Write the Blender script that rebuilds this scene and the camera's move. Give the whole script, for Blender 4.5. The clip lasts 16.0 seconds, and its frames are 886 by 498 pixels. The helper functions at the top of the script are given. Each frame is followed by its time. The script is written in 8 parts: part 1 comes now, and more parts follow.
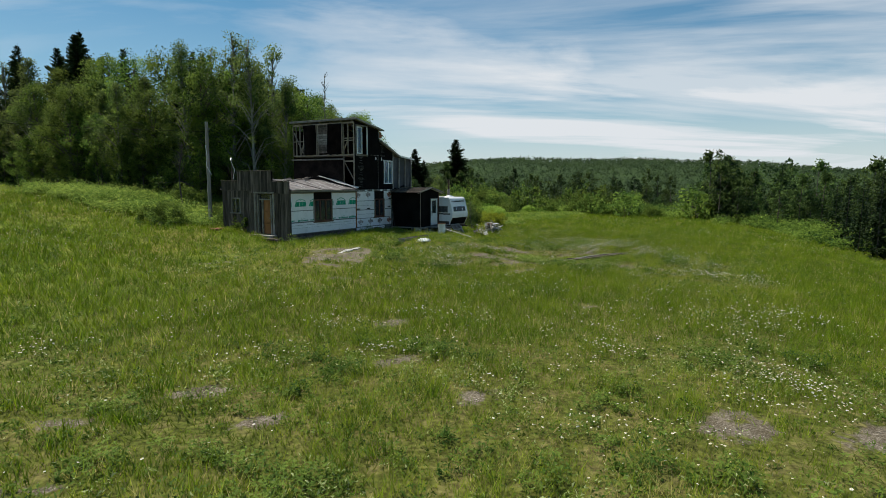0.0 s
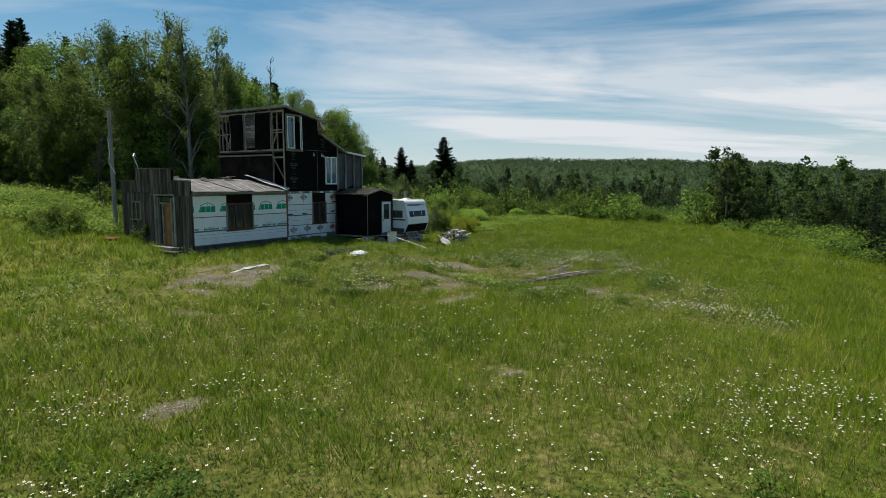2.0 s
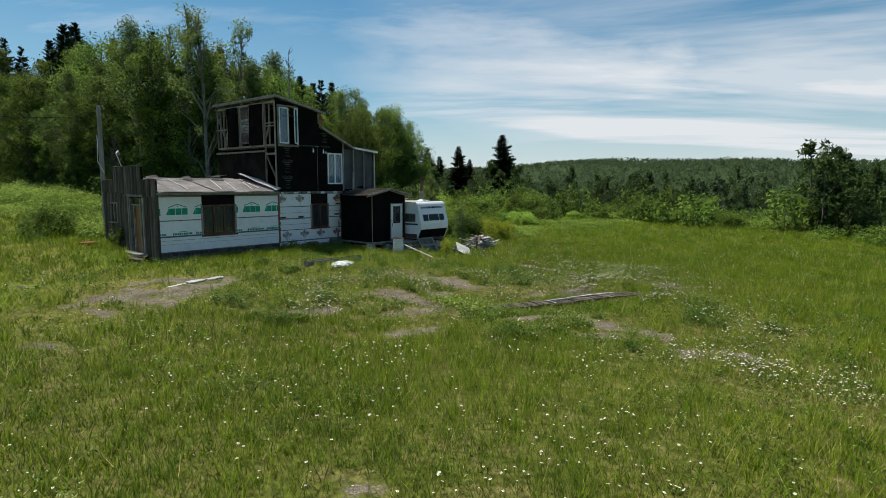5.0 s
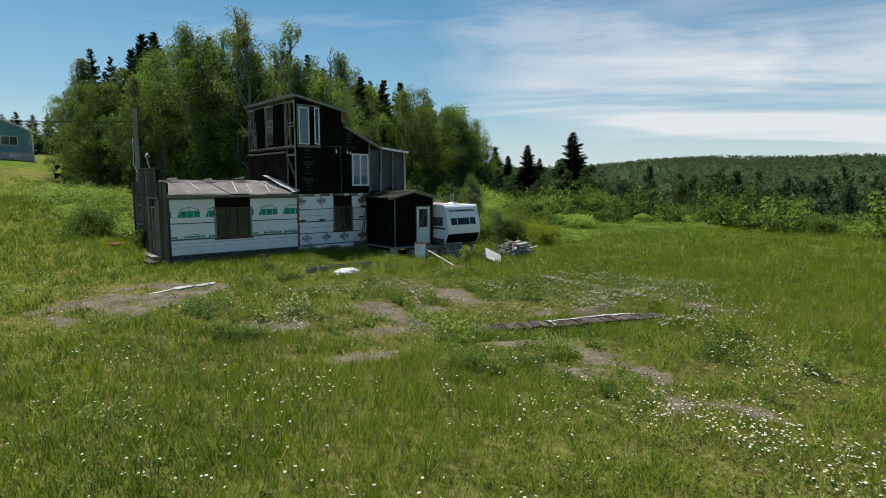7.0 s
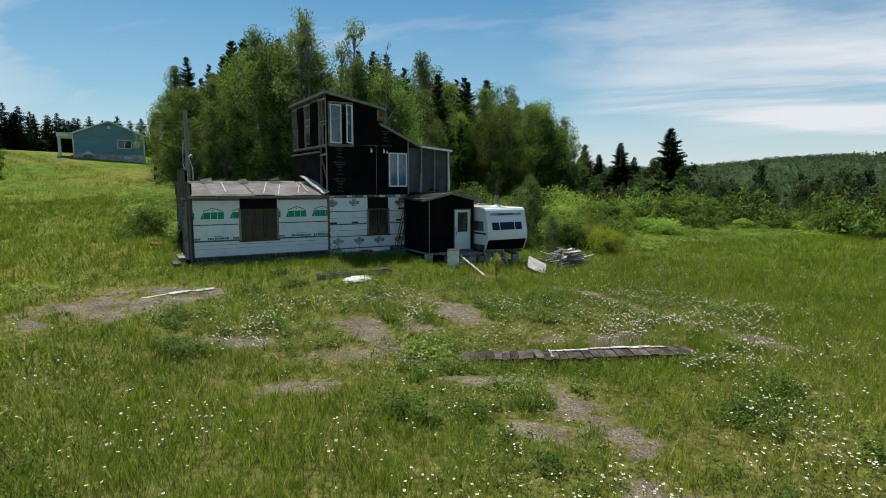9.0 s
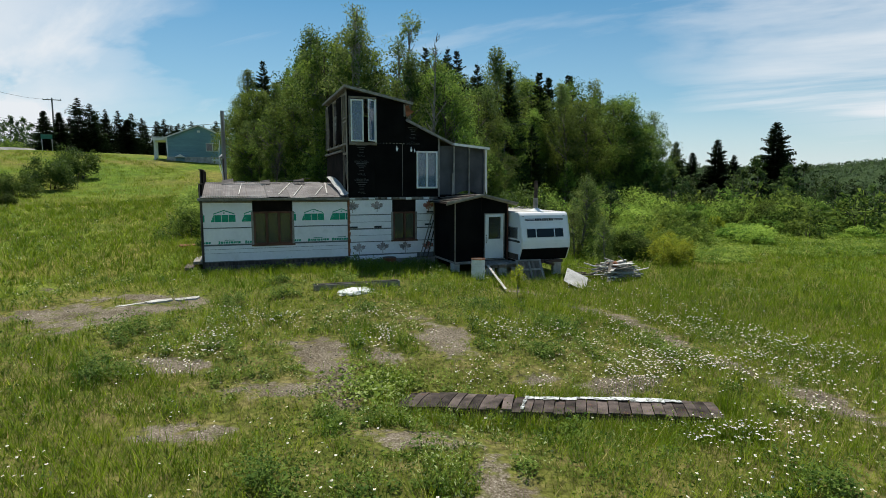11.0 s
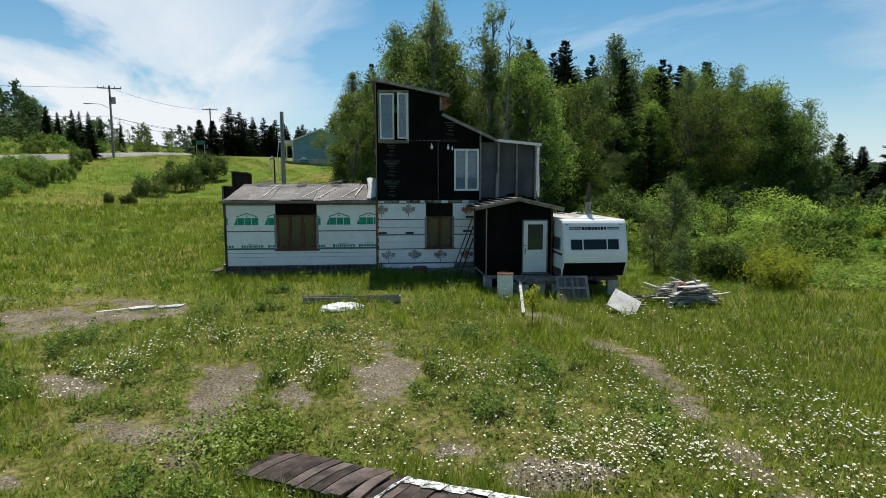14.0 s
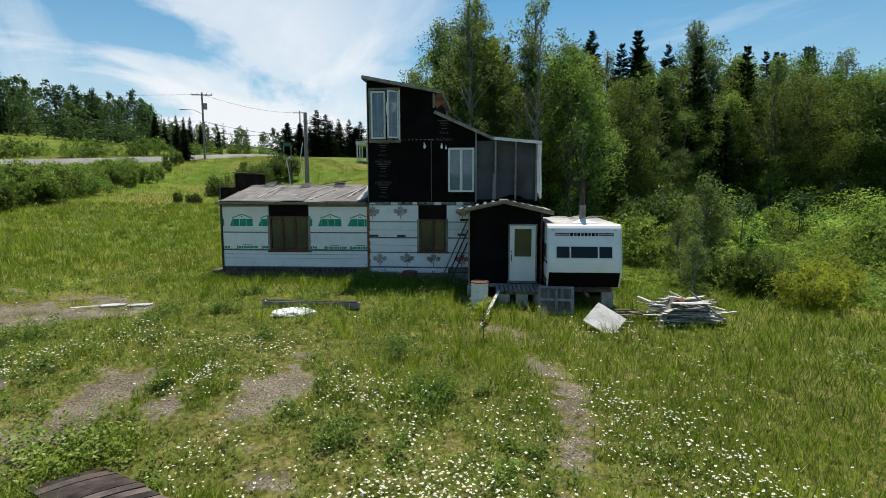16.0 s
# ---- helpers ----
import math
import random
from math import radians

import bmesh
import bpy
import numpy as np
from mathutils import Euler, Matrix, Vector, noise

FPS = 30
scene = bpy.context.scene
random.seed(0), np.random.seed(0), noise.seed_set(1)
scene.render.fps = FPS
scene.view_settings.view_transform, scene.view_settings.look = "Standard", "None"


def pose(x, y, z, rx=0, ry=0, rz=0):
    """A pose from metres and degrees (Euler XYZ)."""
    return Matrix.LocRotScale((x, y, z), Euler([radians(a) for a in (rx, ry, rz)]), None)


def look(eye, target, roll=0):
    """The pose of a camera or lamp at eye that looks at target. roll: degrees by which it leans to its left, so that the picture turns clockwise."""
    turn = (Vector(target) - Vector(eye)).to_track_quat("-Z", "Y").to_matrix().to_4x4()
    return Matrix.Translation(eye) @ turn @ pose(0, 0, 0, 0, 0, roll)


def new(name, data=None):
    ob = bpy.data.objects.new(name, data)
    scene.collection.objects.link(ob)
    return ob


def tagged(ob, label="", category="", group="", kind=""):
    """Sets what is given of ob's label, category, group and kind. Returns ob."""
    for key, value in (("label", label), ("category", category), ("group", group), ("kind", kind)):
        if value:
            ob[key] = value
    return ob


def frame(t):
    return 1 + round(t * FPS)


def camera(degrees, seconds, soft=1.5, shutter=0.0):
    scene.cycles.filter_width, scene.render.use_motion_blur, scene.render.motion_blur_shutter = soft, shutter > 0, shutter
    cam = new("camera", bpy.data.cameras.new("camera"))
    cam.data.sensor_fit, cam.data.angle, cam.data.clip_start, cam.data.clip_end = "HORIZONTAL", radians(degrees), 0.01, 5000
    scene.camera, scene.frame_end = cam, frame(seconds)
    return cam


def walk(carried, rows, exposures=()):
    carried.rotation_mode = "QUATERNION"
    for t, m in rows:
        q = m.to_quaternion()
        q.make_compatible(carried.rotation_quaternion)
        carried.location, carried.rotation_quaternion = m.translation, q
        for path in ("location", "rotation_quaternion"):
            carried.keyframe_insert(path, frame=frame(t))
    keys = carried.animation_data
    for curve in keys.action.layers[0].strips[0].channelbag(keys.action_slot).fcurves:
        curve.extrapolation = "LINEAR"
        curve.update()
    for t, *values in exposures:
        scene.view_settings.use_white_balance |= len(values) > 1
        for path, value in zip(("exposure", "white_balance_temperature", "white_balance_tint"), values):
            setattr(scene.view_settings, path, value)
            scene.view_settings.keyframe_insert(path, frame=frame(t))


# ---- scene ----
cam = camera(76.4, 16.0, 0.85)
METRES, EYE, TILT, LEAN, TURN = 35.6, 4.343, 0.0, 0.0, 0.0
ROWS = [
    (0.0, 0.0, 0.0, 0.0, 0.02, -6.79, -0.18),
    (0.5, 0.0333, 0.0446, -0.0001, 0.06, -6.77, -0.2),
    (1.0, 0.0591, 0.0911, -0.0005, 0.25, -6.74, -0.21),
    (1.5, 0.081, 0.1407, -0.0002, 0.6, -6.72, -0.22),
    (2.0, 0.1002, 0.1817, -0.0007, 0.94, -6.71, -0.19),
    (2.5, 0.1205, 0.2157, -0.0019, 1.46, -6.67, -0.17),
    (3.0, 0.1382, 0.2419, -0.0027, 2.24, -6.65, -0.13),
    (3.5, 0.1538, 0.2667, -0.0039, 3.61, -6.61, -0.11),
    (4.0, 0.1669, 0.2867, -0.0047, 5.31, -6.59, -0.11),
    (6.5, 0.2499, 0.3835, -0.0012, 15.5, -6.63, -0.02),
    (7.0, 0.27, 0.4025, -0.0004, 17.85, -6.66, -0.02),
    (7.5, 0.2901, 0.4255, 0.0001, 20.36, -6.7, -0.07),
    (8.0, 0.3067, 0.4485, 0.0007, 22.95, -6.71, -0.08),
    (8.5, 0.3206, 0.475, 0.0009, 25.83, -6.67, -0.1),
    (9.0, 0.3306, 0.5015, 0.0009, 28.48, -6.66, -0.07),
    (9.5, 0.3381, 0.5286, 0.001, 30.93, -6.64, -0.1),
    (12.0, 0.3781, 0.6688, 0.0017, 42.93, -6.55, 0.01),
    (12.5, 0.3845, 0.6941, 0.0021, 45.31, -6.55, 0.03),
    (13.0, 0.3902, 0.7178, 0.002, 47.82, -6.53, -0.0),
    (13.5, 0.3941, 0.739, 0.0022, 50.17, -6.56, 0.0),
    (14.0, 0.3957, 0.7632, 0.0031, 52.65, -6.56, 0.01),
    (14.5, 0.3992, 0.787, 0.0036, 55.03, -6.56, 0.04),
    (15.0, 0.4079, 0.8159, 0.0041, 57.55, -6.61, 0.12),
    (15.5, 0.4196, 0.8474, 0.0044, 59.91, -6.62, 0.11),
    (16.0, 0.4324, 0.8815, 0.005, 62.63, -6.63, 0.05),
]
walk(cam, [(t, pose(0, 0, EYE, TILT, LEAN, TURN) @ pose(METRES * x, METRES * y, METRES * z, 90 + pitch, roll, yaw)) for t, x, y, z, yaw, pitch, roll in ROWS], exposures=[(0, -0.06), (4, -0.04), (9, 0.02), (12, 0.10), (16, 0.18)])

# ---- light ----
SUN_EL, SUN_DIR = 66.0, Vector((-0.83, 0.557, 0))
sun_az = math.atan2(SUN_DIR.x, SUN_DIR.y)
sun_ob = new("sun", bpy.data.lights.new("sun", "SUN"))
sun_ob.data.energy, sun_ob.data.angle, sun_ob.data.color = 5.0, radians(0.55), (1.0, 0.95, 0.83)
el = radians(SUN_EL)
to_sun = Vector((math.sin(sun_az) * math.cos(el), math.cos(sun_az) * math.cos(el), math.sin(el)))
sun_ob.matrix_world = look(to_sun * 300, (0, 0, 0))
scene.view_settings.exposure = 0.0

world = bpy.data.worlds.new("sky")
scene.world = world
world.use_nodes = True
wn, wl = world.node_tree.nodes, world.node_tree.links
wn.clear()


def wnode(kind, **kw):
    n = wn.new(kind)
    for k, v in kw.items():
        n.inputs[k].default_value = v
    return n


def wmath(op, a, b=None, clamp=False):
    n = wn.new("ShaderNodeMath")
    n.operation, n.use_clamp = op, clamp
    for i, v in enumerate((a, b)):
        if v is None:
            continue
        if isinstance(v, (int, float)):
            n.inputs[i].default_value = v
        else:
            wl.new(v, n.inputs[i])
    return n.outputs[0]


def wramp(src, stops):
    r = wn.new("ShaderNodeValToRGB")
    while len(r.color_ramp.elements) < len(stops):
        r.color_ramp.elements.new(0.5)
    for e, (p, v) in zip(r.color_ramp.elements, stops):
        e.position, e.color = p, (v, v, v, 1)
    wl.new(src, r.inputs[0])
    return r.outputs[0]


sky = wn.new("ShaderNodeTexSky")
sky.sky_type, sky.sun_disc = "NISHITA", False
sky.sun_elevation, sky.sun_rotation = el, sun_az
sky.air_density, sky.dust_density, sky.ozone_density = 1.0, 0.6, 1.6
geo = wn.new("ShaderNodeTexCoord")
sep = wn.new("ShaderNodeSeparateXYZ")
wl.new(geo.outputs["Generated"], sep.inputs[0])
up = wmath("MAXIMUM", sep.outputs[2], 0.0)
lift = wmath("ADD", up, 0.16)
flat = wn.new("ShaderNodeCombineXYZ")
wl.new(wmath("DIVIDE", sep.outputs[0], lift), flat.inputs[0])
wl.new(wmath("DIVIDE", sep.outputs[1], lift), flat.inputs[1])


def cloud(rz, sx, sy, off, scale, detail, dist, stops):
    m = wn.new("ShaderNodeMapping")
    m.inputs["Rotation"].default_value = (0, 0, radians(rz))
    m.inputs["Scale"].default_value = (sx, sy, 1)
    m.inputs["Location"].default_value = off
    wl.new(flat.outputs[0], m.inputs[0])
    n = wnode("ShaderNodeTexNoise", Scale=scale, Detail=detail, Roughness=0.55, Distortion=dist)
    wl.new(m.outputs[0], n.inputs["Vector"])
    return wramp(n.outputs[0], stops)


streak = cloud(24, 0.42, 1.05, (0.3, 1.1, 0), 0.8, 8, 1.0, [(0.47, 0), (0.56, 0.55), (0.72, 1)])
bank = cloud(0, 0.5, 0.6, (2.2, 0.4, 0), 0.9, 9, 0.4, [(0.42, 0), (0.47, 0.75), (0.56, 1)])
streak2 = cloud(14, 0.30, 0.95, (1.7, 0.2, 0), 0.7, 8, 1.0, [(0.36, 0), (0.52, 1)])
haze = wramp(up, [(0.0, 1.0), (0.05, 0.7), (0.14, 0.22), (0.30, 0.0)])


def lobe(azimuth, lo, hi):
    """1 towards that bearing, 0 away from it: where the cloud cover thickens."""
    dot = wn.new("ShaderNodeVectorMath")
    dot.operation = "DOT_PRODUCT"
    dot.inputs[1].default_value = (math.sin(radians(azimuth)), math.cos(radians(azimuth)), 0)
    wl.new(geo.outputs["Generated"], dot.inputs[0])
    return wramp(dot.outputs["Value"], [(lo, 0), (hi, 1)])


west, east = lobe(-92, 0.80, 0.95), lobe(22, 0.72, 0.97)
clear = lobe(-27, 0.94, 0.985)
streak = wmath("MULTIPLY", streak, wmath("SUBTRACT", 1.0, wmath("MULTIPLY", clear, 0.8)))
cover = wmath("ADD", wmath("MULTIPLY", streak, 0.62), wmath("MULTIPLY", wmath("MULTIPLY", bank, west), 0.9), True)
cover = wmath("ADD", cover, wmath("MULTIPLY", wmath("MULTIPLY", streak2, east), 0.75), True)
cover = wmath("MAXIMUM", cover, wmath("MULTIPLY", haze, 0.85), True)
mixw = wn.new("ShaderNodeMixRGB")
mixw.inputs[2].default_value = (7.0, 7.35, 7.7, 1)
wl.new(cover, mixw.inputs[0])
tint = wn.new("ShaderNodeMixRGB")
tint.blend_type = "MULTIPLY"
tint.inputs[0].default_value = 1
tint.inputs[2].default_value = (0.41, 0.76, 0.84, 1)
wl.new(sky.outputs[0], tint.inputs[1])
wl.new(tint.outputs[0], mixw.inputs[1])
back = wn.new("ShaderNodeBackground")
back.inputs[1].default_value = 0.11
wl.new(mixw.outputs[0], back.inputs[0])
wout = wn.new("ShaderNodeOutputWorld")
wl.new(back.outputs[0], wout.inputs[0])


# ---- materials ----
def mat(name, c1, c2, scale=3.0, fine=30.0, rough=0.8, bump=0.15, stretch=(1, 1, 1), vary=0.15, metal=0.0, spec=0.3, contrast=(0.35, 0.65), dirt_or_shade=None, dirt_or_shade_at=(0.6, 0.75), grit=(0.82, 1.15)):
    """Two colours mixed by a broad noise, darkened by a fine one, with a bump; vary shifts each object's tone."""
    m = bpy.data.materials.new(name)
    m.use_nodes = True
    n, l = m.node_tree.nodes, m.node_tree.links
    b = n["Principled BSDF"]
    tc = n.new("ShaderNodeTexCoord")
    mp = n.new("ShaderNodeMapping")
    mp.inputs["Scale"].default_value = stretch
    l.new(tc.outputs["Object"], mp.inputs[0])
    info = n.new("ShaderNodeObjectInfo")
    shift = n.new("ShaderNodeVectorMath")
    shift.operation = "ADD"
    l.new(mp.outputs[0], shift.inputs[0])
    comb = n.new("ShaderNodeCombineXYZ")
    mul = n.new("ShaderNodeMath")
    mul.operation, mul.inputs[1].default_value = "MULTIPLY", 37.0
    l.new(info.outputs["Random"], mul.inputs[0])
    l.new(mul.outputs[0], comb.inputs[0])
    l.new(mul.outputs[0], comb.inputs[2])
    l.new(comb.outputs[0], shift.inputs[1])
    n1 = n.new("ShaderNodeTexNoise")
    n1.inputs["Scale"].default_value, n1.inputs["Detail"].default_value = scale, 5
    n2 = n.new("ShaderNodeTexNoise")
    n2.inputs["Scale"].default_value, n2.inputs["Detail"].default_value = fine, 4
    l.new(shift.outputs[0], n1.inputs["Vector"])
    l.new(shift.outputs[0], n2.inputs["Vector"])
    r = n.new("ShaderNodeValToRGB")
    r.color_ramp.elements[0].position, r.color_ramp.elements[1].position = contrast
    r.color_ramp.elements[0].color, r.color_ramp.elements[1].color = (*c1, 1), (*c2, 1)
    l.new(n1.outputs[0], r.inputs[0])
    col = r.outputs[0]
    if dirt_or_shade:
        n3 = n.new("ShaderNodeTexNoise")
        n3.inputs["Scale"].default_value, n3.inputs["Detail"].default_value = scale * 2.3, 8
        l.new(shift.outputs[0], n3.inputs["Vector"])
        r3 = n.new("ShaderNodeValToRGB")
        r3.color_ramp.elements[0].position, r3.color_ramp.elements[1].position = dirt_or_shade_at
        l.new(n3.outputs[0], r3.inputs[0])
        mx3 = n.new("ShaderNodeMixRGB")
        mx3.inputs[2].default_value = (*dirt_or_shade, 1)
        l.new(r3.outputs[0], mx3.inputs[0])
        l.new(col, mx3.inputs[1])
        col = mx3.outputs[0]
    hs = n.new("ShaderNodeHueSaturation")
    mr = n.new("ShaderNodeMapRange")
    mr.inputs["To Min"].default_value, mr.inputs["To Max"].default_value = 1 - vary, 1 + vary
    l.new(info.outputs["Random"], mr.inputs[0])
    mr2 = n.new("ShaderNodeMapRange")
    mr2.inputs["From Min"].default_value, mr2.inputs["From Max"].default_value = 0.3, 0.7
    mr2.inputs["To Min"].default_value, mr2.inputs["To Max"].default_value = grit
    l.new(n2.outputs[0], mr2.inputs[0])
    mm = n.new("ShaderNodeMath")
    mm.operation = "MULTIPLY"
    l.new(mr.outputs[0], mm.inputs[0])
    l.new(mr2.outputs[0], mm.inputs[1])
    l.new(mm.outputs[0], hs.inputs["Value"])
    l.new(col, hs.inputs["Color"])
    l.new(hs.outputs[0], b.inputs["Base Color"])
    b.inputs["Roughness"].default_value, b.inputs["Metallic"].default_value = rough, metal
    b.inputs["Specular IOR Level"].default_value = spec
    if bump:
        bp = n.new("ShaderNodeBump")
        bp.inputs["Strength"].default_value, bp.inputs["Distance"].default_value = bump, 0.02
        l.new(n2.outputs[0], bp.inputs["Height"])
        l.new(bp.outputs[0], b.inputs["Normal"])
    return m


def leaf_mat(name, dark, light, trans=0.3, rough=0.6, hue=0.012, third=None, soften=0.45, vary=(0.65, 1.3)):
    """Foliage: colour by the 'tone' attribute of each leaf, shifted plant by plant, with light coming through."""
    m = bpy.data.materials.new(name)
    m.use_nodes = True
    n, l = m.node_tree.nodes, m.node_tree.links
    b = n["Principled BSDF"]
    at = n.new("ShaderNodeAttribute")
    at.attribute_name = "tone"
    r = n.new("ShaderNodeValToRGB")
    r.color_ramp.elements[0].color, r.color_ramp.elements[1].color = (*dark, 1), (*light, 1)
    if third:
        r.color_ramp.elements[1].position = 0.8
        e = r.color_ramp.elements.new(1.0)
        e.color = (*third, 1)
    l.new(at.outputs["Fac"], r.inputs[0])
    info = n.new("ShaderNodeObjectInfo")
    hs = n.new("ShaderNodeHueSaturation")
    for out, lo, hi in (("Value", *vary), ("Hue", 0.5 - hue, 0.5 + hue * 0.6)):
        mr = n.new("ShaderNodeMapRange")
        mr.inputs["To Min"].default_value, mr.inputs["To Max"].default_value = lo, hi
        l.new(info.outputs["Random"], mr.inputs[0])
        l.new(mr.outputs[0], hs.inputs[out])
    l.new(r.outputs[0], hs.inputs["Color"])
    l.new(hs.outputs[0], b.inputs["Base Color"])
    b.inputs["Roughness"].default_value = rough
    b.inputs["Specular IOR Level"].default_value = 0.06
    gm = n.new("ShaderNodeNewGeometry")
    sc = n.new("ShaderNodeVectorMath")
    sc.operation, sc.inputs[3].default_value = "SCALE", 1 - soften
    l.new(gm.outputs["Normal"], sc.inputs[0])
    ad = n.new("ShaderNodeVectorMath")
    ad.operation, ad.inputs[1].default_value = "ADD", (0, 0, soften)
    l.new(sc.outputs[0], ad.inputs[0])
    nm = n.new("ShaderNodeVectorMath")
    nm.operation = "NORMALIZE"
    l.new(ad.outputs[0], nm.inputs[0])
    l.new(nm.outputs[0], b.inputs["Normal"])
    tr = n.new("ShaderNodeBsdfTranslucent")
    l.new(hs.outputs[0], tr.inputs[0])
    mx = n.new("ShaderNodeMixShader")
    mx.inputs[0].default_value = trans
    l.new(b.outputs[0], mx.inputs[1])
    l.new(tr.outputs[0], mx.inputs[2])
    l.new(mx.outputs[0], n["Material Output"].inputs[0])
    return m


def glass_mat(name, tint_c, rough=0.03, clear=0.4):
    m = bpy.data.materials.new(name)
    m.use_nodes = True
    n, l = m.node_tree.nodes, m.node_tree.links
    b = n["Principled BSDF"]
    b.inputs["Base Color"].default_value = (*tint_c, 1)
    b.inputs["Roughness"].default_value = rough
    b.inputs["Specular IOR Level"].default_value = 1.0 if clear else 0.3
    tx = n.new("ShaderNodeBsdfTransparent")
    mx = n.new("ShaderNodeMixShader")
    mx.inputs[0].default_value = clear
    tc = n.new("ShaderNodeTexCoord")
    nz = n.new("ShaderNodeTexNoise")
    nz.inputs["Scale"].default_value = 1.7
    bp = n.new("ShaderNodeBump")
    bp.inputs["Strength"].default_value, bp.inputs["Distance"].default_value = 0.08, 0.02
    l.new(tc.outputs["Object"], nz.inputs[0])
    l.new(nz.outputs[0], bp.inputs["Height"])
    l.new(bp.outputs[0], b.inputs["Normal"])
    l.new(b.outputs[0], mx.inputs[1])
    l.new(tx.outputs[0], mx.inputs[2])
    l.new(mx.outputs[0], n["Material Output"].inputs[0])
    return m


M_SHEATH = mat("black_sheathing", (0.005, 0.0048, 0.005), (0.010, 0.0095, 0.0095), 1.2, 18, 0.95, 0.1, vary=0.12, dirt_or_shade=(0.018, 0.015, 0.014), dirt_or_shade_at=(0.65, 0.85), spec=0.06)
M_FELT = mat("torn_black_felt", (0.007, 0.006, 0.006), (0.022, 0.016, 0.014), 1.5, 12, 0.95, 0.25, vary=0.2, spec=0.06)
M_FOAM = mat("white_foam_board", (0.79, 0.785, 0.815), (0.87, 0.865, 0.89), 0.8, 9, 0.55, 0.03, vary=0.03, dirt_or_shade=(0.66, 0.67, 0.68), dirt_or_shade_at=(0.6, 0.9), grit=(0.96, 1.03))
M_TAPE = mat("dark_foil_tape", (0.09, 0.10, 0.11), (0.17, 0.18, 0.19), 3, 20, 0.5, 0.1)
M_SIGN = mat("faded_green_sign", (0.02, 0.12, 0.09), (0.03, 0.15, 0.11), 2, 20, 0.6, 0.0, vary=0.05)
M_GREEN = mat("green_print", (0.0, 0.25, 0.15), (0.015, 0.32, 0.20), 4, 30, 0.6, 0.0, vary=0.05)
M_RED = mat("faded_red_print", (0.30, 0.10, 0.08), (0.40, 0.20, 0.15), 5, 40, 0.6, 0.0)
M_GREYPRINT = mat("grey_print", (0.20, 0.17, 0.17), (0.42, 0.37, 0.36), 7, 40, 0.6, 0.0, vary=0.2)
M_DARKPRINT = mat("dark_print", (0.03, 0.03, 0.035), (0.07, 0.07, 0.08), 7, 40, 0.6, 0.0)
M_FAINT = mat("faint_grey_print", (0.06, 0.06, 0.06), (0.10, 0.10, 0.10), 9, 40, 0.8, 0.0)
M_RUST = mat("rusty_orange", (0.16, 0.06, 0.03), (0.30, 0.12, 0.06), 6, 30, 0.85, 0.2)
M_BARN = mat("weathered_grey_plank", (0.045, 0.037, 0.032), (0.145, 0.122, 0.108), 1.5, 22, 0.9, 0.35, stretch=(6, 6, 0.6), vary=0.6, dirt_or_shade=(0.035, 0.027, 0.023))
M_GREYWOOD = mat("pale_grey_wood", (0.17, 0.16, 0.145), (0.30, 0.28, 0.26), 2.5, 25, 0.85, 0.3, stretch=(1.5, 1.5, 1), vary=0.2, dirt_or_shade=(0.10, 0.09, 0.08))
M_PALEPLANK = mat("pale_bleached_plank", (0.45, 0.43, 0.40), (0.65, 0.63, 0.60), 2.5, 25, 0.85, 0.25, vary=0.2, dirt_or_shade=(0.2, 0.17, 0.15))
M_STUD = mat("weathered_stud_timber", (0.20, 0.165, 0.13), (0.33, 0.29, 0.24), 2, 25, 0.85, 0.25, vary=0.25)
M_DECK = mat("dark_wet_planks", (0.032, 0.025, 0.022), (0.125, 0.098, 0.088), 2.4, 22, 0.8, 0.45, vary=0.5, spec=0.12, dirt_or_shade=(0.125, 0.062, 0.045), dirt_or_shade_at=(0.6, 0.8))
M_BROWN = mat("brown_window_wood", (0.07, 0.028, 0.018), (0.13, 0.056, 0.036), 3, 25, 0.6, 0.15, vary=0.1)
M_DOORWOOD = mat("orange_brown_door", (0.24, 0.10, 0.035), (0.33, 0.15, 0.06), 2, 18, 0.55, 0.15, stretch=(4, 4, 0.5))
M_VINYL = mat("white_vinyl", (0.70, 0.72, 0.73), (0.80, 0.81, 0.81), 1, 12, 0.4, 0.03, vary=0.03, dirt_or_shade=(0.62, 0.62, 0.61), dirt_or_shade_at=(0.65, 0.9), grit=(0.97, 1.03))
M_ROOF = mat("brown_grey_corrugated", (0.105, 0.094, 0.094), (0.19, 0.172, 0.170), 1.2, 16, 0.7, 0.2, vary=0.22, dirt_or_shade=(0.36, 0.34, 0.33), dirt_or_shade_at=(0.58, 0.8))
M_WHITEMETAL = mat("white_sheet_metal", (0.66, 0.68, 0.68), (0.80, 0.80, 0.79), 1.5, 14, 0.45, 0.05, vary=0.05, dirt_or_shade=(0.45, 0.42, 0.38), dirt_or_shade_at=(0.62, 0.85), grit=(0.93, 1.05))
# the film's dark mottle is grass shadow painted into its colour
M_FILM = mat("torn_white_film", (0.55, 0.57, 0.57), (0.78, 0.79, 0.78), 6, 25, 0.5, 0.2, vary=0.1, dirt_or_shade=(0.12, 0.13, 0.10), dirt_or_shade_at=(0.5, 0.62))
M_TARP = mat("dark_mesh_tarp", (0.045, 0.047, 0.052), (0.085, 0.088, 0.096), 1.2, 60, 0.7, 0.1, vary=0.08, spec=0.4)
M_CAMPER = mat("white_camper_skin", (0.80, 0.80, 0.83), (0.87, 0.87, 0.89), 0.9, 12, 0.35, 0.02, vary=0.02, spec=0.5, dirt_or_shade=(0.68, 0.69, 0.69), dirt_or_shade_at=(0.6, 0.9), grit=(0.98, 1.02))
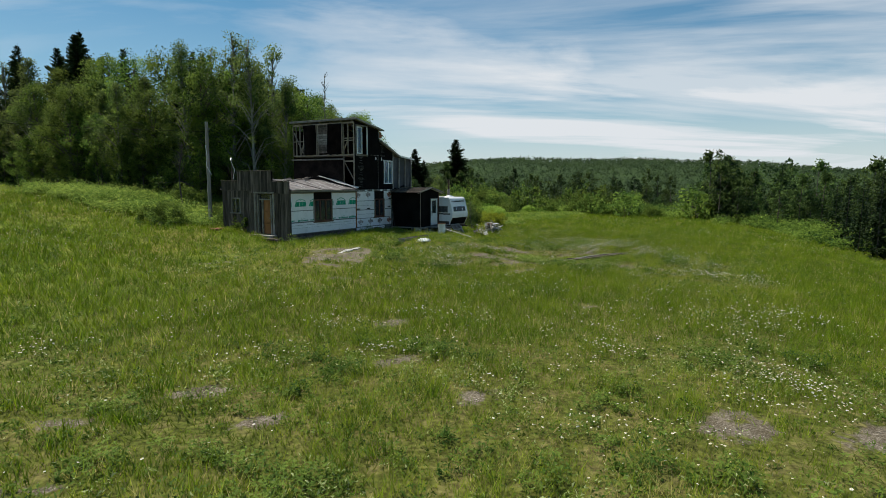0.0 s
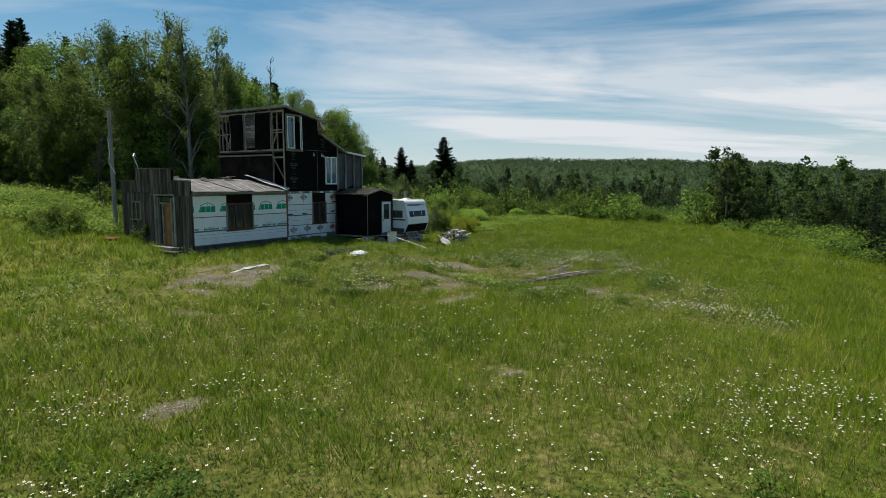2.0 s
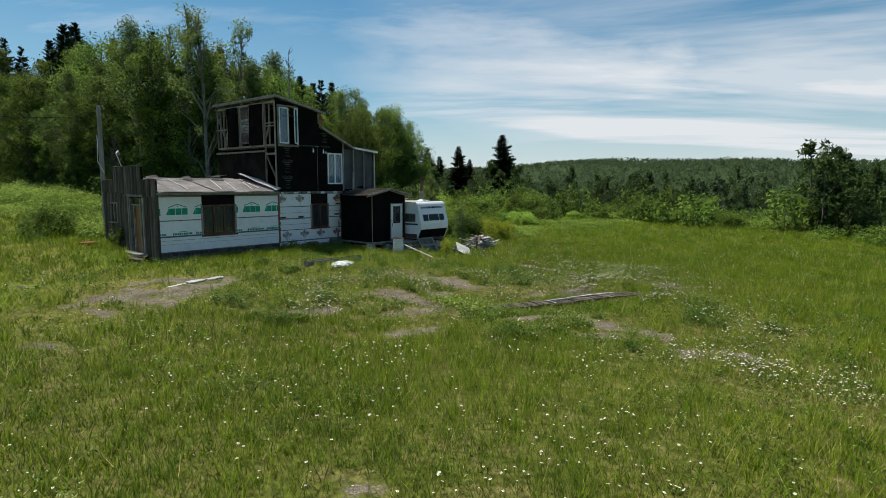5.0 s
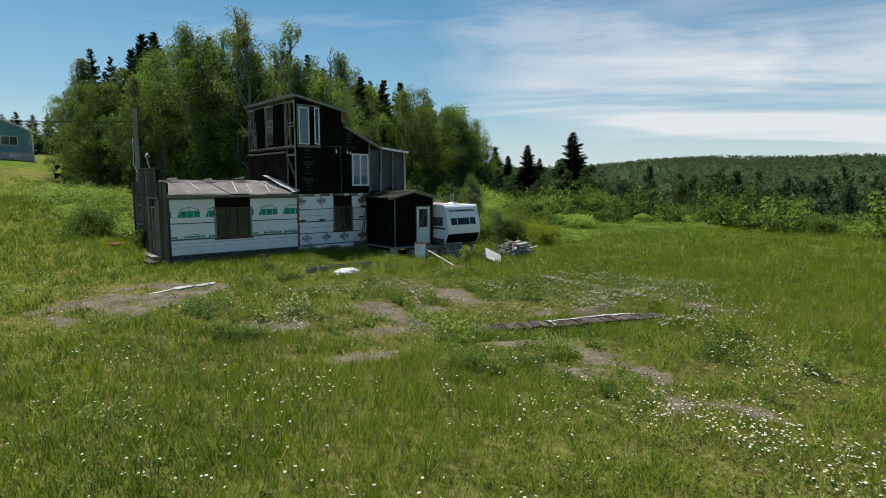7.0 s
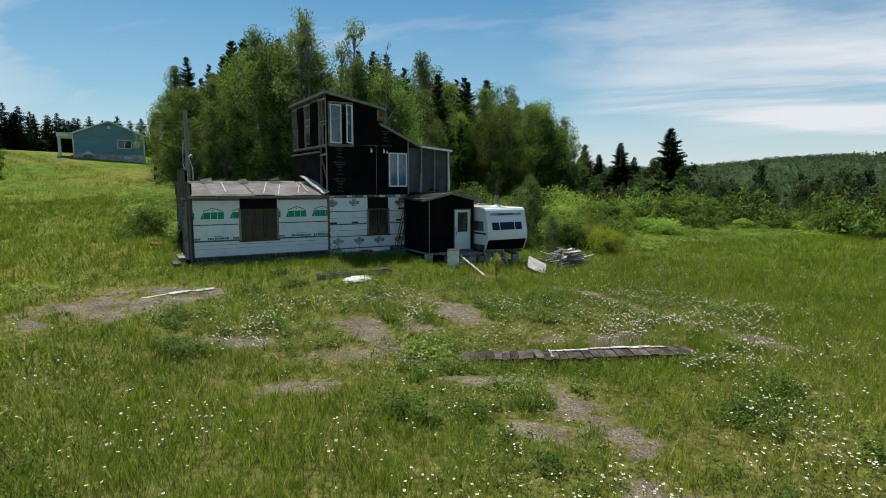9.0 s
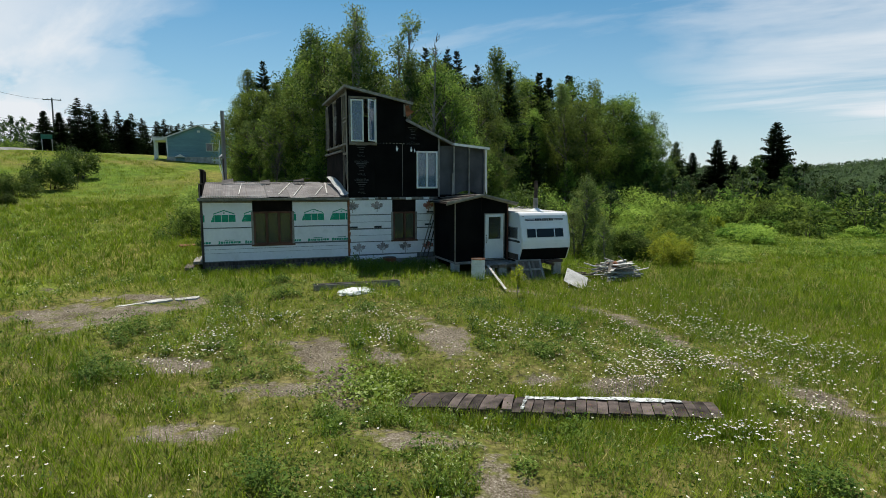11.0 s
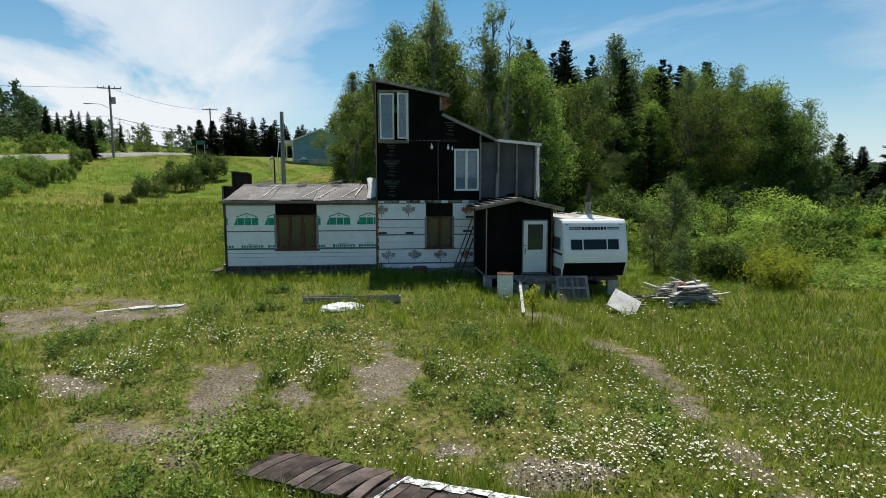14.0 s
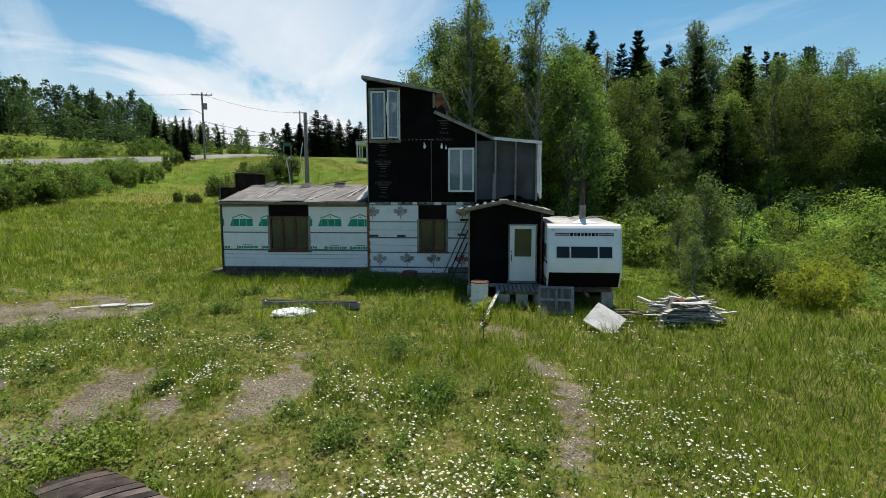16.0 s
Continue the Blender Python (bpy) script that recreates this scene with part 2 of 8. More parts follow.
M_BLACK = mat("black_panel", (0.006, 0.006, 0.006), (0.011, 0.011, 0.011), 2, 20, 0.85, 0.05, spec=0.05)
M_PEBBLE = mat("brown_grey_pebble", (0.13, 0.11, 0.085), (0.27, 0.235, 0.19), 9, 40, 0.9, 0.2, spec=0.1)
M_RUBBER = mat("tyre_rubber", (0.015, 0.015, 0.015), (0.03, 0.03, 0.03), 4, 30, 0.9, 0.1)
M_STEEL = mat("dull_galvanised_steel", (0.25, 0.26, 0.27), (0.40, 0.41, 0.42), 4, 30, 0.5, 0.1, metal=0.6)
M_RUSTPIPE = mat("rust_brown_pipe", (0.06, 0.04, 0.035), (0.12, 0.08, 0.06), 5, 30, 0.8, 0.15)
M_CONC = mat("pale_concrete", (0.36, 0.34, 0.32), (0.55, 0.53, 0.50), 2, 25, 0.9, 0.3, dirt_or_shade=(0.2, 0.18, 0.15))
M_POLE = mat("grey_pole_timber", (0.20, 0.18, 0.165), (0.32, 0.30, 0.28), 1.2, 20, 0.9, 0.3, stretch=(6, 6, 0.5))
M_WIRE = mat("cable", (0.012, 0.012, 0.012), (0.02, 0.02, 0.02), 2, 10, 0.9, 0, spec=0.02)
M_BLUE = mat("pale_blue_siding", (0.16, 0.30, 0.37), (0.20, 0.36, 0.43), 0.6, 8, 0.6, 0.05, vary=0.04)
M_HROOF = mat("grey_asphalt_shingle", (0.10, 0.10, 0.105), (0.17, 0.17, 0.175), 1, 20, 0.9, 0.3)
M_ROAD = mat("pale_gravel_road", (0.26, 0.25, 0.24), (0.38, 0.365, 0.35), 0.4, 8, 0.9, 0.2)
M_BARK = mat("grey_bark", (0.06, 0.05, 0.042), (0.15, 0.135, 0.12), 2.5, 18, 0.95, 0.5, stretch=(3, 3, 0.8))
M_PALEBARK = mat("pale_aspen_bark", (0.12, 0.115, 0.10), (0.24, 0.23, 0.205), 2.5, 14, 0.9, 0.35, dirt_or_shade=(0.06, 0.055, 0.05))
M_GLASS = glass_mat("dirty_window_glass", (0.05, 0.055, 0.06))
# blue base colour paints the sky's reflection into the upper panes
M_SKYGLASS = glass_mat("sky_reflection_tinted_glass", (0.11, 0.19, 0.28), 0.02)
M_DARKGLASS = glass_mat("dark_trailer_glass", (0.015, 0.017, 0.021), 0.06, 0.0)
M_ROOFSKIN = mat("weathered_trailer_roof", (0.34, 0.33, 0.31), (0.50, 0.48, 0.46), 1.4, 14, 0.75, 0.1, dirt_or_shade=(0.22, 0.19, 0.17), dirt_or_shade_at=(0.55, 0.8))
# M_DIM and M_OLIVE: the meadow's reflection in the panes, painted as olive colour
M_DIM = mat("dim_olive_reflection", (0.024, 0.021, 0.012), (0.048, 0.042, 0.022), 2, 20, 0.9, 0.1)
M_INSIDE = mat("dim_interior_board", (0.09, 0.075, 0.06), (0.16, 0.13, 0.10), 2, 20, 0.9, 0.1)
M_OLIVE = mat("olive_reflection", (0.055, 0.05, 0.026), (0.10, 0.088, 0.045), 2, 20, 0.9, 0.1)
M_LEAF = leaf_mat("broadleaf_foliage", (0.040, 0.086, 0.016), (0.255, 0.355, 0.060), 0.5, soften=0.5, hue=0.014, vary=(0.6, 1.45))
M_LEAFPALE = leaf_mat("aspen_foliage", (0.050, 0.092, 0.026), (0.235, 0.300, 0.076), 0.5, soften=0.55, vary=(0.75, 1.25))
M_YELLEAF = leaf_mat("yellow_green_foliage", (0.12, 0.18, 0.016), (0.35, 0.40, 0.036), 0.5, soften=0.75, vary=(0.85, 1.15))
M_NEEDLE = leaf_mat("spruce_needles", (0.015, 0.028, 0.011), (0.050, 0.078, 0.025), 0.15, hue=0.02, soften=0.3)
M_FAR = leaf_mat("far_woods_foliage", (0.024, 0.052, 0.018), (0.105, 0.165, 0.040), 0.35)
M_GRASS = leaf_mat("meadow_grass", (0.060, 0.142, 0.006), (0.254, 0.350, 0.018), 0.35, third=(0.50, 0.44, 0.16), soften=0.72, vary=(1, 1), hue=0.0)
M_SWARD = leaf_mat("short_sward", (0.040, 0.078, 0.005), (0.200, 0.246, 0.015), 0.25, third=(0.34, 0.27, 0.12), soften=0.72, vary=(1, 1), hue=0.0)
M_THICKET = leaf_mat("thicket_foliage", (0.066, 0.145, 0.018), (0.350, 0.465, 0.080), 0.5, soften=0.6, vary=(0.65, 1.3))
M_WEED = leaf_mat("meadow_weeds", (0.040, 0.092, 0.010), (0.205, 0.285, 0.042), 0.35, soften=0.65, vary=(1, 1), hue=0.0, third=(0.40, 0.46, 0.20))
M_BANKWEED = leaf_mat("tall_weeds", (0.075, 0.150, 0.022), (0.33, 0.43, 0.085), 0.5, soften=0.68, vary=(1, 1), hue=0.0)
M_HERB = leaf_mat("dark_herbs", (0.046, 0.100, 0.016), (0.195, 0.275, 0.048), 0.35, soften=0.55, vary=(1, 1), hue=0.0)
M_BUSH = leaf_mat("dark_bush_foliage", (0.030, 0.062, 0.013), (0.150, 0.215, 0.038), 0.4, soften=0.45, vary=(0.85, 1.15))
M_HILL = leaf_mat("hill_forest", (0.024, 0.048, 0.022), (0.078, 0.122, 0.046), 0.25, soften=0.8, vary=(1, 1), hue=0.0)
M_PETAL = mat("daisy_petals", (0.66, 0.65, 0.58), (0.76, 0.75, 0.68), 5, 40, 0.6, 0, vary=0)
M_YOLK = mat("daisy_centre", (0.55, 0.36, 0.03), (0.62, 0.42, 0.04), 5, 40, 0.7, 0, vary=0)


# ---- building helpers ----
def link_mesh(name, me, parent=None, label=""):
    ob = new(name, me)
    ob.parent = parent
    if label:
        tagged(ob, label=label)
    return ob


def part(name, bm, material, parent=None, label=""):
    me = bpy.data.meshes.new(name)
    bm.to_mesh(me)
    bm.free()
    me.materials.append(material)
    return link_mesh(name, me, parent, label)


def thing(name, m, label, category, group="", kind=""):
    ob = new(name)
    ob.empty_display_size = 0.3
    ob.matrix_world = m
    return tagged(ob, label, category, group, kind)


def box(bm, x0, x1, y0, y1, z0, z1, skew=0.0):
    v = [bm.verts.new((x, y, z)) for x in (x0, x1) for y in (y0, y1) for z in (z0, z1)]
    for q in ((0, 1, 3, 2), (4, 6, 7, 5), (0, 4, 5, 1), (2, 3, 7, 6), (0, 2, 6, 4), (1, 5, 7, 3)):
        bm.faces.new([v[i] for i in q])
    return v


def boxed(*a):
    bm = bmesh.new()
    box(bm, *a)
    return bm


def bevelled(bm, w=0.008, seg=1):
    bmesh.ops.bevel(bm, geom=bm.edges[:], offset=w, segments=seg, affect="EDGES")
    return bm


def beam(bm, a, b, w, h, upv=(0, 0, 1)):
    """A squared timber of width w and height h from a to b."""
    a, b, upv = Vector(a), Vector(b), Vector(upv)
    d = (b - a).normalized()
    s = d.cross(upv)
    s = s.normalized() if s.length > 1e-4 else Vector((1, 0, 0))
    t = s.cross(d).normalized()
    v = [bm.verts.new(p + s * (i * w / 2) + t * (j * h / 2)) for p in (a, b) for i, j in ((-1, -1), (1, -1), (1, 1), (-1, 1))]
    for q in ((3, 2, 1, 0), (4, 5, 6, 7), (0, 1, 5, 4), (1, 2, 6, 5), (2, 3, 7, 6), (3, 0, 4, 7)):
        bm.faces.new([v[i] for i in q])


def beamed(a, b, w, h, upv=(0, 0, 1)):
    bm = bmesh.new()
    beam(bm, a, b, w, h, upv)
    return bm


def tube(bm, pts, radii, sides=8, caps=True):
    rings = []
    pts = [Vector(p) for p in pts]
    for i, p in enumerate(pts):
        d = (pts[min(i + 1, len(pts) - 1)] - pts[max(i - 1, 0)]).normalized()
        s = d.cross(Vector((0.13, 0.31, 0.94)))
        s = s.normalized() if s.length > 1e-3 else Vector((1, 0, 0))
        t = d.cross(s).normalized()
        rings.append([bm.verts.new(p + (s * math.cos(2 * math.pi * k / sides) + t * math.sin(2 * math.pi * k / sides)) * radii[i]) for k in range(sides)])
    for r0, r1 in zip(rings, rings[1:]):
        for k in range(sides):
            bm.faces.new((r0[k], r0[(k + 1) % sides], r1[(k + 1) % sides], r1[k]))
    if caps:
        bm.faces.new(rings[0][::-1])
        bm.faces.new(rings[-1])
    return bm


def cells(u0, u1, z0, z1, holes):
    """The rectangles that are left of a wall when its holes are cut out."""
    us = sorted({u0, u1, *[min(max(h[k], u0), u1) for h in holes for k in (0, 1)]})
    out = []
    for a, b in zip(us, us[1:]):
        gaps = sorted((max(h[2], z0), min(h[3], z1)) for h in holes if h[0] < (a + b) / 2 < h[1])
        lo = z0
        for g0, g1 in gaps:
            if g0 > lo:
                out.append((a, b, lo, g0))
            lo = max(lo, g1)
        if lo < z1:
            out.append((a, b, lo, z1))
    return out


def wall_u(u0, u1, v0, v1, z0, z1, holes=()):
    """A wall along the house's front, from v0 to v1 thick."""
    bm = bmesh.new()
    for a, b, c, d in cells(u0, u1, z0, z1, holes):
        box(bm, a, b, v0, v1, c, d)
    return bm


def wall_v(u0, u1, v0, v1, z0, z1, holes=()):
    bm = bmesh.new()
    for a, b, c, d in cells(v0, v1, z0, z1, holes):
        box(bm, u0, u1, a, b, c, d)
    return bm


def np_mesh(name, verts, faces, material, tone=None, smooth=False):
    """A mesh from arrays: faces all with as many corners as the array has columns, tone one value a vertex."""
    verts, faces = np.asarray(verts, dtype=np.float32), np.asarray(faces, dtype=np.int32)
    me = bpy.data.meshes.new(name)
    k = faces.shape[1]
    me.vertices.add(len(verts))
    me.vertices.foreach_set("co", verts.ravel())
    me.loops.add(faces.size)
    me.loops.foreach_set("vertex_index", faces.ravel())
    me.polygons.add(len(faces))
    me.polygons.foreach_set("loop_start", np.arange(0, faces.size, k, dtype=np.int32))
    if smooth:
        me.polygons.foreach_set("use_smooth", np.ones(len(faces), dtype=bool))
    if tone is not None:
        at = me.attributes.new("tone", "FLOAT", "POINT")
        at.data.foreach_set("value", np.asarray(tone, dtype=np.float32))
    me.update(calc_edges=True)
    me.materials.append(material)
    return me


# ---- ground ----
def soft(x, k=4.0):
    return np.logaddexp(0, np.asarray(x, dtype=float) / k) * k


def step(a, b, x):
    t = np.clip((np.asarray(x, dtype=float) - a) / (b - a), 0, 1)
    return t * t * (3 - 2 * t)


def wobble(x, y, s, seed=0.0):
    """A cheap smooth noise, about -1 to 1."""
    a = np.sin(x * 1.7 / s + 1.3 * np.sin(y * 1.1 / s + seed) + seed) + np.sin(y * 1.9 / s + 1.1 * np.sin(x * 1.3 / s - seed) + 2.1 * seed)
    b = np.sin((x * 0.8 + y * 1.1) * 2.9 / s + seed * 3.7) + np.sin((x * 1.2 - y * 0.7) * 3.3 / s + 1.7 + seed)
    return (a + 0.6 * b) / 3.2


HX, HY, HA = -6.054, 39.117, 58.5
HOUSE = pose(HX, HY, 0, 0, 0, HA)
CA, SA = math.cos(radians(HA)), math.sin(radians(HA))


def to_house(x, y):
    return (x - HX) * CA + (y - HY) * SA, -(x - HX) * SA + (y - HY) * CA


def ground_z(x, y):
    x, y = np.asarray(x, dtype=float), np.asarray(y, dtype=float)
    u, v = to_house(x, y)
    by_house = np.maximum(step(-11.5, -7, x), np.exp(-((x + 13) ** 2 + (y - 37) ** 2) / 22)) + 1 - step(-46, -26, x)
    z = 0.2 + 0.6 * step(-15, -1, v) * by_house - 0.055 * np.clip(u, 0, 6.5) * step(-14, -6, v) * (1 - step(2, 14, v)) + 0.04 * np.clip(-u - 3, 0, 4) * step(-8, 0, v)
    z = z + 0.115 * (soft(-x - 13, 2.5) - soft(-x - 92, 6)) + 1.5 * np.exp(-((x + 26) ** 2 + (y - 50) ** 2) / 95)
    z = z - 0.26 * np.exp(-((v + 0.2) / 1.1) ** 2) * step(-7, -5.4, u) * (1 - step(3.6, 5.0, u))
    z = z - 1.9 * np.exp(-((x + 52) ** 2 + (y - 39) ** 2) / 300)
    past = -0.79 * (x + 60) - 0.61 * (y - 2)
    z = z + 0.12 * (soft(past - 9, 3) - soft(past - 130, 8))
    z = z - 0.095 * soft(x - 0.45 * (y - 30) - 15, 1.6) * (1 - step(90, 200, y)) - 0.05 * soft(y - 76, 6) * step(-70, 0, x)
    du, dv = (x - 8.12) * 0.870 + (y - 31.48) * 0.492, -(x - 8.12) * 0.492 + (y - 31.48) * 0.870
    hollow = np.exp(-((du / 3.8) ** 4) - (dv / 1.6) ** 4)
    z = z * (1 - hollow) + (0.02 * du - 0.07) * hollow + 0.6 * np.exp(-((x + 66) ** 2 + (y - 62) ** 2) / 130)
    z = z + 0.07 * wobble(x, y, 0.95, 3.0) * (1 - hollow) * np.exp(-((x - 4) / 9) ** 4 - ((y - 32) / 7) ** 4)
    near = np.hypot(x, y - 30)
    z = z + 0.07 * wobble(x, y, 5.0) + 0.035 * wobble(x, y, 1.6, 2.0) * (near < 90)
    far = step(220, 420, near)
    az = np.arctan2(x, y)
    ridge = 51 - 15 * step(0.08, 0.30, 0.21 - az) - 30 * step(0.08, 0.48, az - 0.21) + 3.0 * wobble(az * 100, az * 40, 14.0)
    hill = -16 + (ridge + 16) * step(420, 1350, near) - 30 * step(1400, 2600, near) + 5 * wobble(x, y, 160.0, 1.0)
    west = 9.0 + 12.0 * (1 - step(-1.62, -1.40, az)) + 0 * near
    hill = np.where(az < -0.9, west, hill)
    return z * (1 - far) + hill * far


def gz(x, y):
    return float(ground_z(x, y))


# bare gravel: x, y, half-length, half-width, heading
BARE = [(-5.4, 28.2, 3.0, 1.5, 70), (-5.2, 30.4, 1.3, 0.6, 40), (1.9, 30.5, 1.25, 0.85, -10), (3.2, 30.0, 1.5, 0.65, -32), (4.5, 29.2, 1.0, 0.5, -20), (3.0, 28.2, 1.3, 0.55, 25), (0.4, 27.9, 1.3, 0.5, 20), (3.5, 26.2, 1.1, 0.5, 30), (3.4, 33.7, 1.6, 0.85, -15), (4.5, 32.6, 0.9, 0.5, 0), (3.4, 31.5, 0.9, 0.4, -30), (6.7, 32.7, 0.8, 0.35, 10), (6.9, 28.6, 1.1, 0.5, 25), (8.6, 33.5, 1.1, 0.55, 30), (5.0, 39.4, 1.2, 0.35, -6), (6.5, 39.0, 0.9, 0.4, -30), (7.6, 38.1, 1.3, 0.42, -38), (8.9, 36.9, 1.1, 0.38, -38), (10.2, 36.0, 1.1, 0.32, -36), (12.1, 34.8, 1.5, 0.45, -36), (9.1, 28.1, 1.2, 0.65, -40), (10.1, 27.3, 0.9, 0.45, -40), (10.6, 25.9, 1.3, 0.45, -75), (8.7, 26.7, 0.9, 0.45, -30), (11.9, 25.6, 1.2, 0.35, -10), (-4.9, 10.8, 0.85, 0.4, 10), (-3.3, 9.4, 0.6, 0.3, 0), (-6.5, 9.3, 0.55, 0.32, 0), (-5.7, 7.1, 0.8, 0.45, 0), (5.0, 9.4, 1.0, 0.55, 30), (7.4, 9.3, 1.2, 0.5, 20), (4.8, 18.3, 0.5, 0.3, 0), (-1.2, 12.7, 0.9, 0.35, 30), (0.9, 11.0, 0.9, 0.4, 60), (-10.9, 26.6, 1.2, 0.5, 20), (-4.2, 22.8, 0.9, 0.3, 10), (-10.7, 28.9, 1.0, 0.4, 0), (2.2, 40.0, 1.3, 0.5, 20), (-1.7, 16.1, 0.8, 0.4, 40)]


def bare_at(x, y):
    """0 in grass to 1 on bare gravel."""
    x, y = np.asarray(x, dtype=float), np.asarray(y, dtype=float)
    b = np.zeros_like(x)
    for cx, cy, ra, rb, h in BARE:
        c, s = math.cos(radians(h)), math.sin(radians(h))
        dx, dy = x - cx, y - cy
        d = np.hypot((dx * c + dy * s) / ra, (-dx * s + dy * c) / rb) + 0.35 * wobble(dx, dy, 1.3, cy) + 0.35 * wobble(dx, dy, 0.6, cx) + 0.25 * wobble(dx, dy, 0.28, cy)
        b = np.maximum(b, 1 - step(0.55, 1.25, d))
    return np.clip(b * (0.78 + 0.6 * wobble(x, y, 0.45, 6.2) + 0.45 * wobble(x, y, 1.1, 2.2) + 0.3 * wobble(x, y, 0.2, 4.2)), 0, 1)


def axis(lo, hi, fine, out):
    mid = np.arange(lo, hi, fine)
    g = fine * np.cumsum(1.105 ** np.arange(1, 90))
    g = g[g < out]
    return np.concatenate((lo - g[::-1], mid, hi + g))


def ground_material():
    m = bpy.data.materials.new("meadow_soil")
    m.use_nodes = True
    n, l = m.node_tree.nodes, m.node_tree.links
    b = n["Principled BSDF"]
    tc = n.new("ShaderNodeTexCoord")

    def nz(s, d=5.0, dist=0.0):
        q = n.new("ShaderNodeTexNoise")
        q.inputs["Scale"].default_value, q.inputs["Detail"].default_value, q.inputs["Distortion"].default_value = s, d, dist
        l.new(tc.outputs["Object"], q.inputs["Vector"])
        return q.outputs[0]

    def ramp(src, stops):
        r = n.new("ShaderNodeValToRGB")
        while len(r.color_ramp.elements) < len(stops):
            r.color_ramp.elements.new(0.5)
        for e, (p, c) in zip(r.color_ramp.elements, stops):
            e.position, e.color = p, (*c, 1)
        l.new(src, r.inputs[0])
        return r.outputs[0]

    def mix(f, a, c, kind="MIX"):
        q = n.new("ShaderNodeMixRGB")
        q.blend_type = kind
        for i, s in ((0, f), (1, a), (2, c)):
            if isinstance(s, float):
                q.inputs[i].default_value = s
            else:
                l.new(s, q.inputs[i])
        return q.outputs[0]

    broad = ramp(nz(0.11, 4, 0.6), [(0.36, (0.112, 0.195, 0.018)), (0.50, (0.155, 0.212, 0.027)), (0.66, (0.200, 0.204, 0.046))])
    mid = ramp(nz(0.9, 5), [(0.3, (0.55, 0.6, 0.5)), (0.7, (1.2, 1.1, 1.15))])
    fine = ramp(nz(9.0, 6), [(0.34, (0.48, 0.46, 0.42)), (0.66, (1.36, 1.32, 1.3))])
    green = mix(1.0, mix(1.0, broad, mid, "MULTIPLY"), fine, "MULTIPLY")
    thatch = n.new("ShaderNodeAttribute")
    thatch.attribute_name = "thatch"
    old = mix(1.0, ramp(nz(2.2, 5), [(0.35, (0.072, 0.085, 0.017)), (0.5, (0.112, 0.118, 0.028)), (0.65, (0.170, 0.148, 0.058))]), fine, "MULTIPLY")
    green = mix(thatch.outputs["Fac"], green, old)
    stones = ramp(nz(26.0, 7), [(0.34, (0.095, 0.078, 0.060)), (0.5, (0.18, 0.155, 0.125)), (0.60, (0.25, 0.225, 0.190)), (0.70, (0.42, 0.385, 0.34))])
    soil = mix(1.0, stones, ramp(nz(1.6, 6), [(0.32, (0.55, 0.50, 0.44)), (0.5, (0.85, 0.80, 0.75)), (0.68, (1.12, 1.06, 1.02))]), "MULTIPLY")
    at = n.new("ShaderNodeAttribute")
    at.attribute_name = "tone"
    add = n.new("ShaderNodeMath")
    add.operation = "ADD"
    l.new(at.outputs["Fac"], add.inputs[0])
    wob = n.new("ShaderNodeMapRange")
    wob.inputs["To Min"].default_value, wob.inputs["To Max"].default_value = -0.9, 0.9
    l.new(nz(5.0, 9), wob.inputs[0])
    l.new(wob.outputs[0], add.inputs[1])
    mask = ramp(add.outputs[0], [(0.40, (0, 0, 0)), (0.74, (0.92, 0.92, 0.92))])
    wood = n.new("ShaderNodeAttribute")
    wood.attribute_name = "woods"
    litter = ramp(nz(0.05, 6), [(0.35, (0.026, 0.046, 0.016)), (0.65, (0.052, 0.085, 0.028))])
    green = mix(wood.outputs["Fac"], green, litter)
    l.new(mix(mask, green, soil), b.inputs["Base Color"])
    b.inputs["Roughness"].default_value, b.inputs["Specular IOR Level"].default_value = 0.95, 0.1
    bp = n.new("ShaderNodeBump")
    bp.inputs["Strength"].default_value, bp.inputs["Distance"].default_value = 0.6, 0.05
    l.new(nz(14.0, 5), bp.inputs["Height"])
    l.new(bp.outputs[0], b.inputs["Normal"])
    return m


gx, gy = axis(-16, 24, 0.36, 3200), axis(2, 52, 0.36, 3200)
XX, YY = np.meshgrid(gx, gy, indexing="ij")
ni, nj = XX.shape
idx = np.arange(ni * nj).reshape(ni, nj)
quads = np.stack((idx[:-1, :-1], idx[1:, :-1], idx[1:, 1:], idx[:-1, 1:]), -1).reshape(-1, 4)
ground = new("ground", np_mesh("ground", np.stack((XX, YY, ground_z(XX, YY)), -1).reshape(-1, 3), quads, ground_material(), bare_at(XX, YY).ravel(), True))
at = ground.data.attributes.new("thatch", "FLOAT", "POINT")
seg = np.clip(((XX - 3) * 9 + (YY - 8) * 26) / 757, 0, 1)
at.data.foreach_set("value", (0.9 * (1 - step(9, 24, np.hypot(XX - 3 - 9 * seg, YY - 8 - 26 * seg)))).ravel().astype(np.float32))
at = ground.data.attributes.new("woods", "FLOAT", "POINT")
at.data.foreach_set("value", np.maximum(step(105, 150, np.hypot(XX, YY - 30)) * (YY > 60 - 0.5 * XX), step(50, 64, -0.79 * (XX + 60) - 0.61 * (YY - 2))).ravel().astype(np.float32))
tagged(ground, "sloping green summer meadow with bare gravel spots", "ground", kind="structure")

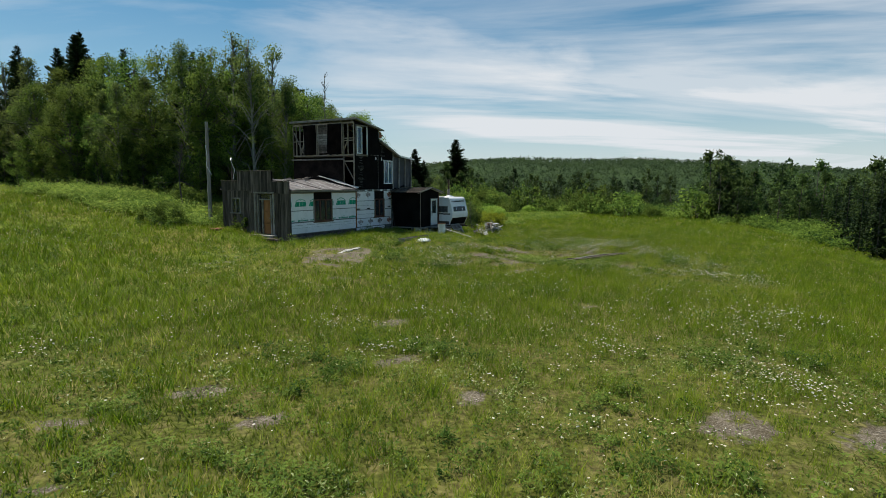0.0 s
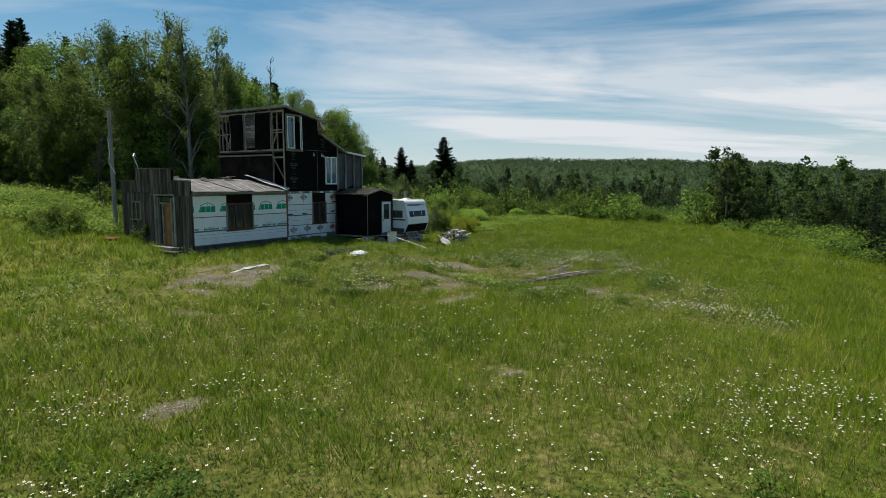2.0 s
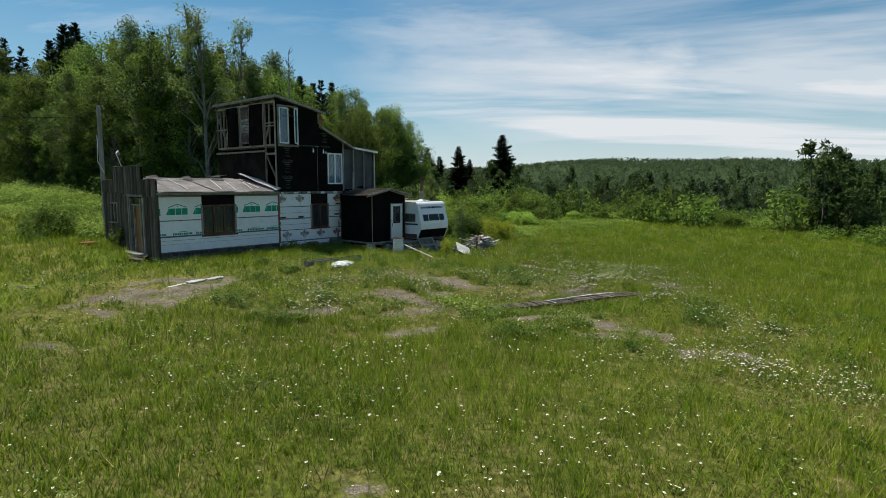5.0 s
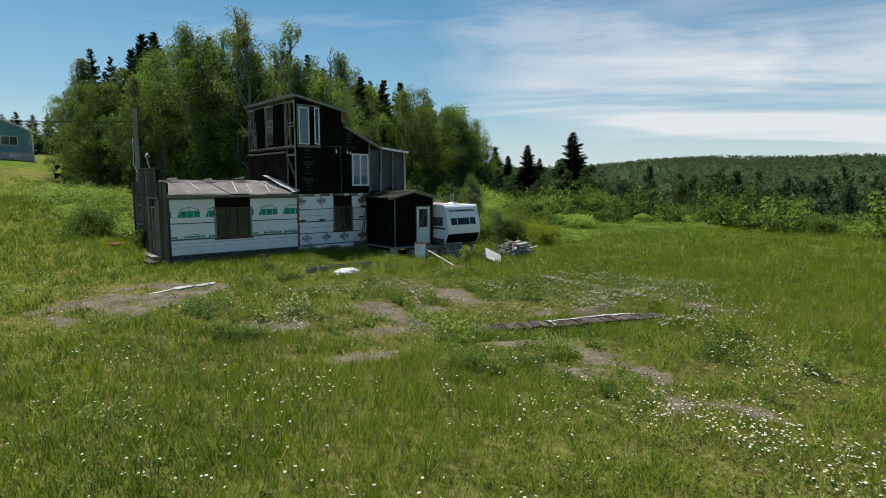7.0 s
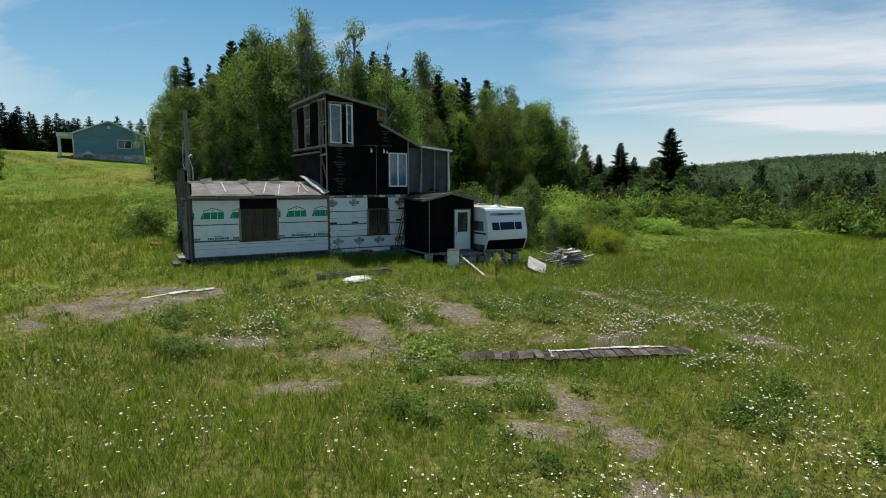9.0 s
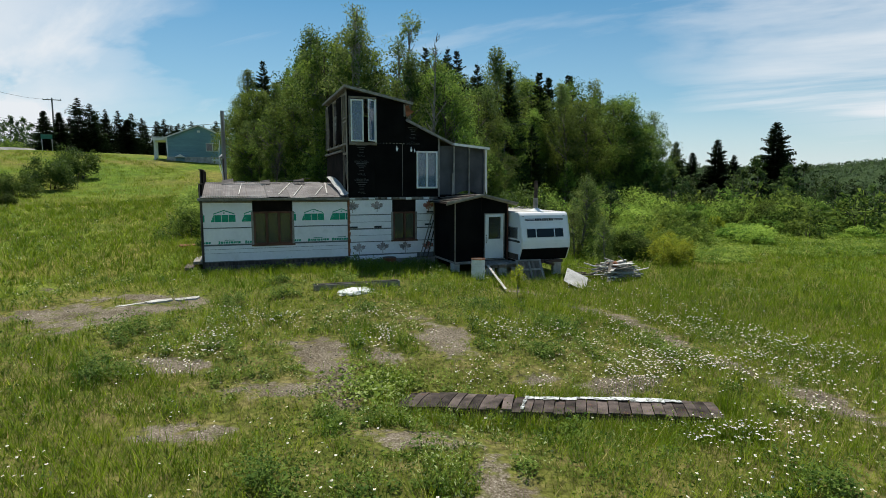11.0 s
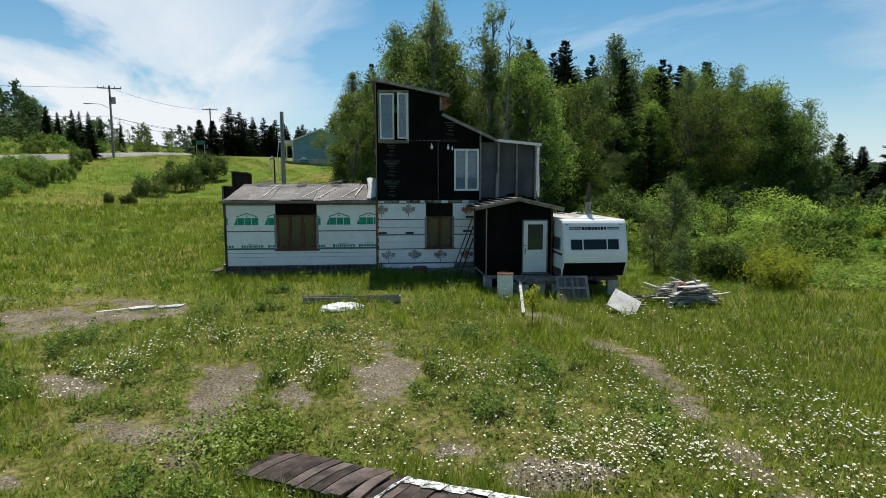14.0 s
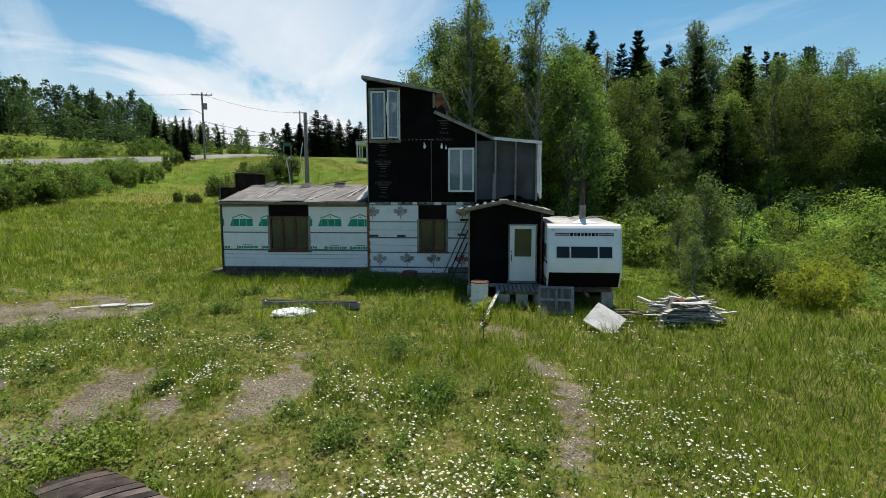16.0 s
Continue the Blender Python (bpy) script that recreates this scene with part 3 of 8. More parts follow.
# gravel road along the rise
ROAD = [(-40, -32), (-50, -14), (-60, 2), (-68, 16), (-77, 30), (-85, 41), (-97, 50.5), (-116, 58), (-141, 66)]
bm = bmesh.new()
prev = None
for k in range(61):
    t = k / 60 * (len(ROAD) - 1)
    i = min(int(t), len(ROAD) - 2)
    f = t - i
    p = [Vector(ROAD[min(max(i + j, 0), len(ROAD) - 1)]) for j in (-1, 0, 1, 2)]
    c = 0.5 * (2 * p[1] + (p[2] - p[0]) * f + (2 * p[0] - 5 * p[1] + 4 * p[2] - p[3]) * f * f + (3 * p[1] - p[0] - 3 * p[2] + p[3]) * f ** 3)
    d = (p[2] - p[1]).normalized()
    nrm = Vector((-d.y, d.x))
    z = gz(c.x, c.y) + 0.25
    row = [bm.verts.new((c.x + nrm.x * w, c.y + nrm.y * w, z - dz)) for w, dz in ((-4.4, 1.2), (-2.8, 0.05), (0, 0), (2.8, 0.05), (4.4, 1.2))]
    if prev:
        for a in range(4):
            bm.faces.new((prev[a], prev[a + 1], row[a + 1], row[a]))
    prev = row
tagged(part("road", bm, M_ROAD), "pale grey gravel road along the rise", "road", kind="structure")

# ---- the half-built house; its own axes: u along the front, v to the back ----
house = thing("house", HOUSE, "half-built abandoned house with black sheathing and foam boards", "house")
rnd = random.Random(4)


def casement(parent, u0, u1, z0, z1, v, material, fw, bars, glass, name="window", sub="pane", depth=0.10, label=""):
    """A framed window in a front wall; bars are the fractions of its width where uprights stand."""
    w = part(name, boxed(u0, u1, v, v + depth, z0, z0 + fw), material, parent, label)
    part("head_rail", boxed(u0, u1, v, v + depth, z1 - fw, z1), material, w)
    part("jamb", boxed(u0, u0 + fw, v, v + depth, z0 + fw, z1 - fw), material, w)
    part("jamb", boxed(u1 - fw, u1, v, v + depth, z0 + fw, z1 - fw), material, w)
    for f in bars:
        c = u0 + (u1 - u0) * f
        part("mullion", boxed(c - fw * 0.6, c + fw * 0.6, v + 0.01, v + depth, z0 + fw, z1 - fw), material, w)
    edges = [0.0, *bars, 1.0]
    for a, b in zip(edges, edges[1:]):
        p = part(sub, boxed(u0 + (u1 - u0) * a + fw * 0.8, u0 + (u1 - u0) * b - fw * 0.8, v + 0.05, v + 0.058, z0 + fw, z1 - fw), glass, w)
        p.visible_shadow = False
    return w


W1 = (-4.06, -2.48, 1.82, 3.22)
W2 = (2.05, 3.11, 1.82, 3.12)
TW = (0.16, 1.26, 6.24, 8.14)
MW = (3.2, 4.23, 4.19, 5.91)

# low wing and the storey under the tower: framing walls behind the boards
part("wall", wall_u(-6.05, 4.25, 0.0, 0.14, 0.55, 3.80, [W1, W2]), M_INSIDE, house, "bare board front wall")
part("wall", wall_u(-6.05, 6.70, 6.0, 6.14, 0.55, 3.80), M_BARN, house)
part("wall", wall_v(6.56, 6.70, 0.0, 6.0, 0.55, 3.85), M_SHEATH, house)
part("wall", wall_u(4.25, 6.56, 0.0, 0.14, 0.55, 3.85), M_SHEATH, house)
part("wall", wall_v(-0.07, 0.07, 0.14, 6.0, 0.55, 3.80), M_INSIDE, house, "inner partition wall")
part("floor", boxed(-6.0, 6.5, 0.14, 6.0, 0.85, 1.0), M_INSIDE, house)
front_boards = part("front_cladding", wall_u(-6.06, 4.02, -0.012, -0.002, 1.0, 3.70, [W1, W2, (-4.08, -2.46, 3.2, 3.72), (2.03, 3.13, 3.1, 3.72)]), M_TAPE, house, "dark foil taped joints between white foam boards")


def foam(u0, u1, z0, z1):
    part("foam_board", bevelled(boxed(u0, u1, -0.042, -0.014, z0, z1), 0.005), M_FOAM, front_boards)


for a, b in ((-6.04, -4.10), (-2.44, -0.06)):
    foam(a, b, 2.575, 3.60)
    foam(a, b, 1.875, 2.535)
foam(-6.04, -0.06, 1.50, 1.835 - 0.03)
foam(-6.04, -0.06, 1.16, 1.49)
for a, b in ((0.02, 2.01), (3.15, 4.03)):
    for z0, z1 in ((3.02, 3.66), (2.39, 2.985), (1.79, 2.34)):
        foam(a, b, z0, z1)
foam(0.02, 4.03, 1.20, 1.755)
foam(0.02, 3.2, 0.96, 1.14)
# thin score lines in the lower boards
for a, b, z in ((0.02, 2.01, 2.67), (3.15, 4.03, 2.69), (0.02, 2.01, 2.06), (-6.04, -0.06, 1.655)):
    part("score_line", boxed(a, b, -0.0445, -0.0425, z, z + 0.012), M_TAPE, front_boards)
for z in (2.553, 1.853, 1.14):
    for a, b in (((-6.05, -4.1), (-2.45, -0.05)) if z > 1.5 else ((-6.05, -0.05),)):
        part("strapping", bevelled(boxed(a, b, -0.052, -0.012, z - 0.019, z + 0.019), 0.004), M_TAPE, front_boards)
for z in (3.0, 2.365, 1.772):
    for a, b in ((0.02, 2.01), (3.15, 4.03)):
        part("strapping", bevelled(boxed(a, b, -0.052, -0.012, z - 0.014, z + 0.014), 0.004), M_TAPE, front_boards)
# ragged rusty joint where wing and tower meet
bm = bmesh.new()
z = 1.15
while z < 3.62:
    h = rnd.uniform(0.05, 0.13)
    w = rnd.uniform(0.025, 0.07)
    box(bm, -0.02 - w / 2, 0.005 + w, -0.056, -0.02, z, z + h)
    z += h
part("torn_joint", bm, M_RUST, front_boards, "ragged rust-orange torn joint")


def flat_shape(pts, v, thick=0.003):
    """A flat printed shape on the front, from (u, z) corners."""
    bm = bmesh.new()
    f = bm.faces.new([bm.verts.new((u, v, z)) for u, z in pts])
    r = bmesh.ops.extrude_face_region(bm, geom=[f])
    bmesh.ops.translate(bm, vec=(0, -thick, 0), verts=[g for g in r["geom"] if isinstance(g, bmesh.types.BMVert)])
    bmesh.ops.recalc_face_normals(bm, faces=bm.faces[:])
    return bm


def green_mark(u, z, w, lo, hi):
    """The board maker's mark as plain shapes: a roof line over three solid blocks, cut off at the board's ends."""
    bm = bmesh.new()

    def quad(a0, a1, c0, c1, lean=0.0):
        a0, a1 = max(a0, lo), min(a1, hi)
        if a1 - a0 > 0.01:
            vs = [bm.verts.new((p, -0.0455, q)) for p, q in ((a0, c0), (a1, c0), (a1 + lean, c1), (a0 + lean, c1))]
            bm.faces.new(vs)

    for k in range(3):
        a = u - w * 0.38 + k * w * 0.285
        quad(a, a + w * 0.268, z - 0.16, z + 0.13)
    for k in range(6):
        quad(u - w * 0.52 + k * w * 0.022, u - w * 0.52 + (k + 1) * w * 0.022, z - 0.16, z - 0.16 + 0.30 * (k + 1) / 6)
    n = 8
    for k in range(n):
        for s in (-1, 1):
            f0, f1 = k / n, (k + 1) / n
            a0, a1 = u + s * w * 0.42 * f0, u + s * w * 0.42 * f1
            zz = z + 0.31 - 0.15 * (f0 + f1) / 2
            quad(min(a0, a1), max(a0, a1), zz - 0.01, zz + 0.028)
    quad(u - 0.03, u + 0.03, z + 0.19, z + 0.235)
    part("printed_mark", bm, M_GREEN, front_boards, "faded green printed blocks under a roof line")


def green_line(u, z, w, lo, hi):
    bm = bmesh.new()
    rr = random.Random(int(u * 100))
    a = u - w / 2
    while a < u + w / 2:
        b = a + rr.uniform(0.05, 0.10)
        a0, a1 = max(a, lo), min(b, hi)
        if a1 - a0 > 0.01:
            t = 0.09 if a > u - w / 2 + 0.01 else 0.12
            bm.faces.new([bm.verts.new((p, -0.0455, q)) for p, q in ((a0, z - t / 2), (a1, z - t / 2), (a1 + 0.012, z + t / 2), (a0 + 0.012, z + t / 2))])
        a = b + 0.022
    if u - w * 0.2 > lo and u + w * 0.25 < hi:
        bm.faces.new([bm.verts.new((p, -0.0455, q)) for p, q in ((u - w * 0.2, z + 0.085), (u + w * 0.25, z + 0.085), (u + w * 0.25, z + 0.11), (u - w * 0.2, z + 0.11))])
    part("printed_bar", bm, M_GREEN, front_boards, "row of small green printed bars")


for u in (-6.42, -5.22, -4.02, -1.55, -0.33):
    lo, hi = ((-6.03, -4.11) if u < -3.5 else (-2.43, -0.07))
    green_mark(u, 2.97, 0.98, lo, hi)
for u in (-2.72,):
    green_mark(u, 2.97, 0.92, -2.43, -0.07)
for u in (-6.28, -5.05, -4.0, -2.55, -1.4, -0.35):
    lo, hi = ((-6.03, -4.11) if u < -3.5 else (-2.43, -0.07))
    green_line(u, 1.945, 0.85, lo, hi)


def leaf_print(u, z, s, lo, hi, material):
    """A maple-leaf shape printed on the foam boards."""
    prof = [(0, 1.0), (0.14, 0.62), (0.36, 0.74), (0.30, 0.34), (0.62, 0.52), (0.70, 0.40), (0.98, 0.40), (0.80, 0.16), (0.92, 0.02), (0.36, -0.26), (0.42, -0.44), (0.05, -0.38), (0.05, -0.85)]
    pts = [(p * s * 0.5, q * s * 0.5) for p, q in prof]
    pts += [(-p, q) for p, q in reversed(pts[1:])]
    pts = [(min(max(u + p, lo), hi), z + q) for p, q in pts]
    part("printed_leaf", flat_shape(pts[::-1], -0.043), material, front_boards, "printed maple leaf shape")


for k, (u, z) in enumerate(((0.18, 3.36), (1.30, 3.38), (3.78, 3.36), (0.45, 1.47), (1.55, 1.49), (2.62, 1.47), (3.75, 1.47))):
    leaf_print(u, z, 0.62, 0.03, 4.02, M_RED if k in (2, 6) else M_GREYPRINT)
    leaf_print(u + 0.08, z - 0.09, 0.30, 0.03, 4.02, M_FOAM)
for u, z in ((0.22, 2.40), (1.33, 2.40), (3.75, 2.46), (3.85, 3.05)):
    part("printed_bar", boxed(max(u - 0.17, 0.03), u + 0.17, -0.055, -0.053, z, z + 0.085), M_DARKPRINT, front_boards)

# windows of the low storey with the dark boards above them
for (a, b, c, d), bars in ((W1, (0.34, 0.66)), (W2, (0.52,))):
    part("infill_board", bevelled(boxed(a - 0.02, b + 0.02, -0.02, 0.06, d, 3.66), 0.006), M_FELT, house, "dark board over the window")
    casement(house, a, b, c, d, -0.075, M_BROWN, 0.075, bars, M_GLASS, depth=0.13, label="brown wooden window")
    part("window_trim", boxed(a - 0.09, a, -0.06, -0.005, c - 0.05, d), M_GREYWOOD, house)
    part("window_trim", boxed(b, b + 0.09, -0.06, -0.005, c - 0.05, d), M_GREYWOOD, house)
    part("window_trim", boxed(a - 0.1, b + 0.12, -0.09, -0.005, c - 0.07, c - 0.002), M_BROWN, house)
# panels added behind the glass; their olive stands for reflected meadow
for c in (-3.35, -2.80):
    part("curtain", boxed(c - 0.2, c + 0.2, 0.30, 0.32, 1.9, 3.1), M_DIM, house, "added olive panel behind the glass, coloured as reflected meadow")
for c in (2.32, 2.85):
    part("curtain", boxed(c - 0.2, c + 0.2, 0.30, 0.32, 1.9, 3.05), M_DIM, house, "added olive panel behind the glass, coloured as reflected meadow")

# skirting boards and fascia
for k in range(3):
    part("skirt_board", bevelled(boxed(-6.08, -0.02 - 0.01 * k, -0.03 - 0.012 * (k % 2), 0.0, 0.62 + 0.175 * k, 0.79 + 0.175 * k), 0.008), M_BARN, house)
part("skirt_board", bevelled(boxed(0.0, 4.1, -0.05, 0.0, 0.62, 0.80), 0.008), M_GREYWOOD, house)
part("skirt_board", bevelled(boxed(0.0, 4.1, -0.03, 0.0, 0.80, 0.955), 0.008), M_GREYWOOD, house)
part("fascia", bevelled(boxed(-6.2, -0.02, -0.30, -0.26, 3.70, 3.80), 0.006), M_GREYWOOD, house)
part("frieze_board", bevelled(boxed(-6.02, -4.1, -0.06, -0.002, 3.605, 3.66), 0.006), M_STUD, house, "raw timber edge above the foam")
part("frieze_board", bevelled(boxed(-2.44, -0.06, -0.06, -0.002, 3.605, 3.66), 0.006), M_STUD, house, "raw timber edge above the foam")
part("corner_board", bevelled(boxed(-6.12, -6.03, -0.07, 0.04, 0.85, 3.72), 0.008), M_BARN, house)
part("soffit", boxed(-6.1, -0.03, -0.27, -0.005, 3.70, 3.715), M_BARN, house)

# wing roof: corrugated sheets on both slopes
roof = part("roof", boxed(-6.05, -0.02, 3.02, 3.12, 4.33, 4.38), M_GREYWOOD, house, "low corrugated roof")
EAVE, RIDGE = (-0.34, 3.79), (3.07, 4.44)


def corrugated(u0, u1, a, b, lift=0.0, pitch=0.095, amp=0.016, warp=0.0):
    n = max(6, int((u1 - u0) / pitch * 4))
    bm = bmesh.new()
    rows = []
    for j in range(5):
        f = j / 4
        v, z = a[0] + (b[0] - a[0]) * f, a[1] + (b[1] - a[1]) * f
        rows.append([bm.verts.new((u0 + (u1 - u0) * i / n, v, z + lift + amp * math.sin(2 * math.pi * (u0 + (u1 - u0) * i / n) / pitch) + warp * math.sin(f * 3 + u0 * 5) * 0.5)) for i in range(n + 1)])
    for r0, r1 in zip(rows, rows[1:]):
        for i in range(n):
            f = bm.faces.new((r0[i], r0[i + 1], r1[i + 1], r1[i]))
            f.smooth = True
    return bm


u = -6.10
k = 0
while u < -0.2:
    w = 0.87
    part("roof_sheet", corrugated(u, min(u + w + 0.07, -0.03), EAVE, RIDGE, 0.02 + 0.018 * (k % 2), warp=0.03), M_ROOF, roof)
    part("roof_sheet", corrugated(u, min(u + w + 0.07, -0.03), (6.4, 3.79), (3.07, 4.44), 0.02 + 0.018 * (k % 2)), M_ROOF, roof)
    u += w
    k += 1
slope = (RIDGE[1] - EAVE[1]) / (RIDGE[0] - EAVE[0])


def on_roof(u, v, h=0.05):
    return (u, v, EAVE[1] + (v - EAVE[0]) * slope + h)


for a, b in (((-5.95, -0.28), (-2.6, -0.24)), ((-2.4, -0.2), (-1.75, 2.2)), ((-1.45, 0.0), (-0.85, 1.9)), ((-5.2, 2.3), (-3.4, 2.35)), ((-5.5, 2.9), (-4.0, 2.95)), ((-3.0, 0.1), (-2.3, 2.6))):
    part("batten", beamed(on_roof(*a, 0.065), on_roof(*b, 0.065), 0.04, 0.015), M_PALEPLANK, roof, "pale strip lying on the roof")
for a, b, w in (((-6.0, 2.75), (-4.3, 2.95), 0.07), ((-3.9, 2.9), (-2.7, 2.8), 0.09), ((-5.8, -0.3), (-4.2, -0.31), 0.06), ((-1.9, -0.28), (-0.7, -0.3), 0.05), ((-4.6, 0.2), (-4.45, 2.4), 0.035), ((-0.9, 0.3), (-0.62, 2.7), 0.05)):
    part("batten", beamed(on_roof(*a, 0.075), on_roof(*b, 0.085), w, 0.012), M_PALEPLANK, roof, "pale strip lying on the roof")
for u, w, h in ((-5.3, 0.5, 0.10), (-3.6, 0.42, 0.07), (-2.1, 0.5, 0.12)):
    bm = bmesh.new()
    prow = None
    for j in range(6):
        f = j / 5
        row = [bm.verts.new((u + w * g, 2.98 - 0.55 * f, on_roof(0, 2.98 - 0.55 * f, 0.07)[2] + h * (1 - f) ** 2 * (0.5 + g))) for g in (0, 0.5, 1)]
        if prow:
            for i in range(2):
                bm.faces.new((prow[i], prow[i + 1], row[i + 1], row[i]))
        prow = row
    bmesh.ops.solidify(bm, geom=bm.faces[:], thickness=0.005)
    part("lifted_sheet", bm, M_ROOF, roof, "corner of roof sheet lifted by the wind")
part("loose_plank", beamed((-2.6, 2.95, 4.52), (-1.3, 2.75, 4.66), 0.10, 0.02), M_STUD, roof, "pale loose plank at the ridge")
# the white sheet that has come loose beside the tower
bm = bmesh.new()
rows = []
for j in range(9):
    f = j / 8
    row = []
    for i in range(7):
        g = i / 6
        vv = 3.05 - 3.42 * f
        uu = -0.50 + 0.12 * math.sin(2.2 * f) + 0.42 * g
        row.append(bm.verts.new((min(uu, -0.05), vv, on_roof(0, vv)[2] + 0.05 + 0.20 * (1 - f) * (1 - 0.5 * g) + 0.10 * g + 0.025 * math.sin(9 * f + 4 * g))))
    rows.append(row)
for r0, r1 in zip(rows, rows[1:]):
    for i in range(6):
        f = bm.faces.new((r0[i], r0[i + 1], r1[i + 1], r1[i]))
        f.smooth = True
bmesh.ops.solidify(bm, geom=bm.faces[:], thickness=0.006)
part("loose_sheet", bm, M_WHITEMETAL, roof, "curled white metal sheet come loose")

# false front of vertical planks on the gable end
DOOR_V, WIN_V = (1.34, 3.0, 1.10, 3.62), (4.42, 5.22, 2.34, 3.25)
gable = part("gable_wall", wall_v(-6.09, -6.05, 0.05, 6.14, 0.75, 4.30, [DOOR_V, WIN_V]), M_BARN, house, "false front of weathered grey planks")


def plank_v(v0, v1, z0, z1, u0=-6.125, u1=-6.092):
    part("plank", bevelled(boxed(u0 + rnd.uniform(-0.008, 0.004), u1, v0 + 0.004, v1 - 0.004, z0 + rnd.uniform(-0.02, 0.02), z1 + rnd.uniform(-0.02, 0.02)), 0.004), M_BARN, gable)


v = 0.0
while v < 6.15:
    w = rnd.uniform(0.13, 0.20)
    e = min(v + w, 6.16)
    m = (v + e) / 2
    top = 4.97 if 1.45 < m < 4.62 else 4.36
    plank_v(v, e, 3.62 if m < 3.3 else 3.78, top, -6.15, -6.094)
    spans = [(0.92, 3.74)]
    for a, b, c, d in (DOOR_V, WIN_V):
        if a < m < b:
            spans = [q for s in spans for q in ((s[0], c), (d, s[1])) if q[1] - q[0] > 0.05]
    for c, d in spans:
        plank_v(v, e, c, d)
    v = e
for a, b, z in ((0.0, 1.45, 4.37), (1.42, 4.64, 4.985), (4.62, 6.18, 4.37)):
    part("cap_board", bevelled(boxed(-6.20, -6.03, a, b, z, z + 0.03), 0.006), M_BARN, gable)
part("parapet_back", boxed(-6.09, -6.02, 1.47, 4.61, 4.2, 4.95), M_FELT, gable)
part("parapet_back", boxed(-6.09, -6.02, 0.03, 1.46, 3.85, 4.35), M_FELT, gable)
# door set in the false front
entry = part("door_frame", bmesh.new(), M_GREYWOOD, house, "peeling pale door surround")
for a, b, z0, z1, pr in ((1.26, 1.40, 1.08, 3.58, 0.05), (1.46, 1.56, 1.08, 3.5, 0.09), (2.92, 3.06, 1.08, 3.62, 0.05), (2.62, 2.74, 1.08, 3.52, 0.09), (2.26, 2.34, 1.08, 3.2, 0.07)):
    part("jamb", bevelled(boxed(-6.12 - pr, -6.04, a, b, z0, z1), 0.006), M_GREYWOOD, entry)
part("lintel", bevelled(boxed(-6.19, -6.04, 1.24, 3.08, 3.60, 3.70), 0.008), M_GREYWOOD, entry)
part("transom_bar", bevelled(boxed(-6.17, -6.05, 1.57, 2.61, 3.20, 3.27), 0.006), M_GREYWOOD, entry)
part("pane", boxed(-6.09, -6.08, 1.57, 2.61, 3.28, 3.56), M_GLASS, entry)
part("sidelight_board", boxed(-6.10, -6.06, 2.35, 2.61, 1.1, 3.2), M_BARN, entry)
slab = part("door", bevelled(boxed(-6.11, -6.065, 1.57, 2.25, 1.10, 3.19), 0.006), M_DOORWOOD, house, "closed orange-brown wooden door")
for a, b in ((1.2, 1.75), (1.85, 2.45), (2.55, 3.05)):
    part("door_panel", bevelled(boxed(-6.122, -6.108, 1.68, 2.14, a, b), 0.008), M_DOORWOOD, slab)
part("knob", tube(bmesh.new(), [(-6.11, 1.64, 2.1), (-6.17, 1.64, 2.1)], [0.02, 0.028]), M_STEEL, slab)
part("side_board", bevelled(boxed(-6.135, -6.125, 2.75, 2.91, 1.0, 3.6), 0.003), M_BARN, entry)
part("threshold", bevelled(boxed(-6.55, -6.10, 1.1, 3.3, 0.92, 1.05), 0.01), M_GREYWOOD, house)
part("threshold", bevelled(boxed(-6.85, -6.50, 0.4, 4.2, 0.78, 0.90), 0.01), M_DECK, house)
# small window of the false front
gw = part("window", bmesh.new(), M_GREYWOOD, house, "small window in a pale frame")
a, b, c, d = WIN_V
for q in ((a - 0.05, a + 0.04, c, d), (b - 0.04, b + 0.05, c, d), (a - 0.05, b + 0.05, d - 0.03, d + 0.05), ((a + b) / 2 - 0.025, (a + b) / 2 + 0.025, c, d)):
    part("window_bar", bevelled(boxed(-6.15, -6.07, *q), 0.005), M_GREYWOOD, gw)
part("pane", boxed(-6.10, -6.09, a, b, c, d), M_GLASS, gw)
part("sill", bevelled(boxed(-6.22, -6.07, a - 0.1, b + 0.1, c - 0.06, c), 0.006), M_GREYWOOD, gw)

# ---- tower ----
Z0, ZF, ZT = 3.80, 6.22, 8.50


def roofline(u):
    return 8.62 - 0.193 * u


part("floor", boxed(0.0, 6.6, 0.1, 5.9, 3.80, 3.88), M_INSIDE, house)
part("floor", boxed(0.1, 2.6, 0.1, 5.8, 6.08, 6.18), M_INSIDE, house)
tower = part("tower_wall", wall_u(0.02, 4.29, 0.02, 0.12, 3.80, 6.22, [MW]), M_SHEATH, house, "black tar-paper sheathed wall")
bm = bmesh.new()
for a, b in ((0.02, 0.16), (0.16, 1.26), (1.26, 2.72)):
    z0 = 8.14 if a == 0.16 else 6.22
    vs = [bm.verts.new((uu, vv, zz)) for vv in (0.02, 0.12) for uu, zz in ((a, z0), (b, z0), (b, roofline(b) - 0.10), (a, roofline(a) - 0.10))]
    for q in ((0, 1, 2, 3), (7, 6, 5, 4), (0, 4, 5, 1), (1, 5, 6, 2), (2, 6, 7, 3), (3, 7, 4, 0)):
        bm.faces.new([vs[i] for i in q])
part("upper_wall", bm, M_SHEATH, house, "black sheathed upper wall")
bm = bmesh.new()
vs = [bm.verts.new((uu, vv, zz)) for vv in (0.02, 0.12) for uu, zz in ((2.72, 6.22), (4.29, 6.22), (4.29, 6.50), (2.72, 7.24))]
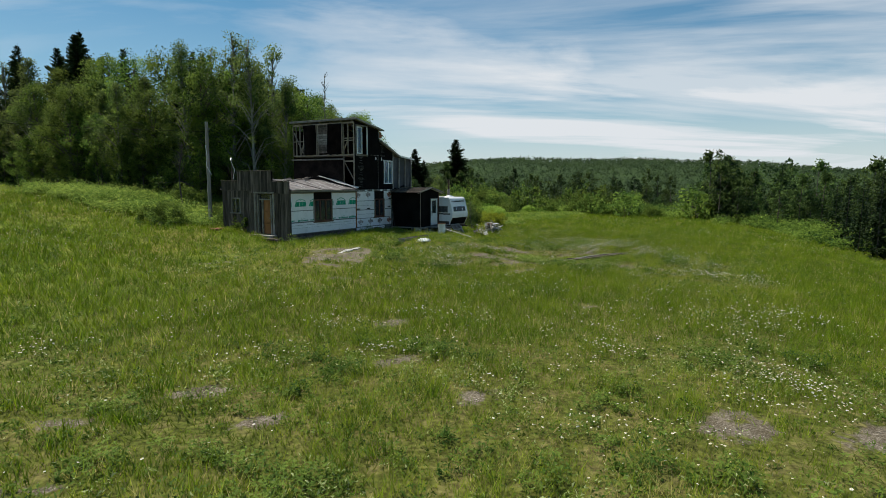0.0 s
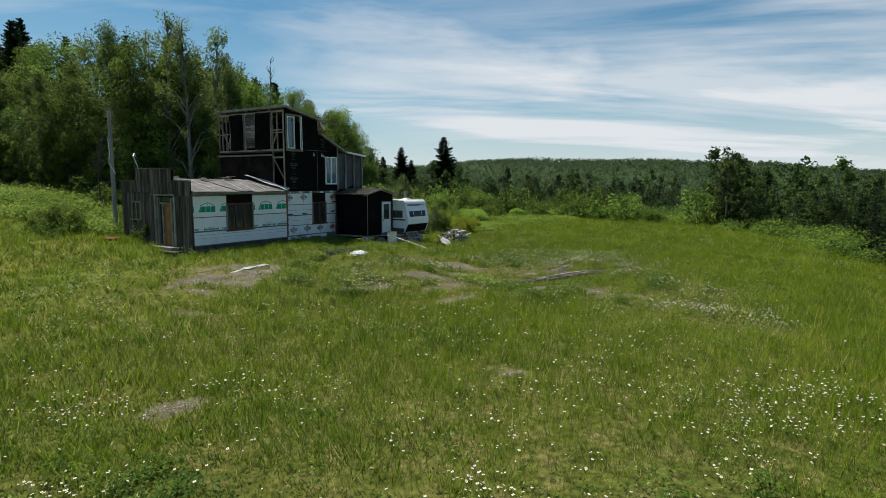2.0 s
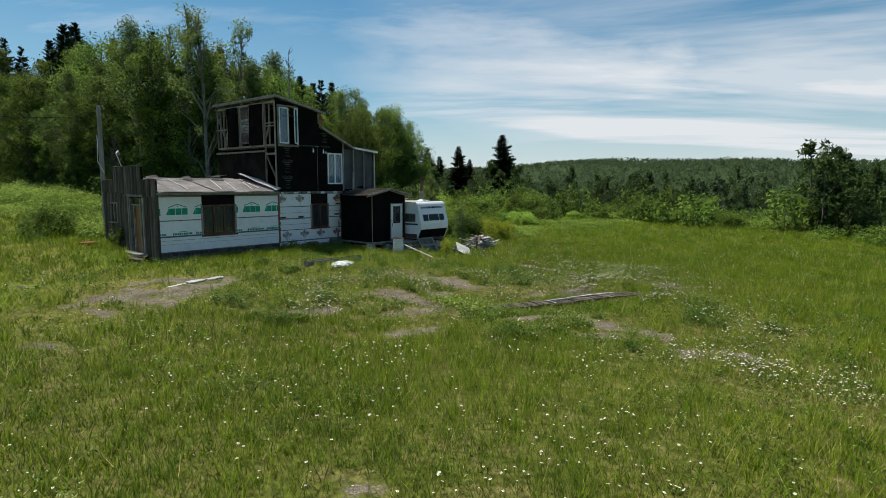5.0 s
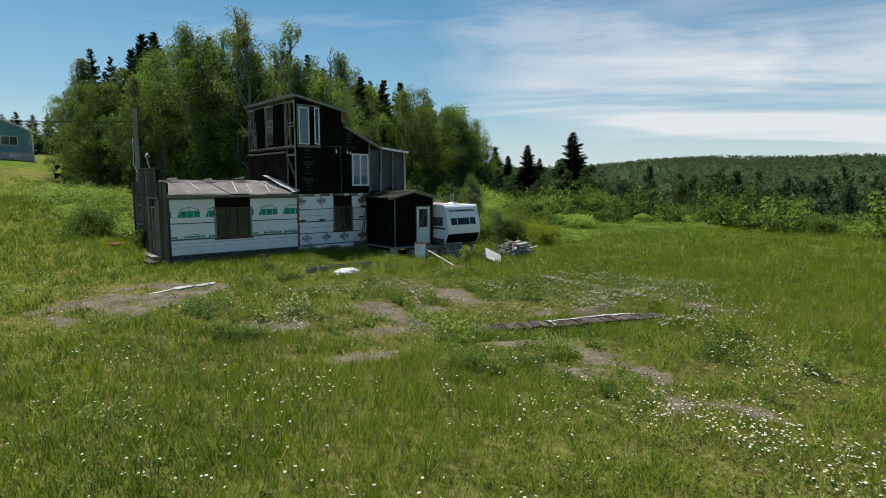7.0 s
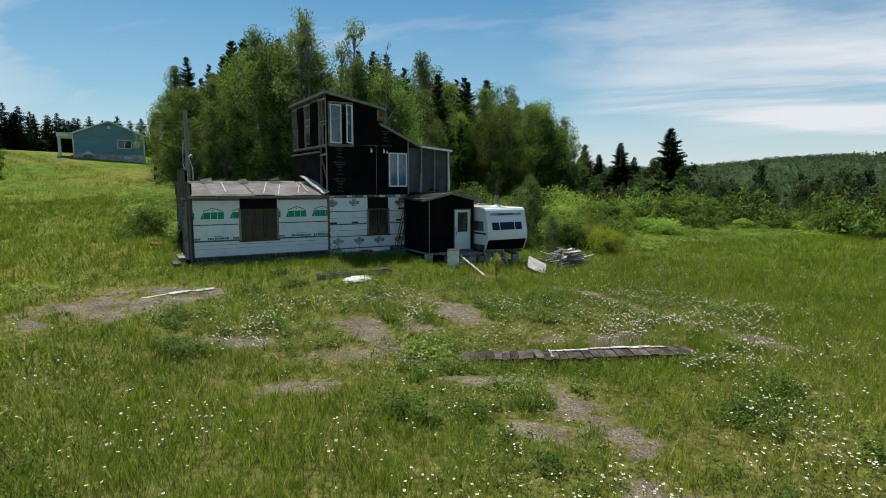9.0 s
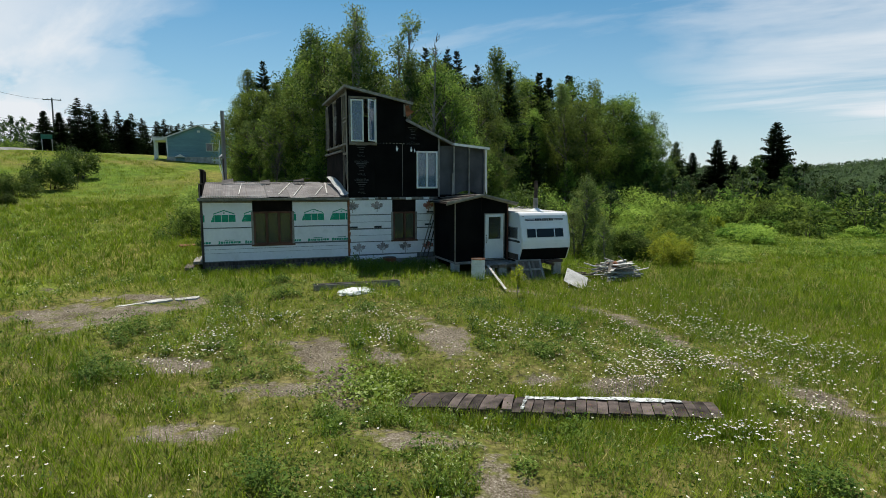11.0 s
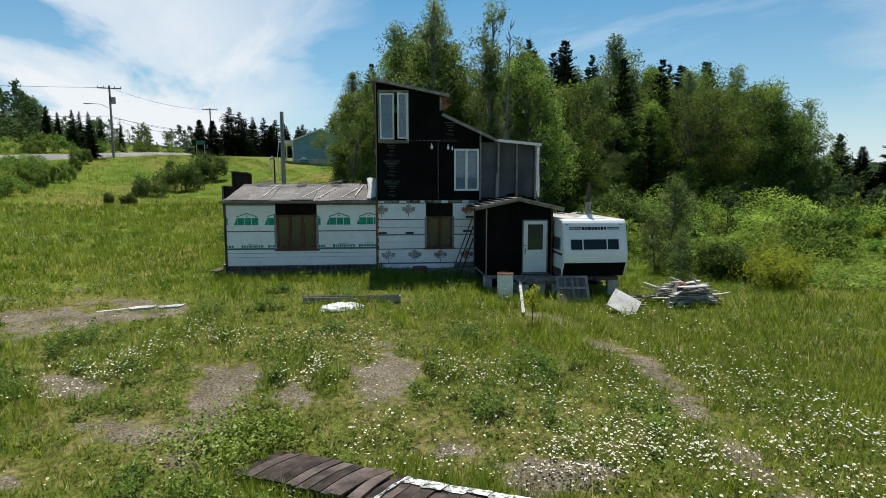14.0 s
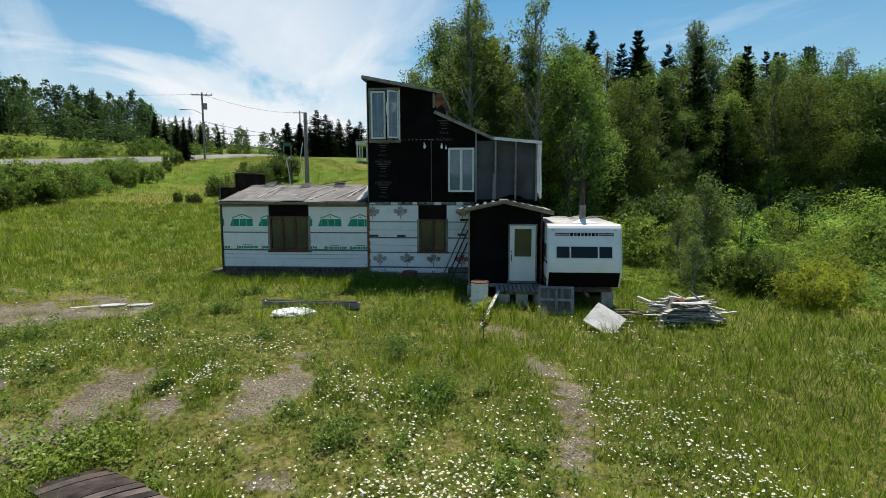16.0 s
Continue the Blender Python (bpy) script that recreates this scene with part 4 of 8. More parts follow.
for q in ((0, 1, 2, 3), (7, 6, 5, 4), (0, 4, 5, 1), (1, 5, 6, 2), (2, 6, 7, 3), (3, 7, 4, 0)):
    bm.faces.new([vs[i] for i in q])
part("upper_wall", bm, M_SHEATH, house)
# sheathing boards laid over the wall, with their joints


def sheath(a, b, c, d, dv=0.0):
    part("sheathing_board", bevelled(boxed(a, b, -0.004 - dv, 0.018, c, d), 0.003), M_SHEATH, tower)


for a, b, c, d in ((0.03, 1.25, 3.80, 6.215), (1.256, 2.52, 3.80, 6.215), (2.545, 3.19, 3.80, 6.215), (4.235, 4.29, 3.80, 6.215), (3.195, 4.23, 3.80, 4.185), (3.195, 4.23, 5.915, 6.215), (1.27, 2.66, 6.25, 7.98), (2.68, 3.9, 6.25, 6.60)):
    sheath(a, b, c, d)
part("bare_seam", boxed(2.522, 2.543, -0.008, 0.02, 3.85, 6.2), M_GREYWOOD, tower, "bare pale joint between boards")
for k in range(11):
    a = 1.0 + k * 0.155
    part("worn_edge", boxed(a, a + rnd.uniform(0.04, 0.12), -0.009, 0.01, 6.215, 6.235 + rnd.uniform(0, 0.015)), M_GREYWOOD, tower)
for u, z, s in ((2.27, 6.0, 0.13), (2.95, 5.98, 0.12), (3.12, 5.93, 0.09)):
    pts = [(u + s * 0.55 * math.cos(q) * (0.7 + 0.3 * math.sin(3 * q + u)), z + s * math.sin(q) * (0.8 + 0.25 * math.cos(2 * q + u))) for q in [k * 0.571 for k in range(11)]]
    part("torn_spot", flat_shape(pts, -0.0045), M_FOAM, tower, "torn pale spot in the paper")


def stencil(u, z, w, h, words=None):
    if words:
        cu = bpy.data.curves.new("stencil", "FONT")
        cu.body, cu.size, cu.align_x, cu.align_y = words, h * 1.35, "CENTER", "CENTER"
        ob = new("stencil_text", cu)
        dg = bpy.context.evaluated_depsgraph_get()
        me = bpy.data.meshes.new_from_object(ob.evaluated_get(dg))
        bpy.data.objects.remove(ob)
        me.transform(Matrix.Translation((u, -0.0075, z)) @ Euler((math.pi / 2, 0, 0)).to_matrix().to_4x4())
        me.materials.clear()
        me.materials.append(M_FAINT)
        link_mesh("stencil_text", me, tower)
    else:
        part("stencil_bar", boxed(u - w / 2, u + w / 2, -0.0072, -0.004, z, z + h), M_FAINT, tower)


def stencil_column(u, z1, n):
    z = z1
    for k in range(n):
        for words, w, h, gap in ((None, 0.5, 0.035, 0.11), (None, 0.34, 0.03, 0.09), (None, 0.22, 0.025, 0.08), (None, 0.22, 0.025, 0.13), ("WALL", 0.4, 0.10, 0.15), ("SHEATHING", 0.8, 0.09, 0.26)):
            z -= gap
            if z < 3.9:
                return
            stencil(u, z, w, h, words)
        bm = bmesh.new()
        ring = [(u + 0.26 * math.cos(q * math.pi / 8), z + 0.02 + 0.07 * math.sin(q * math.pi / 8)) for q in range(17)]
        for (a, b), (c, d) in zip(ring, ring[1:]):
            beam(bm, (a, -0.0065, b), (c, -0.0065, d), 0.003, 0.018, (0, 1, 0))
        part("stencil_oval", bm, M_FAINT, tower)


stencil_column(0.62, 6.2, 3)
stencil_column(3.05, 7.05, 1)

# left side of the tower: open studwork with felt hanging between
side = part("side_wall", wall_v(0.0, 0.09, 1.05, 5.9, 3.80, 5.86), M_FELT, house, "dark felt side wall under a pale ledge")
frame_ob = part("stud_frame", boxed(0.0, 0.09, 0.05, 5.9, 6.14, 6.24), M_STUD, house, "open weathered stud framing")
part("ledge", bevelled(boxed(-0.10, 0.0, 1.0, 6.0, 5.86, 5.95), 0.008), M_GREYWOOD, house, "pale weathered ledge board")
part("top_plate", boxed(0.0, 0.09, 0.05, 5.9, 8.33, 8.43), M_STUD, frame_ob)
for v, d, z0, z1 in ((0.05, 0.10, 3.80, 8.4), (1.0, 0.05, 3.80, 8.33), (5.85, 0.06, 6.2, 8.33), (5.55, 0.05, 6.24, 8.33), (5.18, 0.05, 6.24, 8.33), (4.80, 0.05, 6.24, 8.33), (3.55, 0.05, 6.24, 8.33), (3.40, 0.05, 6.24, 8.33), (2.48, 0.05, 6.24, 8.33), (1.14, 0.06, 6.24, 8.33), (0.60, 0.05, 6.24, 8.33)):
    part("stud", bevelled(boxed(-0.02, 0.07, v, v + d, z0, z1), 0.004), M_STUD, frame_ob)
for a, b in (((1.02, 5.75), (0.12, 4.45)), ((1.14, 6.3), (0.62, 7.25)), ((5.8, 7.9), (4.95, 6.4)), ((5.15, 6.25), (4.84, 7.1))):
    part("brace", beamed((0.03, *a), (0.03, *b), 0.04, 0.09, (1, 0, 0)), M_STUD, frame_ob)
for z in (7.15, 7.30):
    part("noggin", boxed(0.0, 0.05, 0.15, 1.12, z, z + 0.06), M_STUD, frame_ob)
part("noggin", boxed(-0.01, 0.05, 0.15, 1.0, 5.70, 5.80), M_STUD, frame_ob)
part("noggin", boxed(-0.01, 0.05, 4.85, 5.85, 7.2, 7.26), M_STUD, frame_ob)


def felt_sheet(v0, v1, z0, z1, wav):
    bm = bmesh.new()
    rows = []
    for j in range(11):
        f = j / 10
        rows.append([bm.verts.new((-0.03 + 0.035 * wav * math.sin(6 * g / 8 * wav + f * 2) * (1 - f * 0.6) - 0.02, v0 + (v1 - v0) * (g / 8) + 0.04 * math.sin(3 * f + v0) * (g in (0, 8)), z0 + (z1 - z0) * f + (0.05 * math.sin(g * 1.9) if j == 0 else 0))) for g in range(9)])
    for r0, r1 in zip(rows, rows[1:]):
        for i in range(8):
            f = bm.faces.new((r0[i], r0[i + 1], r1[i + 1], r1[i]))
            f.smooth = True
    bmesh.ops.solidify(bm, geom=bm.faces[:], thickness=0.008)
    return bm


part("felt_sheet", felt_sheet(3.6, 4.82, 6.25, 8.36, 1.2), M_FELT, frame_ob, "hanging sheet of torn black felt")
part("felt_sheet", felt_sheet(1.20, 2.50, 6.25, 8.36, 1.0), M_FELT, frame_ob, "hanging sheet of torn black felt")
# boarded opening
for k in range(13):
    z = 6.35 + k * 0.15
    part("slat", bevelled(boxed(0.02, 0.045, 2.53, 3.42, z, z + 0.135), 0.004), M_GREYWOOD if 3 < k < 9 else M_BARN, frame_ob)
part("wall", wall_v(2.62, 2.72, 0.12, 5.8, 6.2, 8.05), M_FELT, house)
part("wall", wall_u(0.05, 2.72, 5.8, 5.9, 3.85, 8.05), M_FELT, house)
part("wall", wall_u(2.72, 6.6, 5.8, 5.9, 3.85, 6.2), M_FELT, house)
part("wall", wall_v(4.29, 4.37, 0.12, 5.8, 3.88, 6.2), M_SHEATH, house)
# roofs
for a, b, w, nm in (((-0.12, 8.67), (2.98, 8.06), 0.07, "upper_roof"), ((2.70, 7.32), (5.0, 6.27), 0.07, "lower_roof"), ((4.9, 6.31), (6.82, 6.13), 0.07, "balcony_roof")):
    bm = bmesh.new()
    vs = [bm.verts.new((uu, vv, zz)) for vv in (-0.22, 6.1) for uu, zz in ((a[0], a[1] - w), (b[0], b[1] - w), (b[0], b[1]), (a[0], a[1]))]
    for q in ((0, 1, 2, 3), (7, 6, 5, 4), (0, 4, 5, 1), (1, 5, 6, 2), (2, 6, 7, 3), (3, 7, 4, 0)):
        bm.faces.new([vs[i] for i in q])
    rf = part(nm, bm, M_GREYWOOD, house, "thin shed roof with pale edge boards")
    part("edge_board", beamed((a[0] - 0.03, -0.235, a[1] - 0.05), (b[0], -0.235, b[1] - 0.05), 0.028, 0.11), M_GREYWOOD if nm != "balcony_roof" else M_WHITEMETAL, rf)
    part("roof_sheet", beamed((a[0], 2.95, a[1] + 0.012), (b[0], 2.95, b[1] + 0.012), 6.3, 0.02), M_ROOF, rf)
for v in range(0, 6):
    part("rafter", beamed((0.0, v + 0.3, 8.53), (2.9, v + 0.3, 7.97), 0.045, 0.12), M_STUD, house)
part("edge_board", beamed((-0.14, -0.2, 8.60), (-0.14, 6.1, 8.60), 0.03, 0.10), M_GREYWOOD, house)
part("torn_flap", flat_shape([(2.66, 7.9), (2.84, 7.96), (2.9, 7.75), (3.1, 7.7), (2.76, 7.42), (2.70, 7.5)], -0.02, 0.01), M_RUST, house, "torn flap below the upper roof")
part("stub_post", boxed(2.60, 2.68, -0.03, 0.02, 7.45, 8.0), M_GREYWOOD, house)
# upper window: left sash fixed, right one standing open
casement(house, TW[0], TW[0] + 0.58, TW[2] + 0.03, TW[3] - 0.03, -0.05, M_VINYL, 0.065, (), M_SKYGLASS, depth=0.12, label="white window sash")
part("window_trim", bevelled(boxed(TW[0] - 0.08, TW[0], -0.05, 0.02, TW[2] - 0.06, TW[3] + 0.06), 0.006), M_GREYWOOD, house)
part("window_trim", bevelled(boxed(TW[0] - 0.08, TW[1] + 0.07, -0.06, 0.02, TW[2] - 0.12, TW[2]), 0.006), M_STUD, house)
part("window_trim", bevelled(boxed(TW[0] - 0.08, TW[1] + 0.07, -0.05, 0.02, TW[3], TW[3] + 0.09), 0.006), M_STUD, house)
part("window_trim", bevelled(boxed(TW[1], TW[1] + 0.06, -0.05, 0.02, TW[2], TW[3]), 0.006), M_VINYL, house)
sash = part("open_sash", bmesh.new(), M_VINYL, house, "white casement sash standing open")
for a, b, c, d in ((0, 0.48, 0, 0.06), (0, 0.48, 1.76, 1.82), (0, 0.06, 0.06, 1.76), (0.42, 0.48, 0.06, 1.76)):
    part("sash_bar", bevelled(boxed(a, b, -0.02, 0.02, c, d), 0.005), M_VINYL, sash)
part("pane", boxed(0.06, 0.42, -0.004, 0.004, 0.06, 1.76), M_SKYGLASS, sash)
sash.matrix_local = pose(TW[1] - 0.01, -0.06, TW[2] + 0.04, 0, 0, 180 + 38)
casement(house, *MW, -0.05, M_VINYL, 0.075, (0.5,), M_SKYGLASS, depth=0.14, label="white double casement window")
part("curtain", boxed(MW[0] + 0.05, MW[1] - 0.05, 0.3, 0.32, MW[2], MW[3]), M_VINYL, house, "pale curtain behind the glass")
# balcony with tarp
part("balcony_post", bevelled(boxed(4.26, 4.33, -0.07, 0.0, 3.80, 6.62), 0.005), M_GREYWOOD, house)
for u, z0 in ((5.02, 3.90), (5.80, 3.90), (6.60, 3.85)):
    part("balcony_post", bevelled(boxed(u, u + 0.07, -0.08, -0.01, z0, 6.16), 0.005), M_GREYWOOD, house)
part("balcony_post", bevelled(boxed(4.95, 5.02, -0.1, -0.03, 3.90, 4.9), 0.005), M_GREYWOOD, house)
part("balcony_beam", boxed(4.33, 6.7, -0.05, 0.06, 3.78, 3.90), M_SHEATH, house)


def tarp(pa, pb, z0, z1, seed):
    """A slack sheet from pa to pb (u, v), hanging from z1 to z0."""
    bm = bmesh.new()
    rows = []
    for j in range(15):
        f = j / 14
        row = []
        for i in range(29):
            g = i / 28
            w = 0.03 * math.sin(g * 9 + 2 * f + seed) * (1 - f) + 0.02 * math.sin(g * 23 + 5 * f + seed * 2) * (1 - 0.5 * f) + 0.05 * math.sin((g + f) * 5 + seed)
            sag = -0.14 * math.sin(g * 7 + seed) * (1 - f) * (1 - f)
            n = Vector((pb[1] - pa[1], pa[0] - pb[0])).normalized()
            row.append(bm.verts.new((pa[0] + (pb[0] - pa[0]) * g + n.x * w * 0.5, pa[1] + (pb[1] - pa[1]) * g + n.y * w * 0.5, z0 + (z1 - z0) * f + sag + 0.08)))
        rows.append(row)
    for r0, r1 in zip(rows, rows[1:]):
        for i in range(28):
            f = bm.faces.new((r0[i], r0[i + 1], r1[i + 1], r1[i]))
            f.smooth = True
    return bm


part("tarp", tarp((4.34, 0.03), (6.62, 0.03), 3.86, 6.10, 0.4), M_TARP, house, "slack dark grey mesh tarp")
part("tarp", tarp((6.66, 0.0), (6.66, 5.8), 3.86, 6.05, 1.4), M_TARP, house, "slack dark grey mesh tarp")
part("tarp_edge", tarp((6.66, -0.04), (6.86, 0.12), 3.95, 5.95, 2.2), M_WHITEMETAL, house, "curled pale edge of the tarp")
# scraps of paper where tower and wing meet
for k in range(14):
    a = 0.05 + k * 0.29
    part("torn_paper", bevelled(boxed(a, a + rnd.uniform(0.14, 0.30), -0.07 - rnd.uniform(0, 0.03), -0.01, 3.70 + rnd.uniform(-0.03, 0.02), 3.76 + rnd.uniform(0.0, 0.04)), 0.01), M_GREYWOOD if k % 3 else M_WHITEMETAL, house)

# ---- porch ----
porch = thing("porch", HOUSE, "black sheathed gabled porch with a white glazed door", "porch")
PU0, PU1, PV, PZ0 = 4.10, 6.66, -2.62, 1.02
PD = (5.48, 6.47, 1.10, 3.12)
part("wall", wall_u(PU0, PU1, PV, PV + 0.1, PZ0, 3.50, [PD]), M_SHEATH, porch)
bm = bmesh.new()
vs = [bm.verts.new((uu, vv, zz)) for vv in (PV, PV + 0.1) for uu, zz in ((PU0, 3.5), (PU1, 3.5), (PU1, 3.56), (5.33, 3.88), (PU0, 3.56))]
bm.faces.new(vs[:5])
bm.faces.new(vs[:4:-1])
for i in range(5):
    j = (i + 1) % 5
    bm.faces.new((vs[i], vs[i + 5], vs[j + 5], vs[j]))
part("gable", bm, M_SHEATH, porch)
part("wall", wall_v(PU0, PU0 + 0.1, PV + 0.1, -0.06, PZ0, 3.55), M_SHEATH, porch)
part("wall", wall_v(PU1 - 0.1, PU1, PV + 0.1, -0.06, PZ0, 3.55), M_SHEATH, porch)
part("floor", boxed(PU0, PU1, PV - 0.02, -0.06, 0.92, PZ0), M_GREYWOOD, porch)
part("corner_trim", bevelled(boxed(PU0 - 0.02, PU0 + 0.03, PV - 0.025, PV - 0.002, PZ0, 3.55), 0.004), M_STUD, porch)
part("corner_trim", bevelled(boxed(PU1 - 0.07, PU1 - 0.01, PV - 0.03, PV - 0.002, PZ0, 3.50), 0.004), M_BROWN, porch)
part("seam", boxed(5.34, 5.36, PV - 0.006, PV - 0.001, 3.12, 3.75), M_FELT, porch)
proof = part("roof", boxed(5.28, 5.38, PV - 0.25, -0.08, 3.90, 3.94), M_STUD, porch, "open slatted porch roof")
for s, e, ez in ((-1, 3.66, 3.56), (1, 7.02, 3.52)):
    bm = bmesh.new()
    vs = [bm.verts.new(p) for p in ((5.33, PV - 0.22, 3.90), (5.33, -0.08, 3.90), (e, -0.08, ez), (e, PV - 0.22, ez))]
    bm.faces.new(vs if s < 0 else vs[::-1])
    bmesh.ops.solidify(bm, geom=bm.faces[:], thickness=0.03)
    part("roof_deck", bm, M_DECK, proof)
    part("verge_board", beamed((5.33, PV - 0.24, 3.93), (e, PV - 0.24, ez + 0.02), 0.03, 0.09), M_GREYWOOD, proof)
    part("rafter", beamed((5.33, PV - 0.1, 3.86), (e, PV - 0.1, ez - 0.05), 0.04, 0.07), M_STUD, proof)
    for k in range(6):
        f = 0.06 + k * 0.17
        uu, zz = 5.33 + (e - 5.33) * f, 3.90 + (ez - 3.90) * f
        part("batten", bevelled(beamed((uu, PV - 0.22, zz + 0.05), (uu, -0.1, zz + 0.05), 0.11, 0.022), 0.004), M_GREYWOOD if (k % 2 == 0) else M_STUD, proof)
# white door with a tall pane
pd = part("door", wall_u(PD[0] + 0.05, PD[1] - 0.05, PV - 0.01, PV + 0.04, PD[2] + 0.02, PD[3] - 0.05, [(PD[0] + 0.21, PD[1] - 0.19, 1.98, 2.95)]), M_VINYL, porch, "white door with a tall glass pane")
part("pane", boxed(PD[0] + 0.21, PD[1] - 0.19, PV + 0.01, PV + 0.02, 1.98, 2.95), M_GLASS, pd)
# added panel again: reflected meadow as a plain olive colour
part("curtain", boxed(PD[0] + 0.22, PD[1] - 0.2, PV + 0.06, PV + 0.07, 1.98, 2.95), M_OLIVE, pd)
for q in ((PD[0] + 0.18, PD[1] - 0.16, 1.94, 1.98), (PD[0] + 0.18, PD[1] - 0.16, 2.95, 2.99), (PD[0] + 0.17, PD[0] + 0.21, 1.98, 2.95), (PD[1] - 0.19, PD[1] - 0.15, 1.98, 2.95)):
    part("glazing_bead", boxed(q[0], q[1], PV - 0.025, PV + 0.005, q[2], q[3]), M_VINYL, pd)
part("handle", tube(bmesh.new(), [(PD[0] + 0.11, PV - 0.02, 2.05), (PD[0] + 0.11, PV - 0.07, 2.0), (PD[0] + 0.11, PV - 0.07, 1.86), (PD[0] + 0.11, PV - 0.02, 1.82)], [0.014] * 4), M_BLACK, pd)
part("lock", tube(bmesh.new(), [(PD[0] + 0.11, PV - 0.01, 2.15), (PD[0] + 0.11, PV - 0.04, 2.15)], [0.025, 0.025], 10), M_BLACK, pd)
for q in ((PD[0], PD[0] + 0.05, PD[2], PD[3]), (PD[1] - 0.05, PD[1], PD[2], PD[3]), (PD[0], PD[1], PD[3] - 0.05, PD[3])):
    part("door_casing", bevelled(boxed(q[0], q[1], PV - 0.03, PV + 0.08, q[2], q[3]), 0.005), M_GREYWOOD, porch)
part("sill", bevelled(boxed(PD[0] - 0.03, PD[1] + 0.03, PV - 0.08, PV + 0.1, 1.05, 1.10), 0.005), M_GREYWOOD, porch)
part("base_board", bevelled(boxed(PU0, PU1, PV - 0.03, PV, 0.90, PZ0), 0.006), M_GREYWOOD, porch)
for u in (4.2, 5.3, 6.5):
    z = gz(*(HOUSE @ Vector((u, PV + 0.2, 0))).xy)
    part("footing", bevelled(boxed(u - 0.15, u + 0.15, PV + 0.05, PV + 0.4, z - 0.1, 0.93), 0.01), M_CONC, porch)


def at_house(u, v, z=None, rz=0.0, rx=0.0, ry=0.0):
    """A pose on the house's axes; z None: on the ground."""
    p = HOUSE @ Vector((u, v, 0))
    zz = gz(p.x, p.y) if z is None else z
    return Matrix.Translation((p.x, p.y, zz)) @ pose(0, 0, 0, rx, ry, HA + rz)


# ---- camping trailer ----
camper = thing("camper", at_house(7.92, -1.5, 0.0), "white vintage camping trailer with a black lower front", "trailer")
CW = 1.19
# side profile (v, z) from the floor at the front round the roof to the back
PROF = [(-2.02, 1.08), (-2.28, 1.62), (-2.30, 1.95), (-2.17, 2.5), (-2.02, 3.04), (-1.94, 3.14), (-1.80, 3.17), (1.9, 3.14), (2.1, 3.05), (2.25, 1.9), (2.1, 1.08)]
bm = bmesh.new()
L = [bm.verts.new((-CW, v, z)) for v, z in PROF]
R = [bm.verts.new((CW, v, z)) for v, z in PROF]
bm.faces.new(L[::-1])
bm.faces.new(R)
for i in range(len(PROF)):
    j = (i + 1) % len(PROF)
    bm.faces.new((L[i], L[j], R[j], R[i]))
bmesh.ops.recalc_face_normals(bm, faces=bm.faces[:])
bevelled(bm, 0.015)
shell = part("body", bm, M_CAMPER, camper)


def front_v(z):
    for (a, b), (c, d) in zip(PROF, PROF[1:]):
        if b <= z <= d:
            return a + (c - a) * (z - b) / (d - b)
    return -2.0


def front_strip(name, x0, x1, z0, z1, off, thick, material, parent, label=""):
    """A strip that follows the slanted front."""
    bm = bmesh.new()
    vs = []
    for dv in (off + thick, off):
        for x, z in ((x0, z0), (x1, z0), (x1, z1), (x0, z1)):
            vs.append(bm.verts.new((x, front_v(z) - dv, z)))
    for q in ((0, 1, 2, 3), (7, 6, 5, 4), (0, 4, 5, 1), (1, 5, 6, 2), (2, 6, 7, 3), (3, 7, 4, 0)):
        bm.faces.new([vs[i] for i in q])
    return part(name, bm, material, parent, label)


front_strip("lower_panel", -CW + 0.04, CW - 0.04, 1.09, 1.61, 0.004, 0.012, M_BLACK, camper, "black lower front panel")
for z in (1.66, 1.84, 2.02, 2.56, 2.74):
    front_strip("skin_rib", -CW + 0.03, CW - 0.03, z, z + 0.018, 0.0, 0.012, M_CAMPER, camper)
cwin = front_strip("front_window", -0.95, 0.92, 2.06, 2.50, 0.002, 0.02, M_VINYL, camper, "three-part front window in a metal frame")
for a, b in ((-0.91, -0.49), (-0.44, 0.42), (0.47, 0.88)):
    front_strip("pane", a, b, 2.10, 2.46, 0.023, 0.006, M_DARKGLASS, cwin)
for z, h, m in ((2.83, 0.03, M_DARKPRINT), (2.87, 0.012, M_GREYPRINT), (2.89, 0.03, M_DARKPRINT)):
    front_strip("stripe", -0.95, -0.48, z - 0.02, z + h - 0.02, 0.003, 0.003, m, camper)
    front_strip("stripe", 0.48, 0.95, z - 0.02, z + h - 0.02, 0.003, 0.003, m, camper)
for k in range(8):
    a = -0.46 + k * 0.117
    front_strip("badge_block", a, a + 0.095, 2.80, 2.905, 0.003, 0.004, M_DARKPRINT if k % 2 else M_BLACK, camper)
for x in (-1.02, 1.0):
    front_strip("marker_lamp", x - 0.05, x + 0.05, 2.98, 3.015, 0.004, 0.02, M_STEEL, camper)
for s in (-1, 1):
    bm = bmesh.new()
    for (a, b), (c, d) in zip(PROF[:6], PROF[1:7]):
        beam(bm, (s * (CW - 0.01), a - 0.006, b), (s * (CW - 0.01), c - 0.006, d), 0.05, 0.02)
    part("edge_trim", bm, M_WHITEMETAL, camper)
